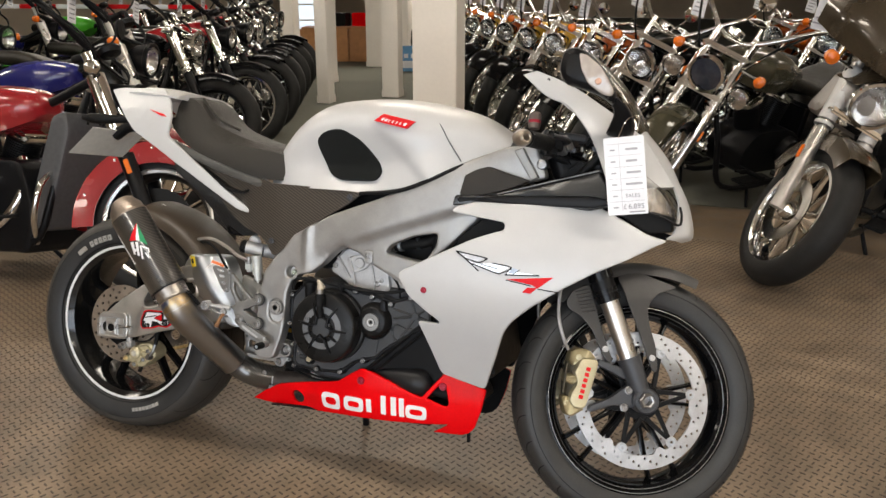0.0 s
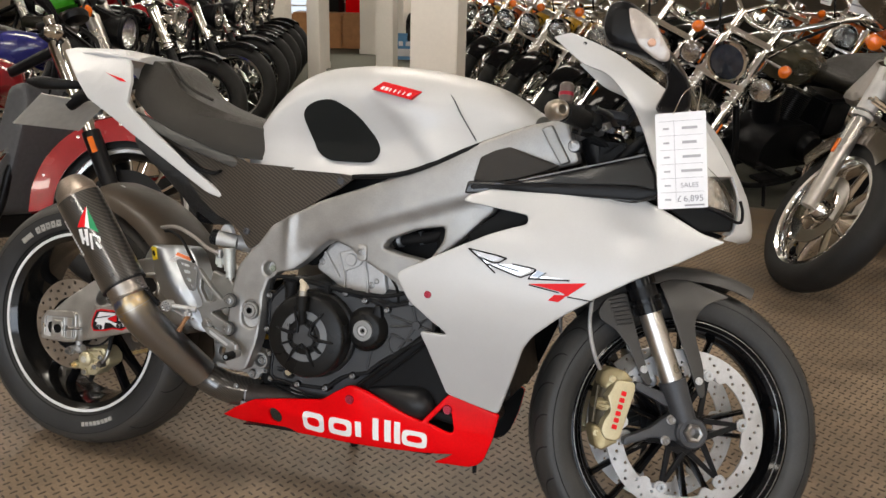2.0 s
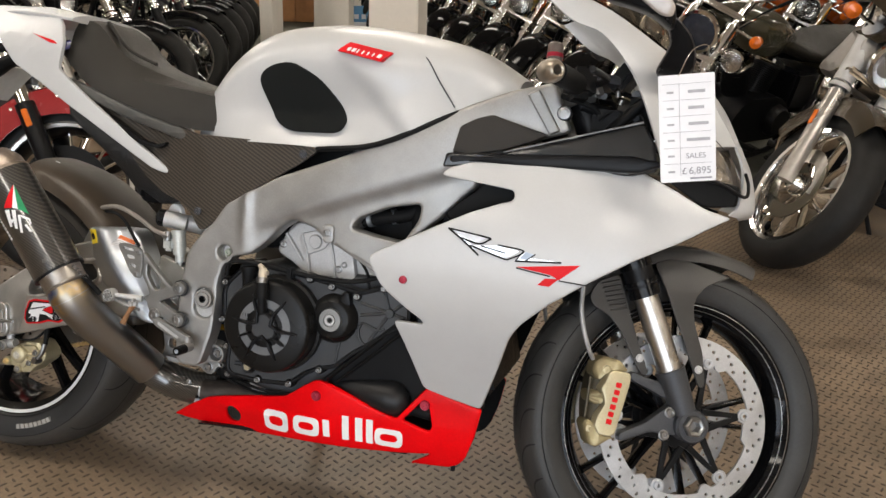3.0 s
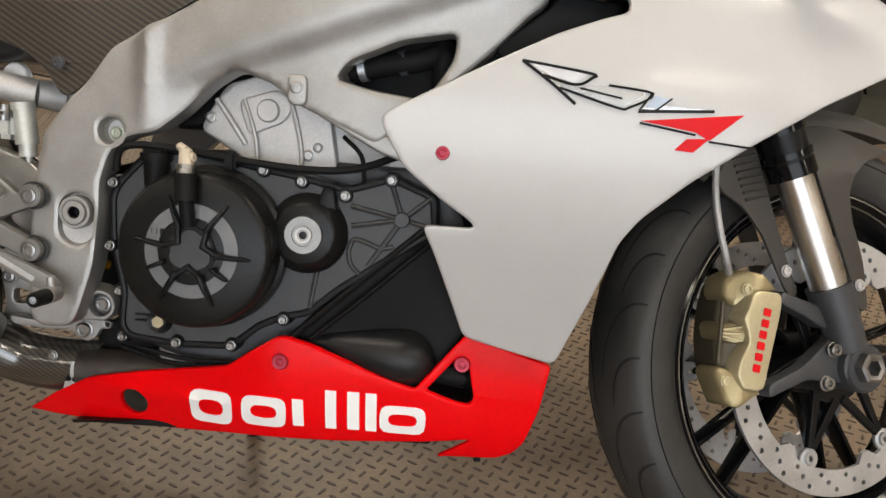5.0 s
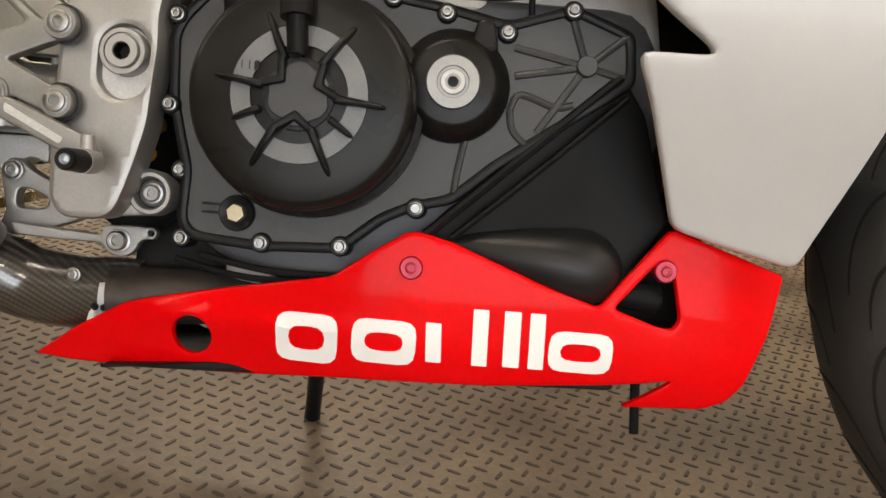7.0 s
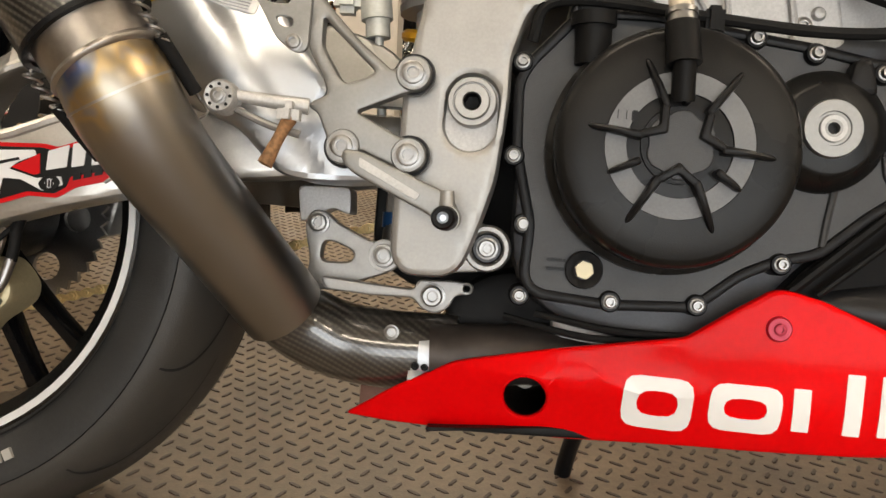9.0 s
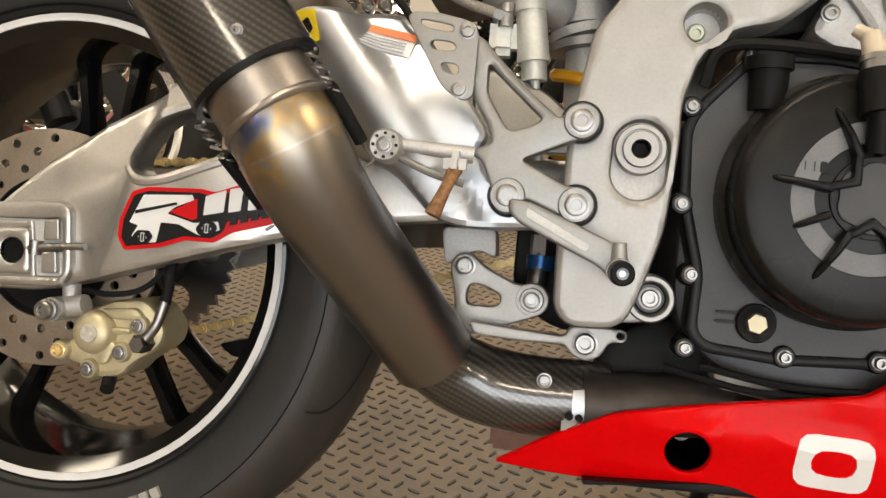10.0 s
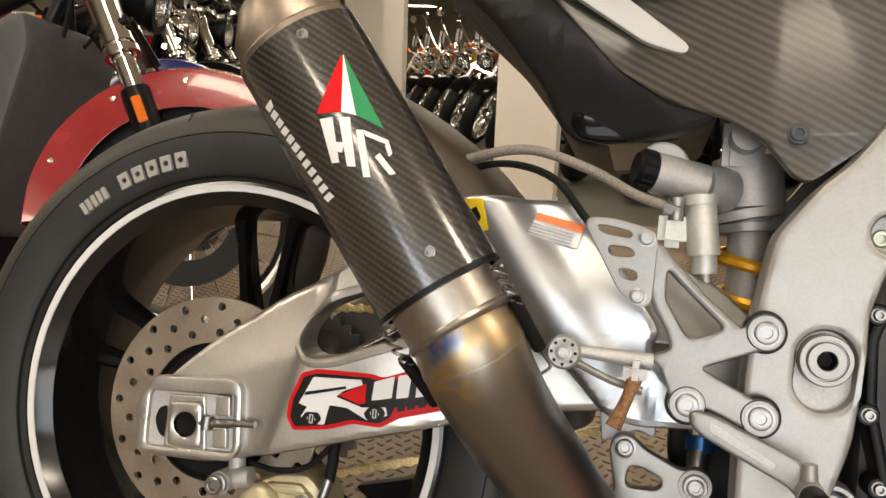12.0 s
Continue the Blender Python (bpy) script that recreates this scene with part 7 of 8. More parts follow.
for s in (-1, 1):
    caliper = caliper_parts(s)
    if s < 0:
        for i in range(6):
            z = 0.2935 + i * 0.0128
            xx = 1.2610 + 0.19 * (z - 0.2935)
            sp("lettering_bar", plate([(xx - 0.0050, z), (xx - 0.0035, z + 0.0088), (xx + 0.0065, z + 0.0070), (xx + 0.005, z - 0.002)], -0.1082, 0.001, edge=0.0002, r=0.002), DECAL_R, caliper)
        bolts([(1.2520, -0.0985, 0.3860), (1.2340, -0.0905, 0.2800)], 0.0058, 0.004, GOLD, caliper, m=SM)
        sp("pad_pin", rod((1.224, -0.088, 0.300), (1.228, -0.088, 0.370), 0.0026), CALK, caliper)
    sp("brake_line", tube([(1.225, s * 0.10, 0.402), (1.212, s * 0.11, 0.42), (1.196, s * 0.115, 0.46), (1.190, s * 0.115, 0.51), (1.20, s * 0.11, 0.60)], 0.004, 8), mat("braided_line", (0.4, 0.4, 0.4), 0.35, 0.6, 0.2, 800, 0.3), caliper)
guard = [[(AX + r * math.cos(a), y, AZ + r * math.sin(a)) for a in np.linspace(radians(68), radians(135), 12)] for r, y in ((0.295, -0.070), (0.318, -0.062), (0.326, -0.03), (0.328, 0.0), (0.326, 0.03), (0.318, 0.062), (0.295, 0.070))]
mud = sp("front_mudguard", sheet(guard, 2, 3, 0.003), MUDM, label="matt carbon front mudguard")
for s in (-1, 1):
    y0 = -0.088 if s < 0 else 0.084
    sp("guard_stay", plate([(1.333, 0.583), (1.361, 0.594), (1.394, 0.596), (1.480, 0.573), (1.432, 0.553), (1.415, 0.534), (1.409, 0.515), (1.414, 0.482), (1.433, 0.433), (1.440, 0.397), (1.443, 0.372), (1.432, 0.368), (1.417, 0.401), (1.397, 0.447), (1.367, 0.51)], lambda x, z: y0 - s * 0.35 * max(0, z - 0.55), 0.004, edge=0.0015, r=0.008, cell=0.03), MUDM, mud)
    sp("guard_stay", plate([(1.213, 0.513), (1.227, 0.540), (1.265, 0.556), (1.310, 0.440), (1.335, 0.386), (1.327, 0.378), (1.315, 0.390), (1.280, 0.451), (1.252, 0.481), (1.220, 0.496)], y0, 0.004, edge=0.0015, r=0.008), MUDM, mud)
    if s < 0:
        for i in range(7):
            sp("louvre", rod((1.232 + i * 0.0035, y0 - 0.001, 0.535 - i * 0.0075), (1.265 + i * 0.0030, y0 - 0.001, 0.545 - i * 0.0080), 0.0018, seg=6), MUDM, mud)
bolts([(1.4275, -0.089, 0.401), (1.315, -0.089, 0.411)], 0.006, 0.004, CAST, mud, m=SM)
sp("blue_valve_tag", block((1.29, 0.03, 0.14), (0.012, 0.006, 0.02), 0.002), mat("blue_plastic", (0.02, 0.18, 0.5), 0.4), frim)
# yoke and bars
top = Vector((1.16, 0, 0.88))
sp("top_yoke", plate([(1.115, 0.882), (1.115, 0.900), (1.22, 0.898), (1.22, 0.88)], -0.135, 0.27, edge=0.006), FOOT)
sp("lower_yoke", plate([(1.14, 0.71), (1.14, 0.74), (1.27, 0.735), (1.27, 0.705)], -0.14, 0.28, edge=0.006), BLACK)
for s in (-1, 1):
    clip = sp("clip_on", joined(turned([(0.028, -0.02), (0.036, -0.018), (0.036, 0.018), (0.028, 0.02)], Vector((AX - 0.012, s * 0.108, AZ + 0.02)) + U * 0.60, U, 28), rod((1.165, s * 0.12, 0.855), (1.115, s * 0.22, 0.847), 0.014, seg=18)), ALU, label="clip-on handlebar")
    sp("grip", rod((1.110, s * 0.225, 0.845), (1.040, s * 0.350, 0.820), 0.0170, seg=20), RUBBER, clip, "black rubber grip")
    sp("bar_end", turned([(0.0, 0.010), (0.0062, 0.010), (0.007, -0.013), (0.0095, -0.0145), (0.0125, -0.013), (0.0165, -0.006), (0.018, 0.004), (0.0165, 0.018), (0.0, 0.018)], (1.032, s * 0.363, 0.817), (-0.28, -s * 0.95, 0.1), 22), mat("champagne_anodised", (0.36, 0.31, 0.25), 0.35, 0.8), clip, "champagne bar end")
    sp("switch_housing", block((1.122, s * 0.205, 0.850), (0.048, 0.05, 0.052), 0.012), PLASTIC, clip)
    sp("lever", tube([(1.150, s * 0.19, 0.858), (1.145, s * 0.27, 0.845), (1.090, s * 0.365, 0.828)], [0.007, 0.006, 0.005], 10), BLACK, clip)
fluid = sp("brake_reservoir", turned([(0.0, -0.02), (0.012, -0.02), (0.0135, -0.015), (0.0135, 0.014), (0.010, 0.018), (0.0, 0.018)], (1.088, -0.155, 0.912), (0, 0, 1), 20), mat("smoked_plastic", (0.10, 0.08, 0.07), 0.3), label="brake fluid reservoir with red clip")
sp("red_clip", turned([(0.0132, -0.008), (0.0142, -0.008), (0.0142, -0.001), (0.0132, -0.001)], (1.088, -0.155, 0.912), (0, 0, 1), 20, closed=True), CRIMSON, fluid)
for i in range(9):
    rr = random.Random(i)
    a = Vector((1.17 + rr.uniform(-0.02, 0.05), rr.uniform(-0.16, 0.0), 0.88 + rr.uniform(-0.03, 0.02)))
    b = Vector((1.25 + rr.uniform(-0.03, 0.05), rr.uniform(-0.10, 0.05), 0.78 + rr.uniform(-0.04, 0.08)))
    part("control_cable", tube([a, a.lerp(b, 0.5) + Vector((0.03, 0, 0.02)), b], 0.0045, 8), RUBBER, bike)
CLUTTER = random.Random(21)
for i in range(14):
    q = Vector((1.21 + CLUTTER.uniform(0, 0.10), -0.135 + CLUTTER.uniform(0, 0.05), 0.80 + CLUTTER.uniform(0, 0.09)))
    if i % 3 == 0:
        part("cable_end", rod(q, q + Vector((CLUTTER.uniform(-0.01, 0.02), 0, CLUTTER.uniform(-0.014, 0.012))), 0.004, seg=10), STEEL, bike)
    elif i % 3 == 1:
        part("plug", block(q, (0.018, 0.012, 0.011), 0.002, Matrix.Rotation(CLUTTER.uniform(-0.6, 0.6), 4, "Y")), FOOT, bike)
    else:
        part("wire", tube([q, q + Vector((0.03, 0.005, 0.02)), q + Vector((0.05, 0.0, -0.02))], 0.0018, 6), PLASTIC, bike)
part("dash", block((1.27, 0, 0.93), (0.03, 0.16, 0.09), 0.01, Matrix.Rotation(radians(35), 4, "Y")), PLASTIC, bike)
part("cockpit_bracket", joined(rod((1.20, -0.10, 0.86), (1.34, -0.08, 0.82), 0.012), rod((1.24, -0.13, 0.80), (1.33, -0.12, 0.90), 0.010), block((1.25, -0.10, 0.83), (0.06, 0.05, 0.05), 0.01), block((1.31, -0.06, 0.85), (0.06, 0.10, 0.10), 0.02)), PLASTIC, bike)
# stand and drain pipe
part("side_stand", joined(tube([(0.66, 0.10, 0.17), (0.645, 0.19, 0.07), (0.635, 0.235, -0.045)], [0.011, 0.010, 0.012], 12), block((0.63, 0.24, -0.055), (0.07, 0.035, 0.008), 0.003, Matrix.Rotation(radians(14), 4, "X"))), BLACK, bike, "black side stand")
part("drain_tube", tube([(1.0, 0.02, 0.20), (1.005, 0.03, 0.15), (1.008, 0.03, 0.11)], 0.005, 8), RUBBER, bike)
part("sump_stub", joined(tube([(0.70, -0.02, 0.18), (0.698, -0.02, 0.158)], 0.007, 10), block((0.685, -0.02, 0.163), (0.035, 0.025, 0.022), 0.005)), RUBBER, bike)
part("stand_block", block((0.44, 0.10, 0.155), (0.06, 0.04, 0.05), 0.004), BROWNBOX, bike)


# ---- the showroom ----
def slab(name, x0, x1, y0, y1, z0, z1, material, bev=0.004):
    ob = part(name, block(((x0 + x1) / 2, (y0 + y1) / 2, (z0 + z1) / 2), (x1 - x0, y1 - y0, z1 - z0), bev), material)
    return tagged(ob, kind="structure")


XL, XR, YN, YF = -16.0, 6.0, -4.2, 32.0
slab("floor", XL, XR, YN, YF, -0.12, -0.004, CARPET)
matting = slab("floor_matting", -5.2, 3.2, -2.2, 4.9, -0.004, 0.0, FLOORM, 0.001)
slab("wall_far", XL, XR, YF, YF + 0.2, 0, CEIL, WALLM)
slab("wall_left", XL - 0.2, XL, YN, YF, 0, CEIL, WALLM)
slab("wall_right", XR, XR + 0.2, YN, YF, 0, CEIL, WALLM)
# the wall behind with its wide shop window
slab("wall_near_left", XL, -2.5, YN - 0.2, YN, 0, CEIL, WALLM)
slab("wall_near_right", 3.7, XR, YN - 0.2, YN, 0, CEIL, WALLM)
slab("wall_near_sill", -2.5, 3.7, YN - 0.2, YN, 0, 0.12, WALLM)
slab("wall_near_head", -2.5, 3.7, YN - 0.2, YN, 2.55, CEIL, WALLM)
shopwin = tagged(new("window_1"), "wide shop window in a white frame", "window", kind="structure")
for i in range(5):
    x = -2.5 + i * 1.55
    part("mullion", block((x, YN - 0.1, 1.335), (0.06, 0.08, 2.43), 0.004), PILLARM, shopwin)
for z in (0.15, 2.52):
    part("window_rail", block((0.6, YN - 0.1, z), (6.2, 0.08, 0.06), 0.004), PILLARM, shopwin)
for i in range(4):
    pane = part("pane", block((-1.725 + i * 1.55, YN - 0.1, 1.335), (1.49, 0.008, 2.34), 0.001), CLEAR, shopwin)
    pane.visible_shadow = False
win2 = tagged(new("window_2"), "bright far window with white slats", "window", kind="structure")
win2.matrix_world = pose(-7.65, 14.0, 0, 0, 0, 28)
part("window_frame", plate([(-0.29, 0.0), (-0.29, 2.2), (0.29, 2.2), (0.29, 0.0)], -0.04, 0.08, [[(-0.24, 0.38), (-0.24, 2.1), (0.24, 2.1), (0.24, 0.38)]], edge=0.004, r=0.004), PILLARM, win2)
part("pane", block((0, 0.02, 1.24), (0.48, 0.006, 1.72), 0.001), glow("daylit_pane", (0.78, 0.9, 1.0), 1.0), win2)
for i in range(5):
    part("glazing_bar", block((0, -0.005, 0.58 + i * 0.28), (0.48, 0.03, 0.03), 0.003), PILLARM, win2)
slab("ceiling", XL, XR, YN, YF, CEIL, CEIL + 0.15, CEILM)
GLOWM = glow("lit_diffuser", (1.0, 0.9, 0.74), 5.0)


def ceiling_light(x, y, sx, sy):
    o = thing("ceiling_light", pose(x, y, CEIL - 0.05), "white ceiling light panel, lit", "ceiling light", "ceiling lights")
    part("housing", plate([(-sx / 2 - 0.03, -0.0), (-sx / 2 - 0.03, 0.05), (sx / 2 + 0.03, 0.05), (sx / 2 + 0.03, 0.0)], -sy / 2 - 0.03, sy + 0.06, edge=0.004), PILLARM, o)
    part("diffuser", block((0, 0, -0.002), (sx, sy, 0.006), 0.001), GLOWM, o)


for lx, ly in LIGHT_ROWS:
    ceiling_light(lx, ly, 1.2, 0.35)
for lx, ly in ((-7.5, 3), (-7.5, 9), (-4, 12), (0, 12), (-8, 16), (-9.5, 21), (-6, 21), (-12, 20), (-9.2, 27), (-6, 27), (-8.2, 23.5)):
    ceiling_light(lx, ly, 1.6, 0.6)
# pillars
for x0, x1, y0, y1 in ((-4.26, -4.12, 8.0, 8.15), (-3.80, -3.60, 8.7, 8.85), (-1.93, -1.64, 4.9, 5.08), (-5.45, -4.75, 11.9, 12.4), (-5.15, -4.95, 9.7, 9.9), (-6.4, -6.2, 11.0, 11.2)):
    p = slab("pillar", x0, x1, y0, y1, 0, CEIL, PILLARM, 0.006)
    tagged(p, "cream painted square pillar", "pillar")
    part("skirting", block(((x0 + x1) / 2, (y0 + y1) / 2, 0.04), (x1 - x0 + 0.012, y1 - y0 + 0.012, 0.08), 0.003), PILLARM, p)
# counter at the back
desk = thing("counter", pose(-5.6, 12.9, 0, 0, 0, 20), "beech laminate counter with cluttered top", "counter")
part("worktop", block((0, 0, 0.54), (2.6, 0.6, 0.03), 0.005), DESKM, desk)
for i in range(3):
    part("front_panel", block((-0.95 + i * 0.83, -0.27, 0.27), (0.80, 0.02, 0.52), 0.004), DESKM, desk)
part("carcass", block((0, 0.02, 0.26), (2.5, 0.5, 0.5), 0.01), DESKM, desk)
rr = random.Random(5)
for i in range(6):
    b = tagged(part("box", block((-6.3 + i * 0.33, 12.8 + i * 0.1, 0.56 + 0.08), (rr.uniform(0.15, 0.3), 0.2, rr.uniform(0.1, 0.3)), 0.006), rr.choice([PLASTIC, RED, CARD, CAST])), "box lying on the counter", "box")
sign = thing("floor_sign", pose(-4.55, 11.2, 0, 0, 0, 20), "blue and white sign standing on the floor", "sign")
part("board", block((0, 0, 0.2), (0.5, 0.02, 0.36), 0.004), mat("blue_board", (0.12, 0.3, 0.55), 0.5), sign)
part("strip", block((0, -0.012, 0.12), (0.5, 0.006, 0.1), 0.001), CARD, sign)
for i in range(4):
    part("print_bar", block((-0.16 + i * 0.1, -0.013, 0.24), (0.06, 0.006, 0.06), 0.001), CARD, sign)


# ---- the other motorcycles ----
OLDTYRE = mat("dark_street_tyre", (0.016, 0.0155, 0.015), 0.55, 0, 0.12, 200, 0.2, stain=0.25, spec=0.2)
LIPM = mat("polished_rim_lip", (0.72, 0.71, 0.69), 0.28, 0.8, 0.03)

SILVERF2 = mat("silver_nacelle", (0.34, 0.32, 0.30), 0.42, 0.7, 0.05)


def ring_guard(cx, cz, r, half, a0, a1, drop=0.05):
    arcs = [[(cx + rr * math.cos(a), y, cz + rr * math.sin(a)) for a in np.linspace(radians(a0), radians(a1), 11)] for rr, y in ((r - drop, -half), (r - 0.012, -half * 0.93), (r, -half * 0.5), (r + 0.004, 0), (r, half * 0.5), (r - 0.012, half * 0.93), (r - drop, half))]
    return sheet(arcs, 2, 2, 0.004)


def street_bike(name, m, label, paint, bars=CHROME, forkm=CHROME, rake=30, wb=1.58, R=0.325, spots=False, nacelle=False, lamp_r=0.09, group="", tall=0.0, engine=CAST, pipes=CHROME, rimm=CHROME, guard_arc=(40, 165), steer=12, card_too=True, amber=True, lens=None, screen_too=False, guardm=None, upper=None, extras=False, sec=0.085, gap=0.02, skirt=0.05, spokem=None, leg_up=0.34, tank_at=(0, 0, 0), gwide=0.075, lip=False, wires=10, wire_w=0.0045):
    o = thing(name, m, label, "motorcycle", group)
    ra = radians(rake)
    u = Vector((-math.sin(ra), 0, math.cos(ra)))
    pv = Vector((wb + 0.12, 0, 0))
    sm = Matrix.Translation(pv) @ Matrix.Rotation(radians(steer), 4, u) @ Matrix.Translation(-pv)

    def st(nm, geo, material, parent=None, lab=""):
        return part(nm, moved(geo, sm), material, parent or o, lab)

    for fw in (0, 1):
        c = Matrix.Translation((wb * fw, 0, R))
        put = st if fw else part
        wd = 0.12 if fw else 0.15
        put("front_tyre" if fw else "rear_tyre", moved(turned([tuple(q) for q in crom([(R - sec - 0.01, -wd * 0.42), (R - sec * 0.8, -wd * 0.5), (R - 0.03, -wd * 0.47), (R - 0.006, -wd * 0.25), (R, 0), (R - 0.006, wd * 0.25), (R - 0.03, wd * 0.47), (R - sec * 0.8, wd * 0.5), (R - sec - 0.01, wd * 0.42)], 2)], seg=48), c), OLDTYRE, o)
        rim = put("front_rim" if fw else "rear_rim", moved(turned([(R - sec, -wd * 0.46), (R - sec - 0.015, -wd * 0.44), (R - sec - 0.03, -wd * 0.2), (R - sec - 0.03, wd * 0.2), (R - sec - 0.015, wd * 0.44), (R - sec, wd * 0.46)], seg=40, closed=True), c), rimm, o)
        for i in range(wires):
            put("spoke", moved(spoke_geo(0.04, R - sec - 0.02, 2 * math.pi * i / wires, -0.03 * lip * (-1) ** i, 0.0, wire_w), c), spokem or rimm, rim)
        if lip:
            for q in (-1, 1):
                put("rim_lip", moved(turned([(R - sec + 0.006, q * wd * 0.47), (R - sec - 0.002, q * (wd * 0.47 + 0.003)), (R - sec - 0.012, q * wd * 0.46), (R - sec - 0.012, q * wd * 0.43), (R - sec + 0.006, q * wd * 0.44)], seg=48, closed=True), c), LIPM, rim)
        put("hub", moved(joined(turned([(0.012, -0.09), (0.03, -0.088), (0.05, -0.05), (0.05, 0.05), (0.03, 0.088), (0.012, 0.09)], seg=20), turned([(0.09, -0.062), (0.145, -0.062), (0.145, -0.056), (0.09, -0.056)], seg=30, closed=True)), c), rimm, rim)
    gx = R + gap
    fender = st("front_fender", moved(ring_guard(0, 0, gx, gwide, *guard_arc, skirt), Matrix.Translation((wb, 0, R))), guardm or paint)
    part("rear_fender", moved(ring_guard(0, 0, gx + 0.01, 0.095, 20, 170, 0.09), Matrix.Translation((0, 0, R))), guardm or paint, o)
    for s in (-1, 1):
        b = Vector((wb - 0.02, s * 0.105, R + 0.02))
        leg = st("fork_leg", rod(b - u * 0.04, b + u * leg_up, 0.030, 0.032, 18), forkm)
        st("fork_tube", rod(b + u * leg_up, b + u * (0.72 + tall), 0.024, seg=16), upper or forkm, leg)
        st("fork_cover", joined(rod(b + u * 0.38, b + u * 0.62, 0.036, 0.038, 18), turned([(0.03, -0.008), (0.04, -0.008), (0.04, 0.008), (0.03, 0.008)], b + u * 0.36, u, 18)), (upper or forkm) if not nacelle else CAST, leg)
        if amber:
            st("reflector", block(b + u * 0.215 + Vector((0, s * 0.033, 0)), (0.02, 0.006, 0.06), 0.002, Matrix.Rotation(-ra, 4, "Y")), ORANGE, leg)
        st("indicator", joined(turned([(0.0, -0.03), (0.022, -0.028), (0.03, -0.01), (0.028, 0.015), (0.0, 0.03)], b + u * 0.62 + Vector((0.05, s * 0.14, 0)), (1, 0, 0), 16)), ORANGE if amber and not extras else CHROME)
        st("indicator_stalk", rod(b + u * 0.62 + Vector((0.02, 0, 0)), b + u * 0.62 + Vector((0.04, s * 0.13, 0)), 0.008), bars)
    yk = Vector((wb - 0.02, 0, R + 0.02))
    st("yoke", joined(block(yk + u * 0.66, (0.10, 0.28, 0.03), 0.01, Matrix.Rotation(-ra, 4, "Y")), block(yk + u * 0.42, (0.10, 0.27, 0.03), 0.01, Matrix.Rotation(-ra, 4, "Y"))), bars)
    hl = yk + u * 0.56 + Vector((0.10, 0, 0))
    shell = st("headlight", turned([(0.0, -0.13), (0.04, -0.12), (lamp_r * 0.8, -0.07), (lamp_r, 0.0), (lamp_r + 0.008, 0.012), (lamp_r + 0.006, 0.028), (lamp_r - 0.008, 0.03)], hl, (1, 0, -0.1), 32), bars, lab="round chrome headlight")
    st("lens", turned([(lamp_r - 0.006, 0.024), (lamp_r * 0.7, 0.034), (0.001, 0.042), (0.001, 0.039), (lamp_r * 0.7, 0.031), (lamp_r - 0.008, 0.021)], hl, (1, 0, -0.1), 28, closed=True), lens or CLEAR, shell, "clear round lens")
    st("reflector", turned([(lamp_r - 0.008, 0.02), (lamp_r * 0.7, -0.02), (0.02, -0.05), (0.0, -0.05)], hl, (1, 0, -0.1), 28), REFLECT if lens is None else GLOSSBLACK, shell)
    if nacelle:
        st("nacelle", sheet([[hl + Vector((-0.02 - 0.10 * t, s * (lamp_r + 0.015 + 0.04 * t), 0.02 - 0.02 * t)) for t in (0, 0.5, 1)] for s in (-1,)] + [[hl + Vector((-0.01 - 0.12 * t, 0, lamp_r + 0.02 + 0.03 * t)) for t in (0, 0.5, 1)]] + [[hl + Vector((-0.02 - 0.10 * t, lamp_r + 0.015 + 0.04 * t, 0.02 - 0.02 * t)) for t in (0, 0.5, 1)]], 3, 4, 0.006), paint)
        st("nacelle_skirt", plate([(hl.x - 0.20, hl.z - 0.20), (hl.x - 0.20, hl.z + 0.02), (hl.x - 0.05, hl.z + 0.02), (hl.x - 0.02, hl.z - 0.08), (hl.x - 0.08, hl.z - 0.17)], -0.14, 0.28, edge=0.04, r=0.03), SILVERF2)
    if spots:
        for s in (-1, 1):
            q = hl + Vector((-0.03, s * 0.20, -0.06))
            sl = st("spot_lamp", turned([(0.0, -0.08), (0.03, -0.07), (0.055, 0.0), (0.06, 0.01), (0.056, 0.024)], q, (1, 0, -0.1), 24), CHROME, lab="small chrome spot lamp")
            st("lens", turned([(0.052, 0.018), (0.03, 0.026), (0.0, 0.03)], q, (1, 0, -0.1), 20), REFLECT, sl)
    # bars, mirrors, card
    bc = yk + u * (0.70 + tall * 0.3)
    st("handlebar", tube([bc + Vector((-0.30, -0.42, 0.13 + tall)), bc + Vector((-0.16, -0.36, 0.16 + tall)), bc + Vector((-0.02, -0.12, 0.05)), bc + Vector((0, 0, 0.02)), bc + Vector((-0.02, 0.12, 0.05)), bc + Vector((-0.16, 0.36, 0.16 + tall)), bc + Vector((-0.30, 0.42, 0.13 + tall))], 0.0135, 12), bars)
    for s in (-1, 1):
        st("grip", rod(bc + Vector((-0.20, s * 0.385, 0.155 + tall)), bc + Vector((-0.32, s * 0.43, 0.125 + tall)), 0.019), RUBBER)
        st("lever", tube([bc + Vector((-0.17, s * 0.37, 0.165 + tall)), bc + Vector((-0.19, s * 0.42, 0.15 + tall)), bc + Vector((-0.28, s * 0.46, 0.135 + tall))], 0.007, 8), bars)
        mr = st("mirror", turned([(0.0, -0.02), (0.035, -0.016), (0.05, 0.0), (0.045, 0.008), (0.0, 0.01)], bc + Vector((-0.13, s * 0.44, 0.30 + tall)), (1, 0, 0.1), 20), bars)
        st("stalk", tube([bc + Vector((-0.16, s * 0.36, 0.16 + tall)), bc + Vector((-0.14, s * 0.40, 0.22 + tall)), bc + Vector((-0.14, s * 0.44, 0.29 + tall))], 0.006, 8), bars, mr)
    st("dial", turned([(0.0, -0.03), (0.045, -0.02), (0.05, 0.0), (0.044, 0.012), (0.0, 0.012)], bc + Vector((0.03, 0, 0.07)), (-0.5, 0, 0.9), 24), bars)
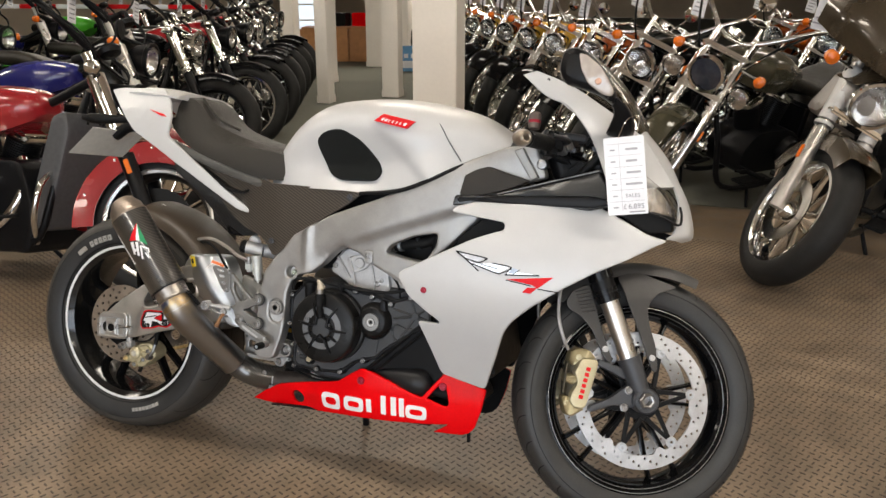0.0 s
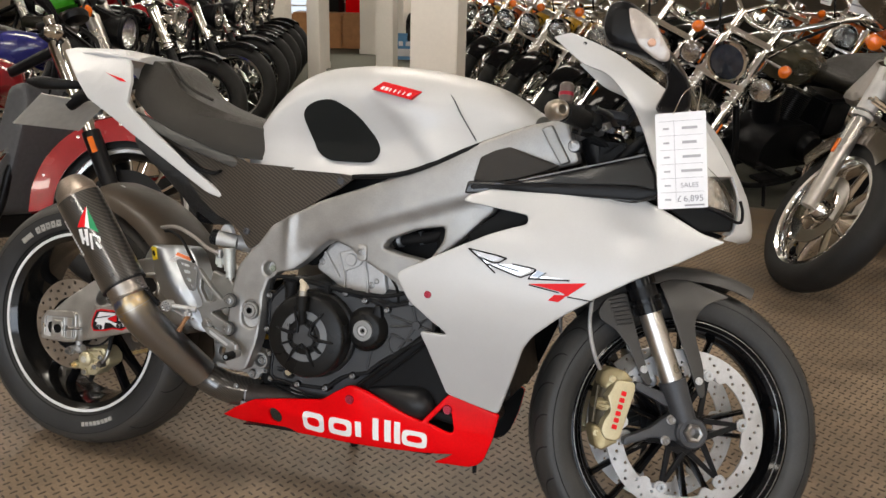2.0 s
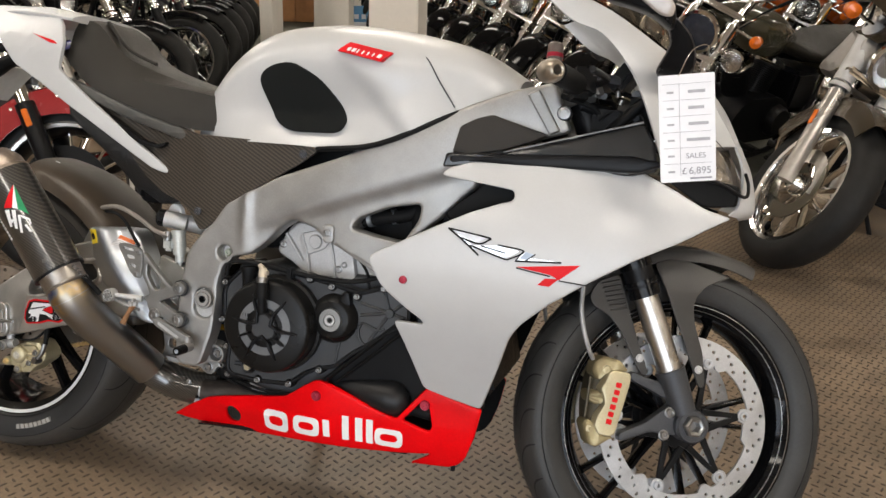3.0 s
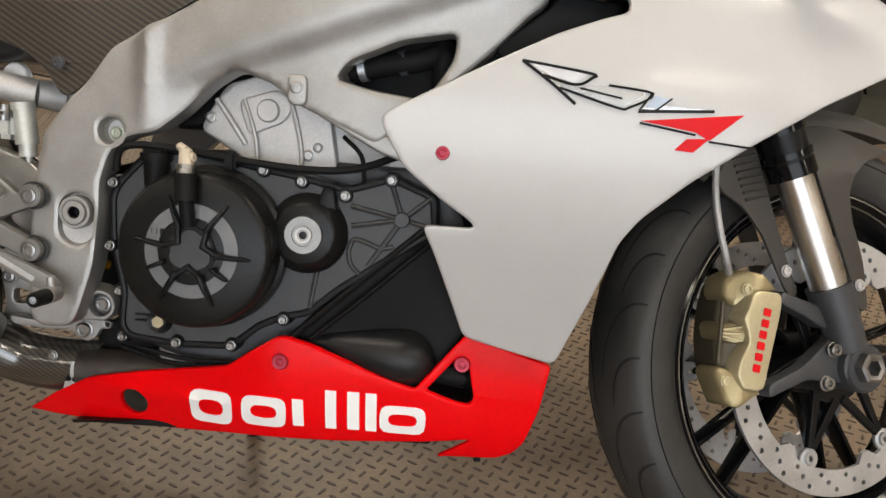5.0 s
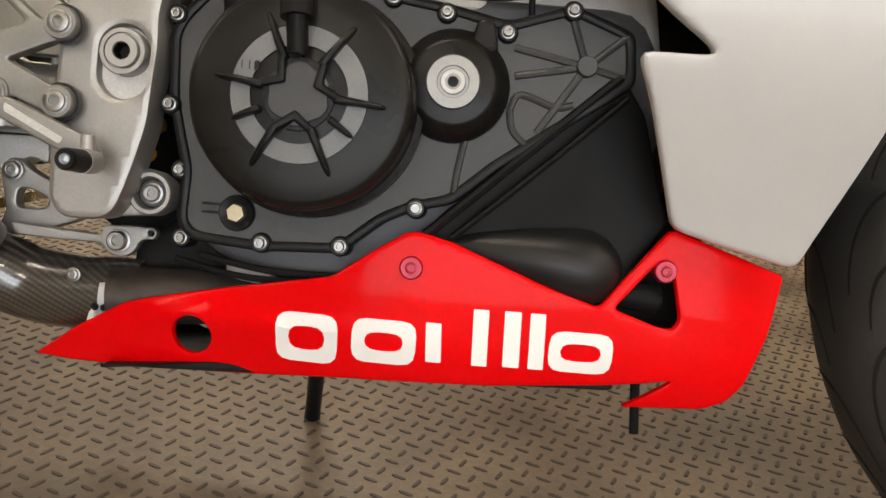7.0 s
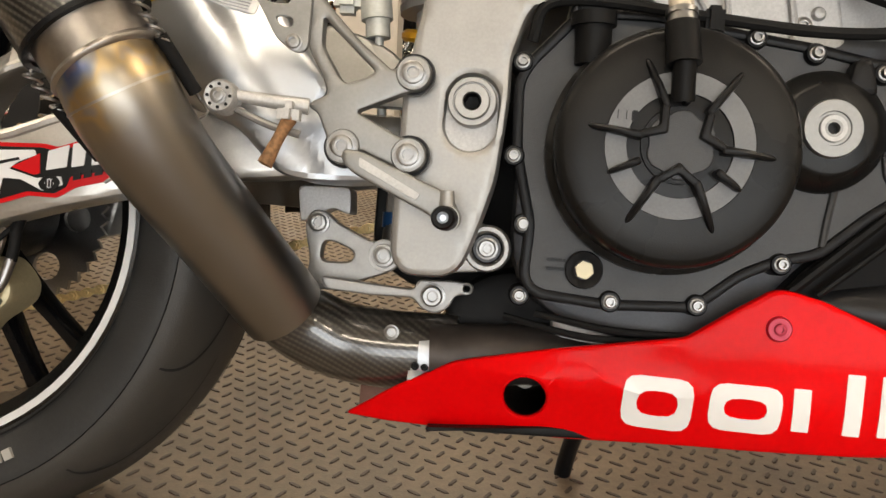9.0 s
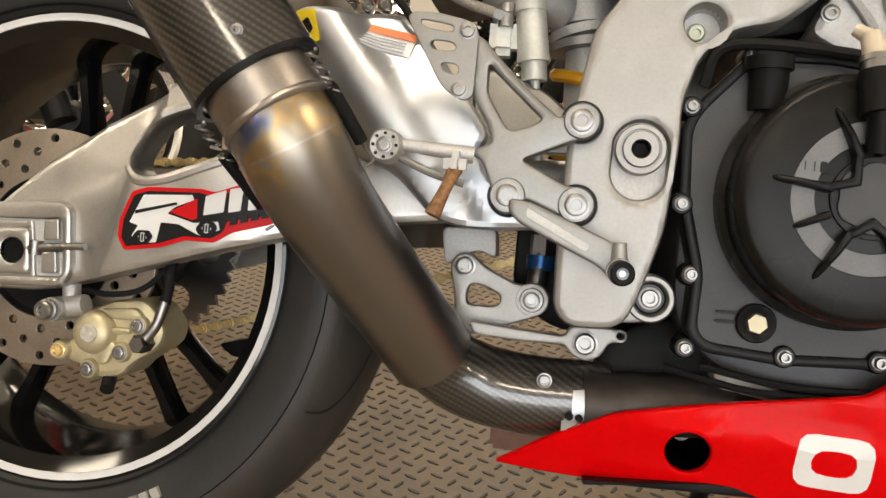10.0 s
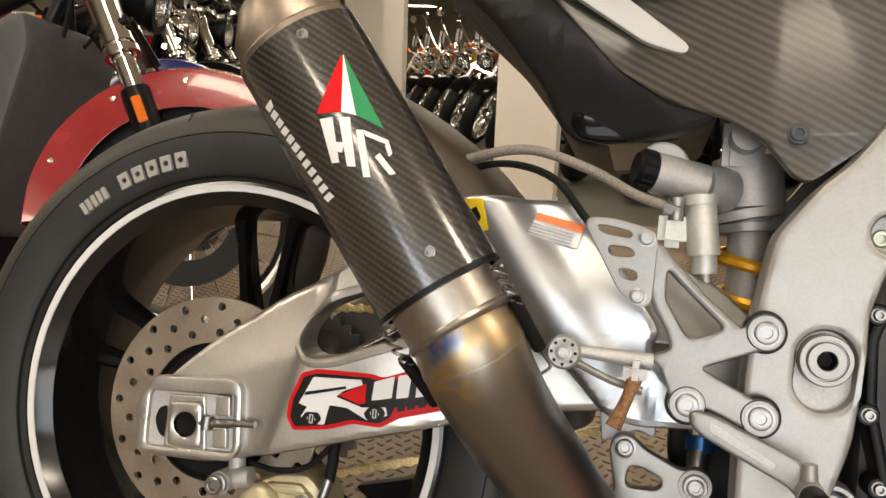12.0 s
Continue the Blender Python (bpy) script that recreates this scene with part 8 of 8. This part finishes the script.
    for i in range(4):
        q = random.Random(i + 3)
        a, b2 = bc + Vector((-0.16, (-1) ** i * 0.34, 0.15 + tall)), hl + Vector((-0.15, (-1) ** i * 0.06, -0.05 - 0.03 * i))
        st("cable", tube([a, a.lerp(b2, 0.5) + Vector((0.12, 0, 0.02 + 0.02 * i)), b2], 0.005, 7), CHROME if i < 1 and bars is CHROME else RUBBER)
    if screen_too:
        st("bar_fairing", loft_half([(hl.x - 0.22, [(0.34, hl.z + 0.12), (0.36, hl.z + 0.24), (0.30, hl.z + 0.36), (0.16, hl.z + 0.40), (0, hl.z + 0.41)]), (hl.x - 0.08, [(0.26, hl.z + 0.11), (0.29, hl.z + 0.22), (0.24, hl.z + 0.32), (0.12, hl.z + 0.36), (0, hl.z + 0.37)]), (hl.x + 0.05, [(0.12, hl.z + 0.11), (0.15, hl.z + 0.17), (0.13, hl.z + 0.24), (0.07, hl.z + 0.27), (0, hl.z + 0.28)])]), paint, lab="glossy handlebar fairing")
    # tank, seat, engine, pipes
    part("fuel_tank", moved(loft_half([(0.62, [(0.08, 0.72), (0.10, 0.76), (0.09, 0.80), (0.05, 0.82), (0, 0.825)]), (0.80, [(0.12, 0.70), (0.155, 0.78), (0.14, 0.86), (0.07, 0.90), (0, 0.905)]), (1.0, [(0.13, 0.72), (0.165, 0.80), (0.145, 0.89), (0.08, 0.925), (0, 0.93)]), (1.15, [(0.08, 0.78), (0.11, 0.83), (0.10, 0.88), (0.05, 0.91), (0, 0.915)]), (1.20, [(0.03, 0.82), (0.04, 0.84), (0.035, 0.86), (0.02, 0.87), (0, 0.875)])], 3, 3), Matrix.Translation(tank_at)), paint, o)
    part("seat", loft_half([(-0.12, [(0.08, 0.70), (0.10, 0.73), (0.09, 0.77), (0.05, 0.79), (0, 0.79)]), (0.15, [(0.10, 0.68), (0.14, 0.71), (0.13, 0.76), (0.07, 0.78), (0, 0.78)]), (0.40, [(0.12, 0.64), (0.16, 0.67), (0.15, 0.70), (0.08, 0.71), (0, 0.71)]), (0.66, [(0.07, 0.70), (0.09, 0.73), (0.08, 0.76), (0.05, 0.78), (0, 0.78)])], 3, 3), SEATM, o)
    eng = part("engine", joined(plate([(0.52, 0.22), (0.50, 0.40), (0.62, 0.47), (0.90, 0.47), (1.0, 0.36), (0.98, 0.22)], -0.14, 0.28, edge=0.03, r=0.05), turned([(0.0, -0.19), (0.07, -0.19), (0.085, -0.17), (0.09, -0.13)], (0.86, 0, 0.34), seg=24), turned([(0.0, 0.19), (0.07, 0.19), (0.085, 0.17), (0.09, 0.13)], (0.62, 0, 0.34), seg=24)), engine, o)
    for tilt, x0 in ((-22, 0.70), (22, 0.84)):
        mt = Matrix.Translation((x0, 0, 0.44)) @ Matrix.Rotation(radians(tilt), 4, "Y")
        part("cylinder", moved(turned([(0.0, 0.0)] + [q for i in range(16) for q in ((0.058, 0.01 + i * 0.0105), (0.074, 0.011 + i * 0.0105), (0.074, 0.016 + i * 0.0105), (0.058, 0.018 + i * 0.0105))] + [(0.0, 0.19)], (0, 0, 0), (0, 0, 1), 20), mt), engine, eng)
        part("rocker_cover", moved(block((0, 0, 0.20), (0.13, 0.14, 0.05), 0.015), mt), CHROME if pipes is CHROME else engine, eng)
    for qx, qz, qr, qy in ((0.60, 0.33, 0.060, -0.186), (0.90, 0.42, 0.040, -0.172), (0.72, 0.30, 0.030, -0.180), (1.02, 0.30, 0.034, -0.150)):
        cov = part("engine_cover", turned([(0.0, qy - 0.012), (qr * 0.55, qy - 0.011), (qr * 0.62, qy - 0.006), (qr * 0.86, qy - 0.005), (qr, qy + 0.004), (qr, qy + 0.05)], (qx, 0, qz), seg=26), pipes, eng)
        for i in range(5):
            part("cover_bolt", turned([(0.0, qy - 0.009), (0.0045, qy - 0.009), (0.005, qy - 0.004)], (qx + qr * 0.74 * math.cos(i * 1.257), 0, qz + qr * 0.74 * math.sin(i * 1.257)), seg=6), STEEL, cov)
    for i in range(4):
        part("engine_line", tube([(0.52 + 0.09 * i, -0.155, 0.24), (0.50 + 0.10 * i, -0.185, 0.36 + 0.02 * i), (0.60 + 0.07 * i, -0.150, 0.50 + 0.02 * i), (0.66 + 0.06 * i, -0.11, 0.63)], 0.0055, 7), STEEL if i % 2 else RUBBER, eng)
    part("air_cleaner", turned([(0.0, -0.24), (0.065, -0.235), (0.08, -0.21), (0.08, -0.17)], (0.80, 0, 0.56), seg=28), pipes, eng)
    ex = part("exhaust", joined(tube([(0.98, -0.08, 0.52), (1.06, -0.13, 0.42), (0.98, -0.17, 0.26), (0.80, -0.19, 0.20), (0.30, -0.20, 0.19)], 0.023, 14), rod((0.35, -0.20, 0.195), (-0.32, -0.20, 0.22), 0.042, 0.046, 20)), pipes, o)
    part("frame_tube", joined(tube([(1.26, 0, 0.82), (1.22, 0.12, 0.45), (1.10, 0.14, 0.17), (0.6, 0.14, 0.15), (0.35, 0.13, 0.30), (0.2, 0.12, 0.6)], 0.017, 10), tube([(1.26, 0, 0.82), (1.22, -0.12, 0.45), (1.10, -0.14, 0.17), (0.6, -0.14, 0.15), (0.35, -0.13, 0.30), (0.2, -0.12, 0.6)], 0.017, 10), tube([(1.30, 0, 0.88), (0.9, 0, 0.72), (0.3, 0, 0.62)], 0.02, 10)), BLACK, o)
    part("swing_tube", joined(rod((0, 0.10, R), (0.45, 0.12, 0.34), 0.02), rod((0, -0.10, R), (0.45, -0.12, 0.34), 0.02), rod((0.02, 0.13, R), (0.22, 0.13, 0.66), 0.026), rod((0.02, -0.13, R), (0.22, -0.13, 0.66), 0.026)), forkm, o)
    for s in (-1, 1):
        part("foot_peg", joined(rod((0.98, s * 0.14, 0.27), (1.0, s * 0.32, 0.28), 0.014), rod((1.0, s * 0.2, 0.28), (1.12, s * 0.22, 0.30), 0.008)), RUBBER, o)
    part("engine_guard", tube([(1.20, -0.10, 0.50), (1.22, -0.20, 0.43), (1.20, -0.21, 0.30), (1.12, -0.12, 0.18)], 0.013, 10), pipes, o)
    part("side_stand", joined(rod((0.86, 0.13, 0.16), (0.98, 0.30, -0.05), 0.010), block((1.0, 0.31, -0.055), (0.06, 0.03, 0.008), 0.003)), BLACK, o)
    if extras:
        part("radiator_cover", plate([(1.10, 0.22), (1.08, 0.30), (1.20, 0.72), (1.28, 0.74), (1.30, 0.66), (1.19, 0.24)], -0.14, 0.28, edge=0.02, r=0.03), mat("grey_cover", (0.085, 0.085, 0.09), 0.5, 0.2, 0.1), o, "dark grey radiator cover")
        part("front_engine_case", plate([(0.80, 0.13), (0.80, 0.52), (1.06, 0.52), (1.14, 0.30), (1.12, 0.13)], -0.16, 0.32, edge=0.02, r=0.04), BLACK, o)
        for q in (100, 130, 165):
            st("fender_rivet", turned([(0.0, -0.004), (0.006, -0.003), (0.007, 0.0)], (wb + (R + 0.0) * math.cos(radians(q)), -gwide * 0.97, R + (R + 0.0) * math.sin(radians(q))), seg=12), CHROME, fender)
        part("engine_badge", turned([(0.0, -0.262), (0.045, -0.26), (0.055, -0.25), (0.055, -0.23)], (0.88, 0, 0.46), seg=24), CHROME, o)
    else:
        part("primary_cover", joined(turned([(0.0, -0.175), (0.075, -0.17), (0.09, -0.15), (0.09, -0.12)], (0.62, 0, 0.33), seg=24), plate([(0.55, 0.26), (0.55, 0.40), (0.95, 0.41), (0.99, 0.34), (0.95, 0.25)], -0.165, 0.05, edge=0.015, r=0.04)), pipes, o)
        for x in (0.66, 0.70, 0.86, 0.90):
            part("pushrod_tube", rod((x, -0.12, 0.40), (x + (0.06 if x > 0.8 else -0.05), -0.10, 0.62), 0.008), pipes, o)
        part("horn", turned([(0.0, -0.05), (0.04, -0.045), (0.055, 0.0), (0.03, 0.03)], (1.14, -0.05, 0.58), (1, 0, 0), 20), pipes, o)
        part("air_cleaner_ring", turned([(0.05, -0.238), (0.066, -0.240), (0.068, -0.232), (0.05, -0.232)], (0.80, 0, 0.56), seg=28, closed=True), CHROME, o)
        part("oil_line", tube([(0.58, -0.15, 0.30), (0.52, -0.16, 0.38), (0.56, -0.15, 0.50), (0.66, -0.13, 0.60)], 0.007, 8), CHROME, o)
        part("timing_cover", turned([(0.0, -0.185), (0.05, -0.183), (0.06, -0.172), (0.062, -0.15)], (0.90, 0, 0.33), seg=24), CHROME, o)
        part("heat_shield", tube([(1.05, -0.165, 0.38), (0.97, -0.20, 0.27), (0.80, -0.222, 0.21), (0.45, -0.23, 0.20)], 0.018, 10), CHROME, o)
        for s in (-1, 1):
            part("floorboard", block((0.98, s * 0.24, 0.24), (0.26, 0.09, 0.018), 0.006), RUBBER, o)
        part("battery_box", block((0.38, 0, 0.48), (0.22, 0.24, 0.22), 0.02), BLACK, o)
    if card_too:
        pc = part("hang_tag", block(sm @ (bc + Vector((-0.12, -0.30, 0.03 + tall))), (0.004, 0.085, 0.14), 0.001, Matrix.Rotation(radians(8), 4, "Z")), CARD, o, "white price tag")
        for i in range(5):
            part("print_bar", block(sm @ (bc + Vector((-0.117, -0.30, 0.08 + tall - i * 0.024))), (0.003, 0.05, 0.006), 0.0005, Matrix.Rotation(radians(8), 4, "Z")), GREYTXT, pc)
    return o


def parked(fx, fy, heading, lean=12, wb=1.58):
    """The pose of a bike whose front wheel stands at fx, fy, heading that way (degrees from x)."""
    h = radians(heading)
    return pose(fx - wb * math.cos(h), fy - wb * math.sin(h), 0, 0, 0, heading) @ pose(0, 0, 0, -lean)


RED2 = mat("deep_red_paint", (0.30, 0.012, 0.016), 0.25, 0, 0.05, 150, coat=0.7)
BROWN2 = mat("bronze_brown_paint", (0.055, 0.041, 0.025), 0.22, 0.3, 0.1, 150, coat=0.8)
OLIVE2 = mat("olive_black_paint", (0.06, 0.055, 0.035), 0.2, 0.2, 0.1, 150, coat=0.8)
YELLOW2 = mat("yellow_paint", (0.75, 0.42, 0.03), 0.3, 0, 0.05, 150, coat=0.6)
BLUE2 = mat("blue_paint", (0.018, 0.02, 0.16), 0.25, 0, 0.05, 150, coat=0.6)
GREEN2 = mat("green_paint", (0.10, 0.55, 0.03), 0.3, 0, 0.05, 150, coat=0.6)
ORANGE2 = mat("copper_paint", (0.45, 0.10, 0.02), 0.25, 0.1, 0.05, 150, coat=0.6)
SILVERF = mat("silver_fork", (0.42, 0.40, 0.37), 0.3, 0.8, 0.05)
RIGHT, LEFT = "row of cruisers", "row of parked motorcycles"
street_bike("cruiser_motorcycle", parked(0.20, 3.70, 246, 13), "bronze-brown touring cruiser with large chrome headlight", BROWN2, forkm=SILVERF, nacelle=True, lamp_r=0.10, group=RIGHT, steer=44, guard_arc=(72, 172), screen_too=True, engine=BLACK, gap=0.045, gwide=0.085, skirt=0.09)
street_bike("cruiser_motorcycle", parked(-0.46, 4.60, 231, 13), "olive black cruiser with chrome spot lamps", OLIVE2, spots=True, lamp_r=0.095, group=RIGHT, tall=0.05, steer=22, engine=BLACK, lens=mat("dark_lens", (0.03, 0.035, 0.05), 0.06, 0, 0.2, 30, coat=0.8))
street_bike("cruiser_motorcycle", parked(-0.86, 5.10, 232, 13), "black cruiser with chrome headlight", GLOSSBLACK, lamp_r=0.09, group=RIGHT, tall=0.08, steer=22, engine=BLACK)
proto = street_bike("cruiser_motorcycle", parked(-1.26, 5.75, 234, 13), "copper and chrome cruiser", ORANGE2, lamp_r=0.085, group=RIGHT, steer=22, engine=BLACK, guardm=GLOSSBLACK)
proto2 = street_bike("cruiser_motorcycle", parked(-1.66, 6.40, 236, 13), "yellow cruiser with chrome fork", YELLOW2, lamp_r=0.085, group=RIGHT, steer=22, engine=BLACK, guardm=GLOSSBLACK)
for i in range(8):
    copy_thing(proto if i % 2 else proto2, parked(-2.05 - 0.40 * i, 7.1 + 0.75 * i, 238, 13))
for k, (fx, fy) in enumerate(((1.75, 5.0), (1.15, 5.9), (0.75, 6.6), (0.35, 7.3), (-0.05, 8.0))):
    copy_thing((proto2, proto, proto2, proto, proto)[k], parked(fx, fy, 236, 13))
red = street_bike("cruiser_motorcycle", parked(-2.17, 2.60, -3, 12, 1.66), "deep red cruiser with black fork and silver rims", RED2, bars=BLACK, forkm=BLACK, rake=29, group=LEFT, engine=BLACK, guard_arc=(52, 190), steer=24, skirt=0.10, spokem=CHROME, leg_up=0.27, lamp_r=0.06, rimm=BLACK, card_too=False, upper=CHROME, extras=True, R=0.305, sec=0.082, gap=0.04, gwide=0.10, lip=True, wires=18, wire_w=0.0022, tank_at=(-0.14, 0, -0.10), wb=1.66)
roads = [street_bike("roadster_motorcycle", parked(-2.95, 3.75, 8, 12), "blue roadster with silver fork", BLUE2, tank_at=(-0.18, 0, -0.10), bars=BLACK, forkm=SILVERF, rake=26, group=LEFT, engine=BLACK, steer=6, guard_arc=(60, 150), tall=0.04),
         street_bike("roadster_motorcycle", parked(-3.35, 4.75, 8, 12), "black roadster with spoked wheels", GLOSSBLACK, bars=CHROME, forkm=BLACK, upper=CHROME, amber=False, rake=26, group=LEFT, engine=BLACK, steer=6, guard_arc=(60, 150), rimm=BLACK),
         street_bike("roadster_motorcycle", parked(-3.6, 5.55, 8, 12), "red and black roadster", RED2, guardm=GLOSSBLACK, bars=BLACK, forkm=BLACK, upper=CHROME, amber=False, rake=26, group=LEFT, engine=BLACK, steer=6, guard_arc=(60, 150))]
for i in range(5):
    copy_thing(roads[1 if i % 2 else 2], parked(-3.85 - 0.28 * i, 6.2 + 0.62 * i, 8, 12))
green = street_bike("roadster_motorcycle", parked(-5.2, 4.9, 8, 12), "green and white sports bike", GREEN2, bars=BLACK, forkm=BLACK, rake=25, group=LEFT, engine=BLACK, steer=4, rimm=BLACK)
for i in range(4):
    copy_thing((roads[0], green, roads[2], roads[1])[i], parked(-5.6 - 0.25 * i, 5.9 + 1.0 * i, 8, 12))
copy_thing(red, parked(-6.0, 18.0, -60, 12))
# red and white barrier tape on posts behind the row
tape = thing("barrier_tape", pose(-7.2, 7.2, 0.0, 0, 0, 12), "red and white striped barrier rail", "barrier")
for i in range(8):
    part("stripe", block((i * 0.42 - 1.2, 0, 1.00), (0.42, 0.03, 0.045), 0.004), DECAL_R if i % 2 else CARD, tape)
for x in (-1.2, 0.4, 1.9):
    part("post", rod((x, 0.03, 0), (x, 0.03, 1.02), 0.02), STEEL, tape)

# tread bars of the matting, near the motorcycle
S, TURN_M = 0.0327, radians(19)
ux, uy = math.cos(TURN_M), math.sin(TURN_M)
bv, bf = [], []
L, Wd, H = 0.0095, 0.0026, 0.0016
for i in range(-110, 111):
    for j in range(-110, 111):
        for k in (0, 1):
            a, b = (i + 0.5 * k) * S, (j + 0.5 * k) * S
            x, y = -0.9 + a * ux - b * uy, 1.6 + a * uy + b * ux
            if not (-3.1 < x < 1.5 and 0.55 < y < 4.2):
                continue
            t = TURN_M + (radians(-45) if k == 0 else radians(45))
            c, s = math.cos(t), math.sin(t)
            n0 = len(bv)
            for z, sc in ((0.0002, 1.0), (H, 0.72)):
                for px, py in ((-L, 0), (-L * 0.6, -Wd), (L * 0.6, -Wd), (L, 0), (L * 0.6, Wd), (-L * 0.6, Wd)):
                    px, py = px * (1 if sc == 1 else 0.9), py * sc
                    bv.append((x + px * c - py * s, y + px * s + py * c, z))
            bf += [tuple(n0 + 6 + q for q in range(6))] + [(n0 + q, n0 + (q + 1) % 6, n0 + 6 + (q + 1) % 6, n0 + 6 + q) for q in range(6)]
me = bpy.data.meshes.new("tread_bars")
me.from_pydata(bv, [], bf)
me.materials.append(BARM)
bars_ob = new("tread_bars", me)
bars_ob.parent = matting
tagged(bars_ob, "raised rubber tread bars of the matting", "", "", "stuff")
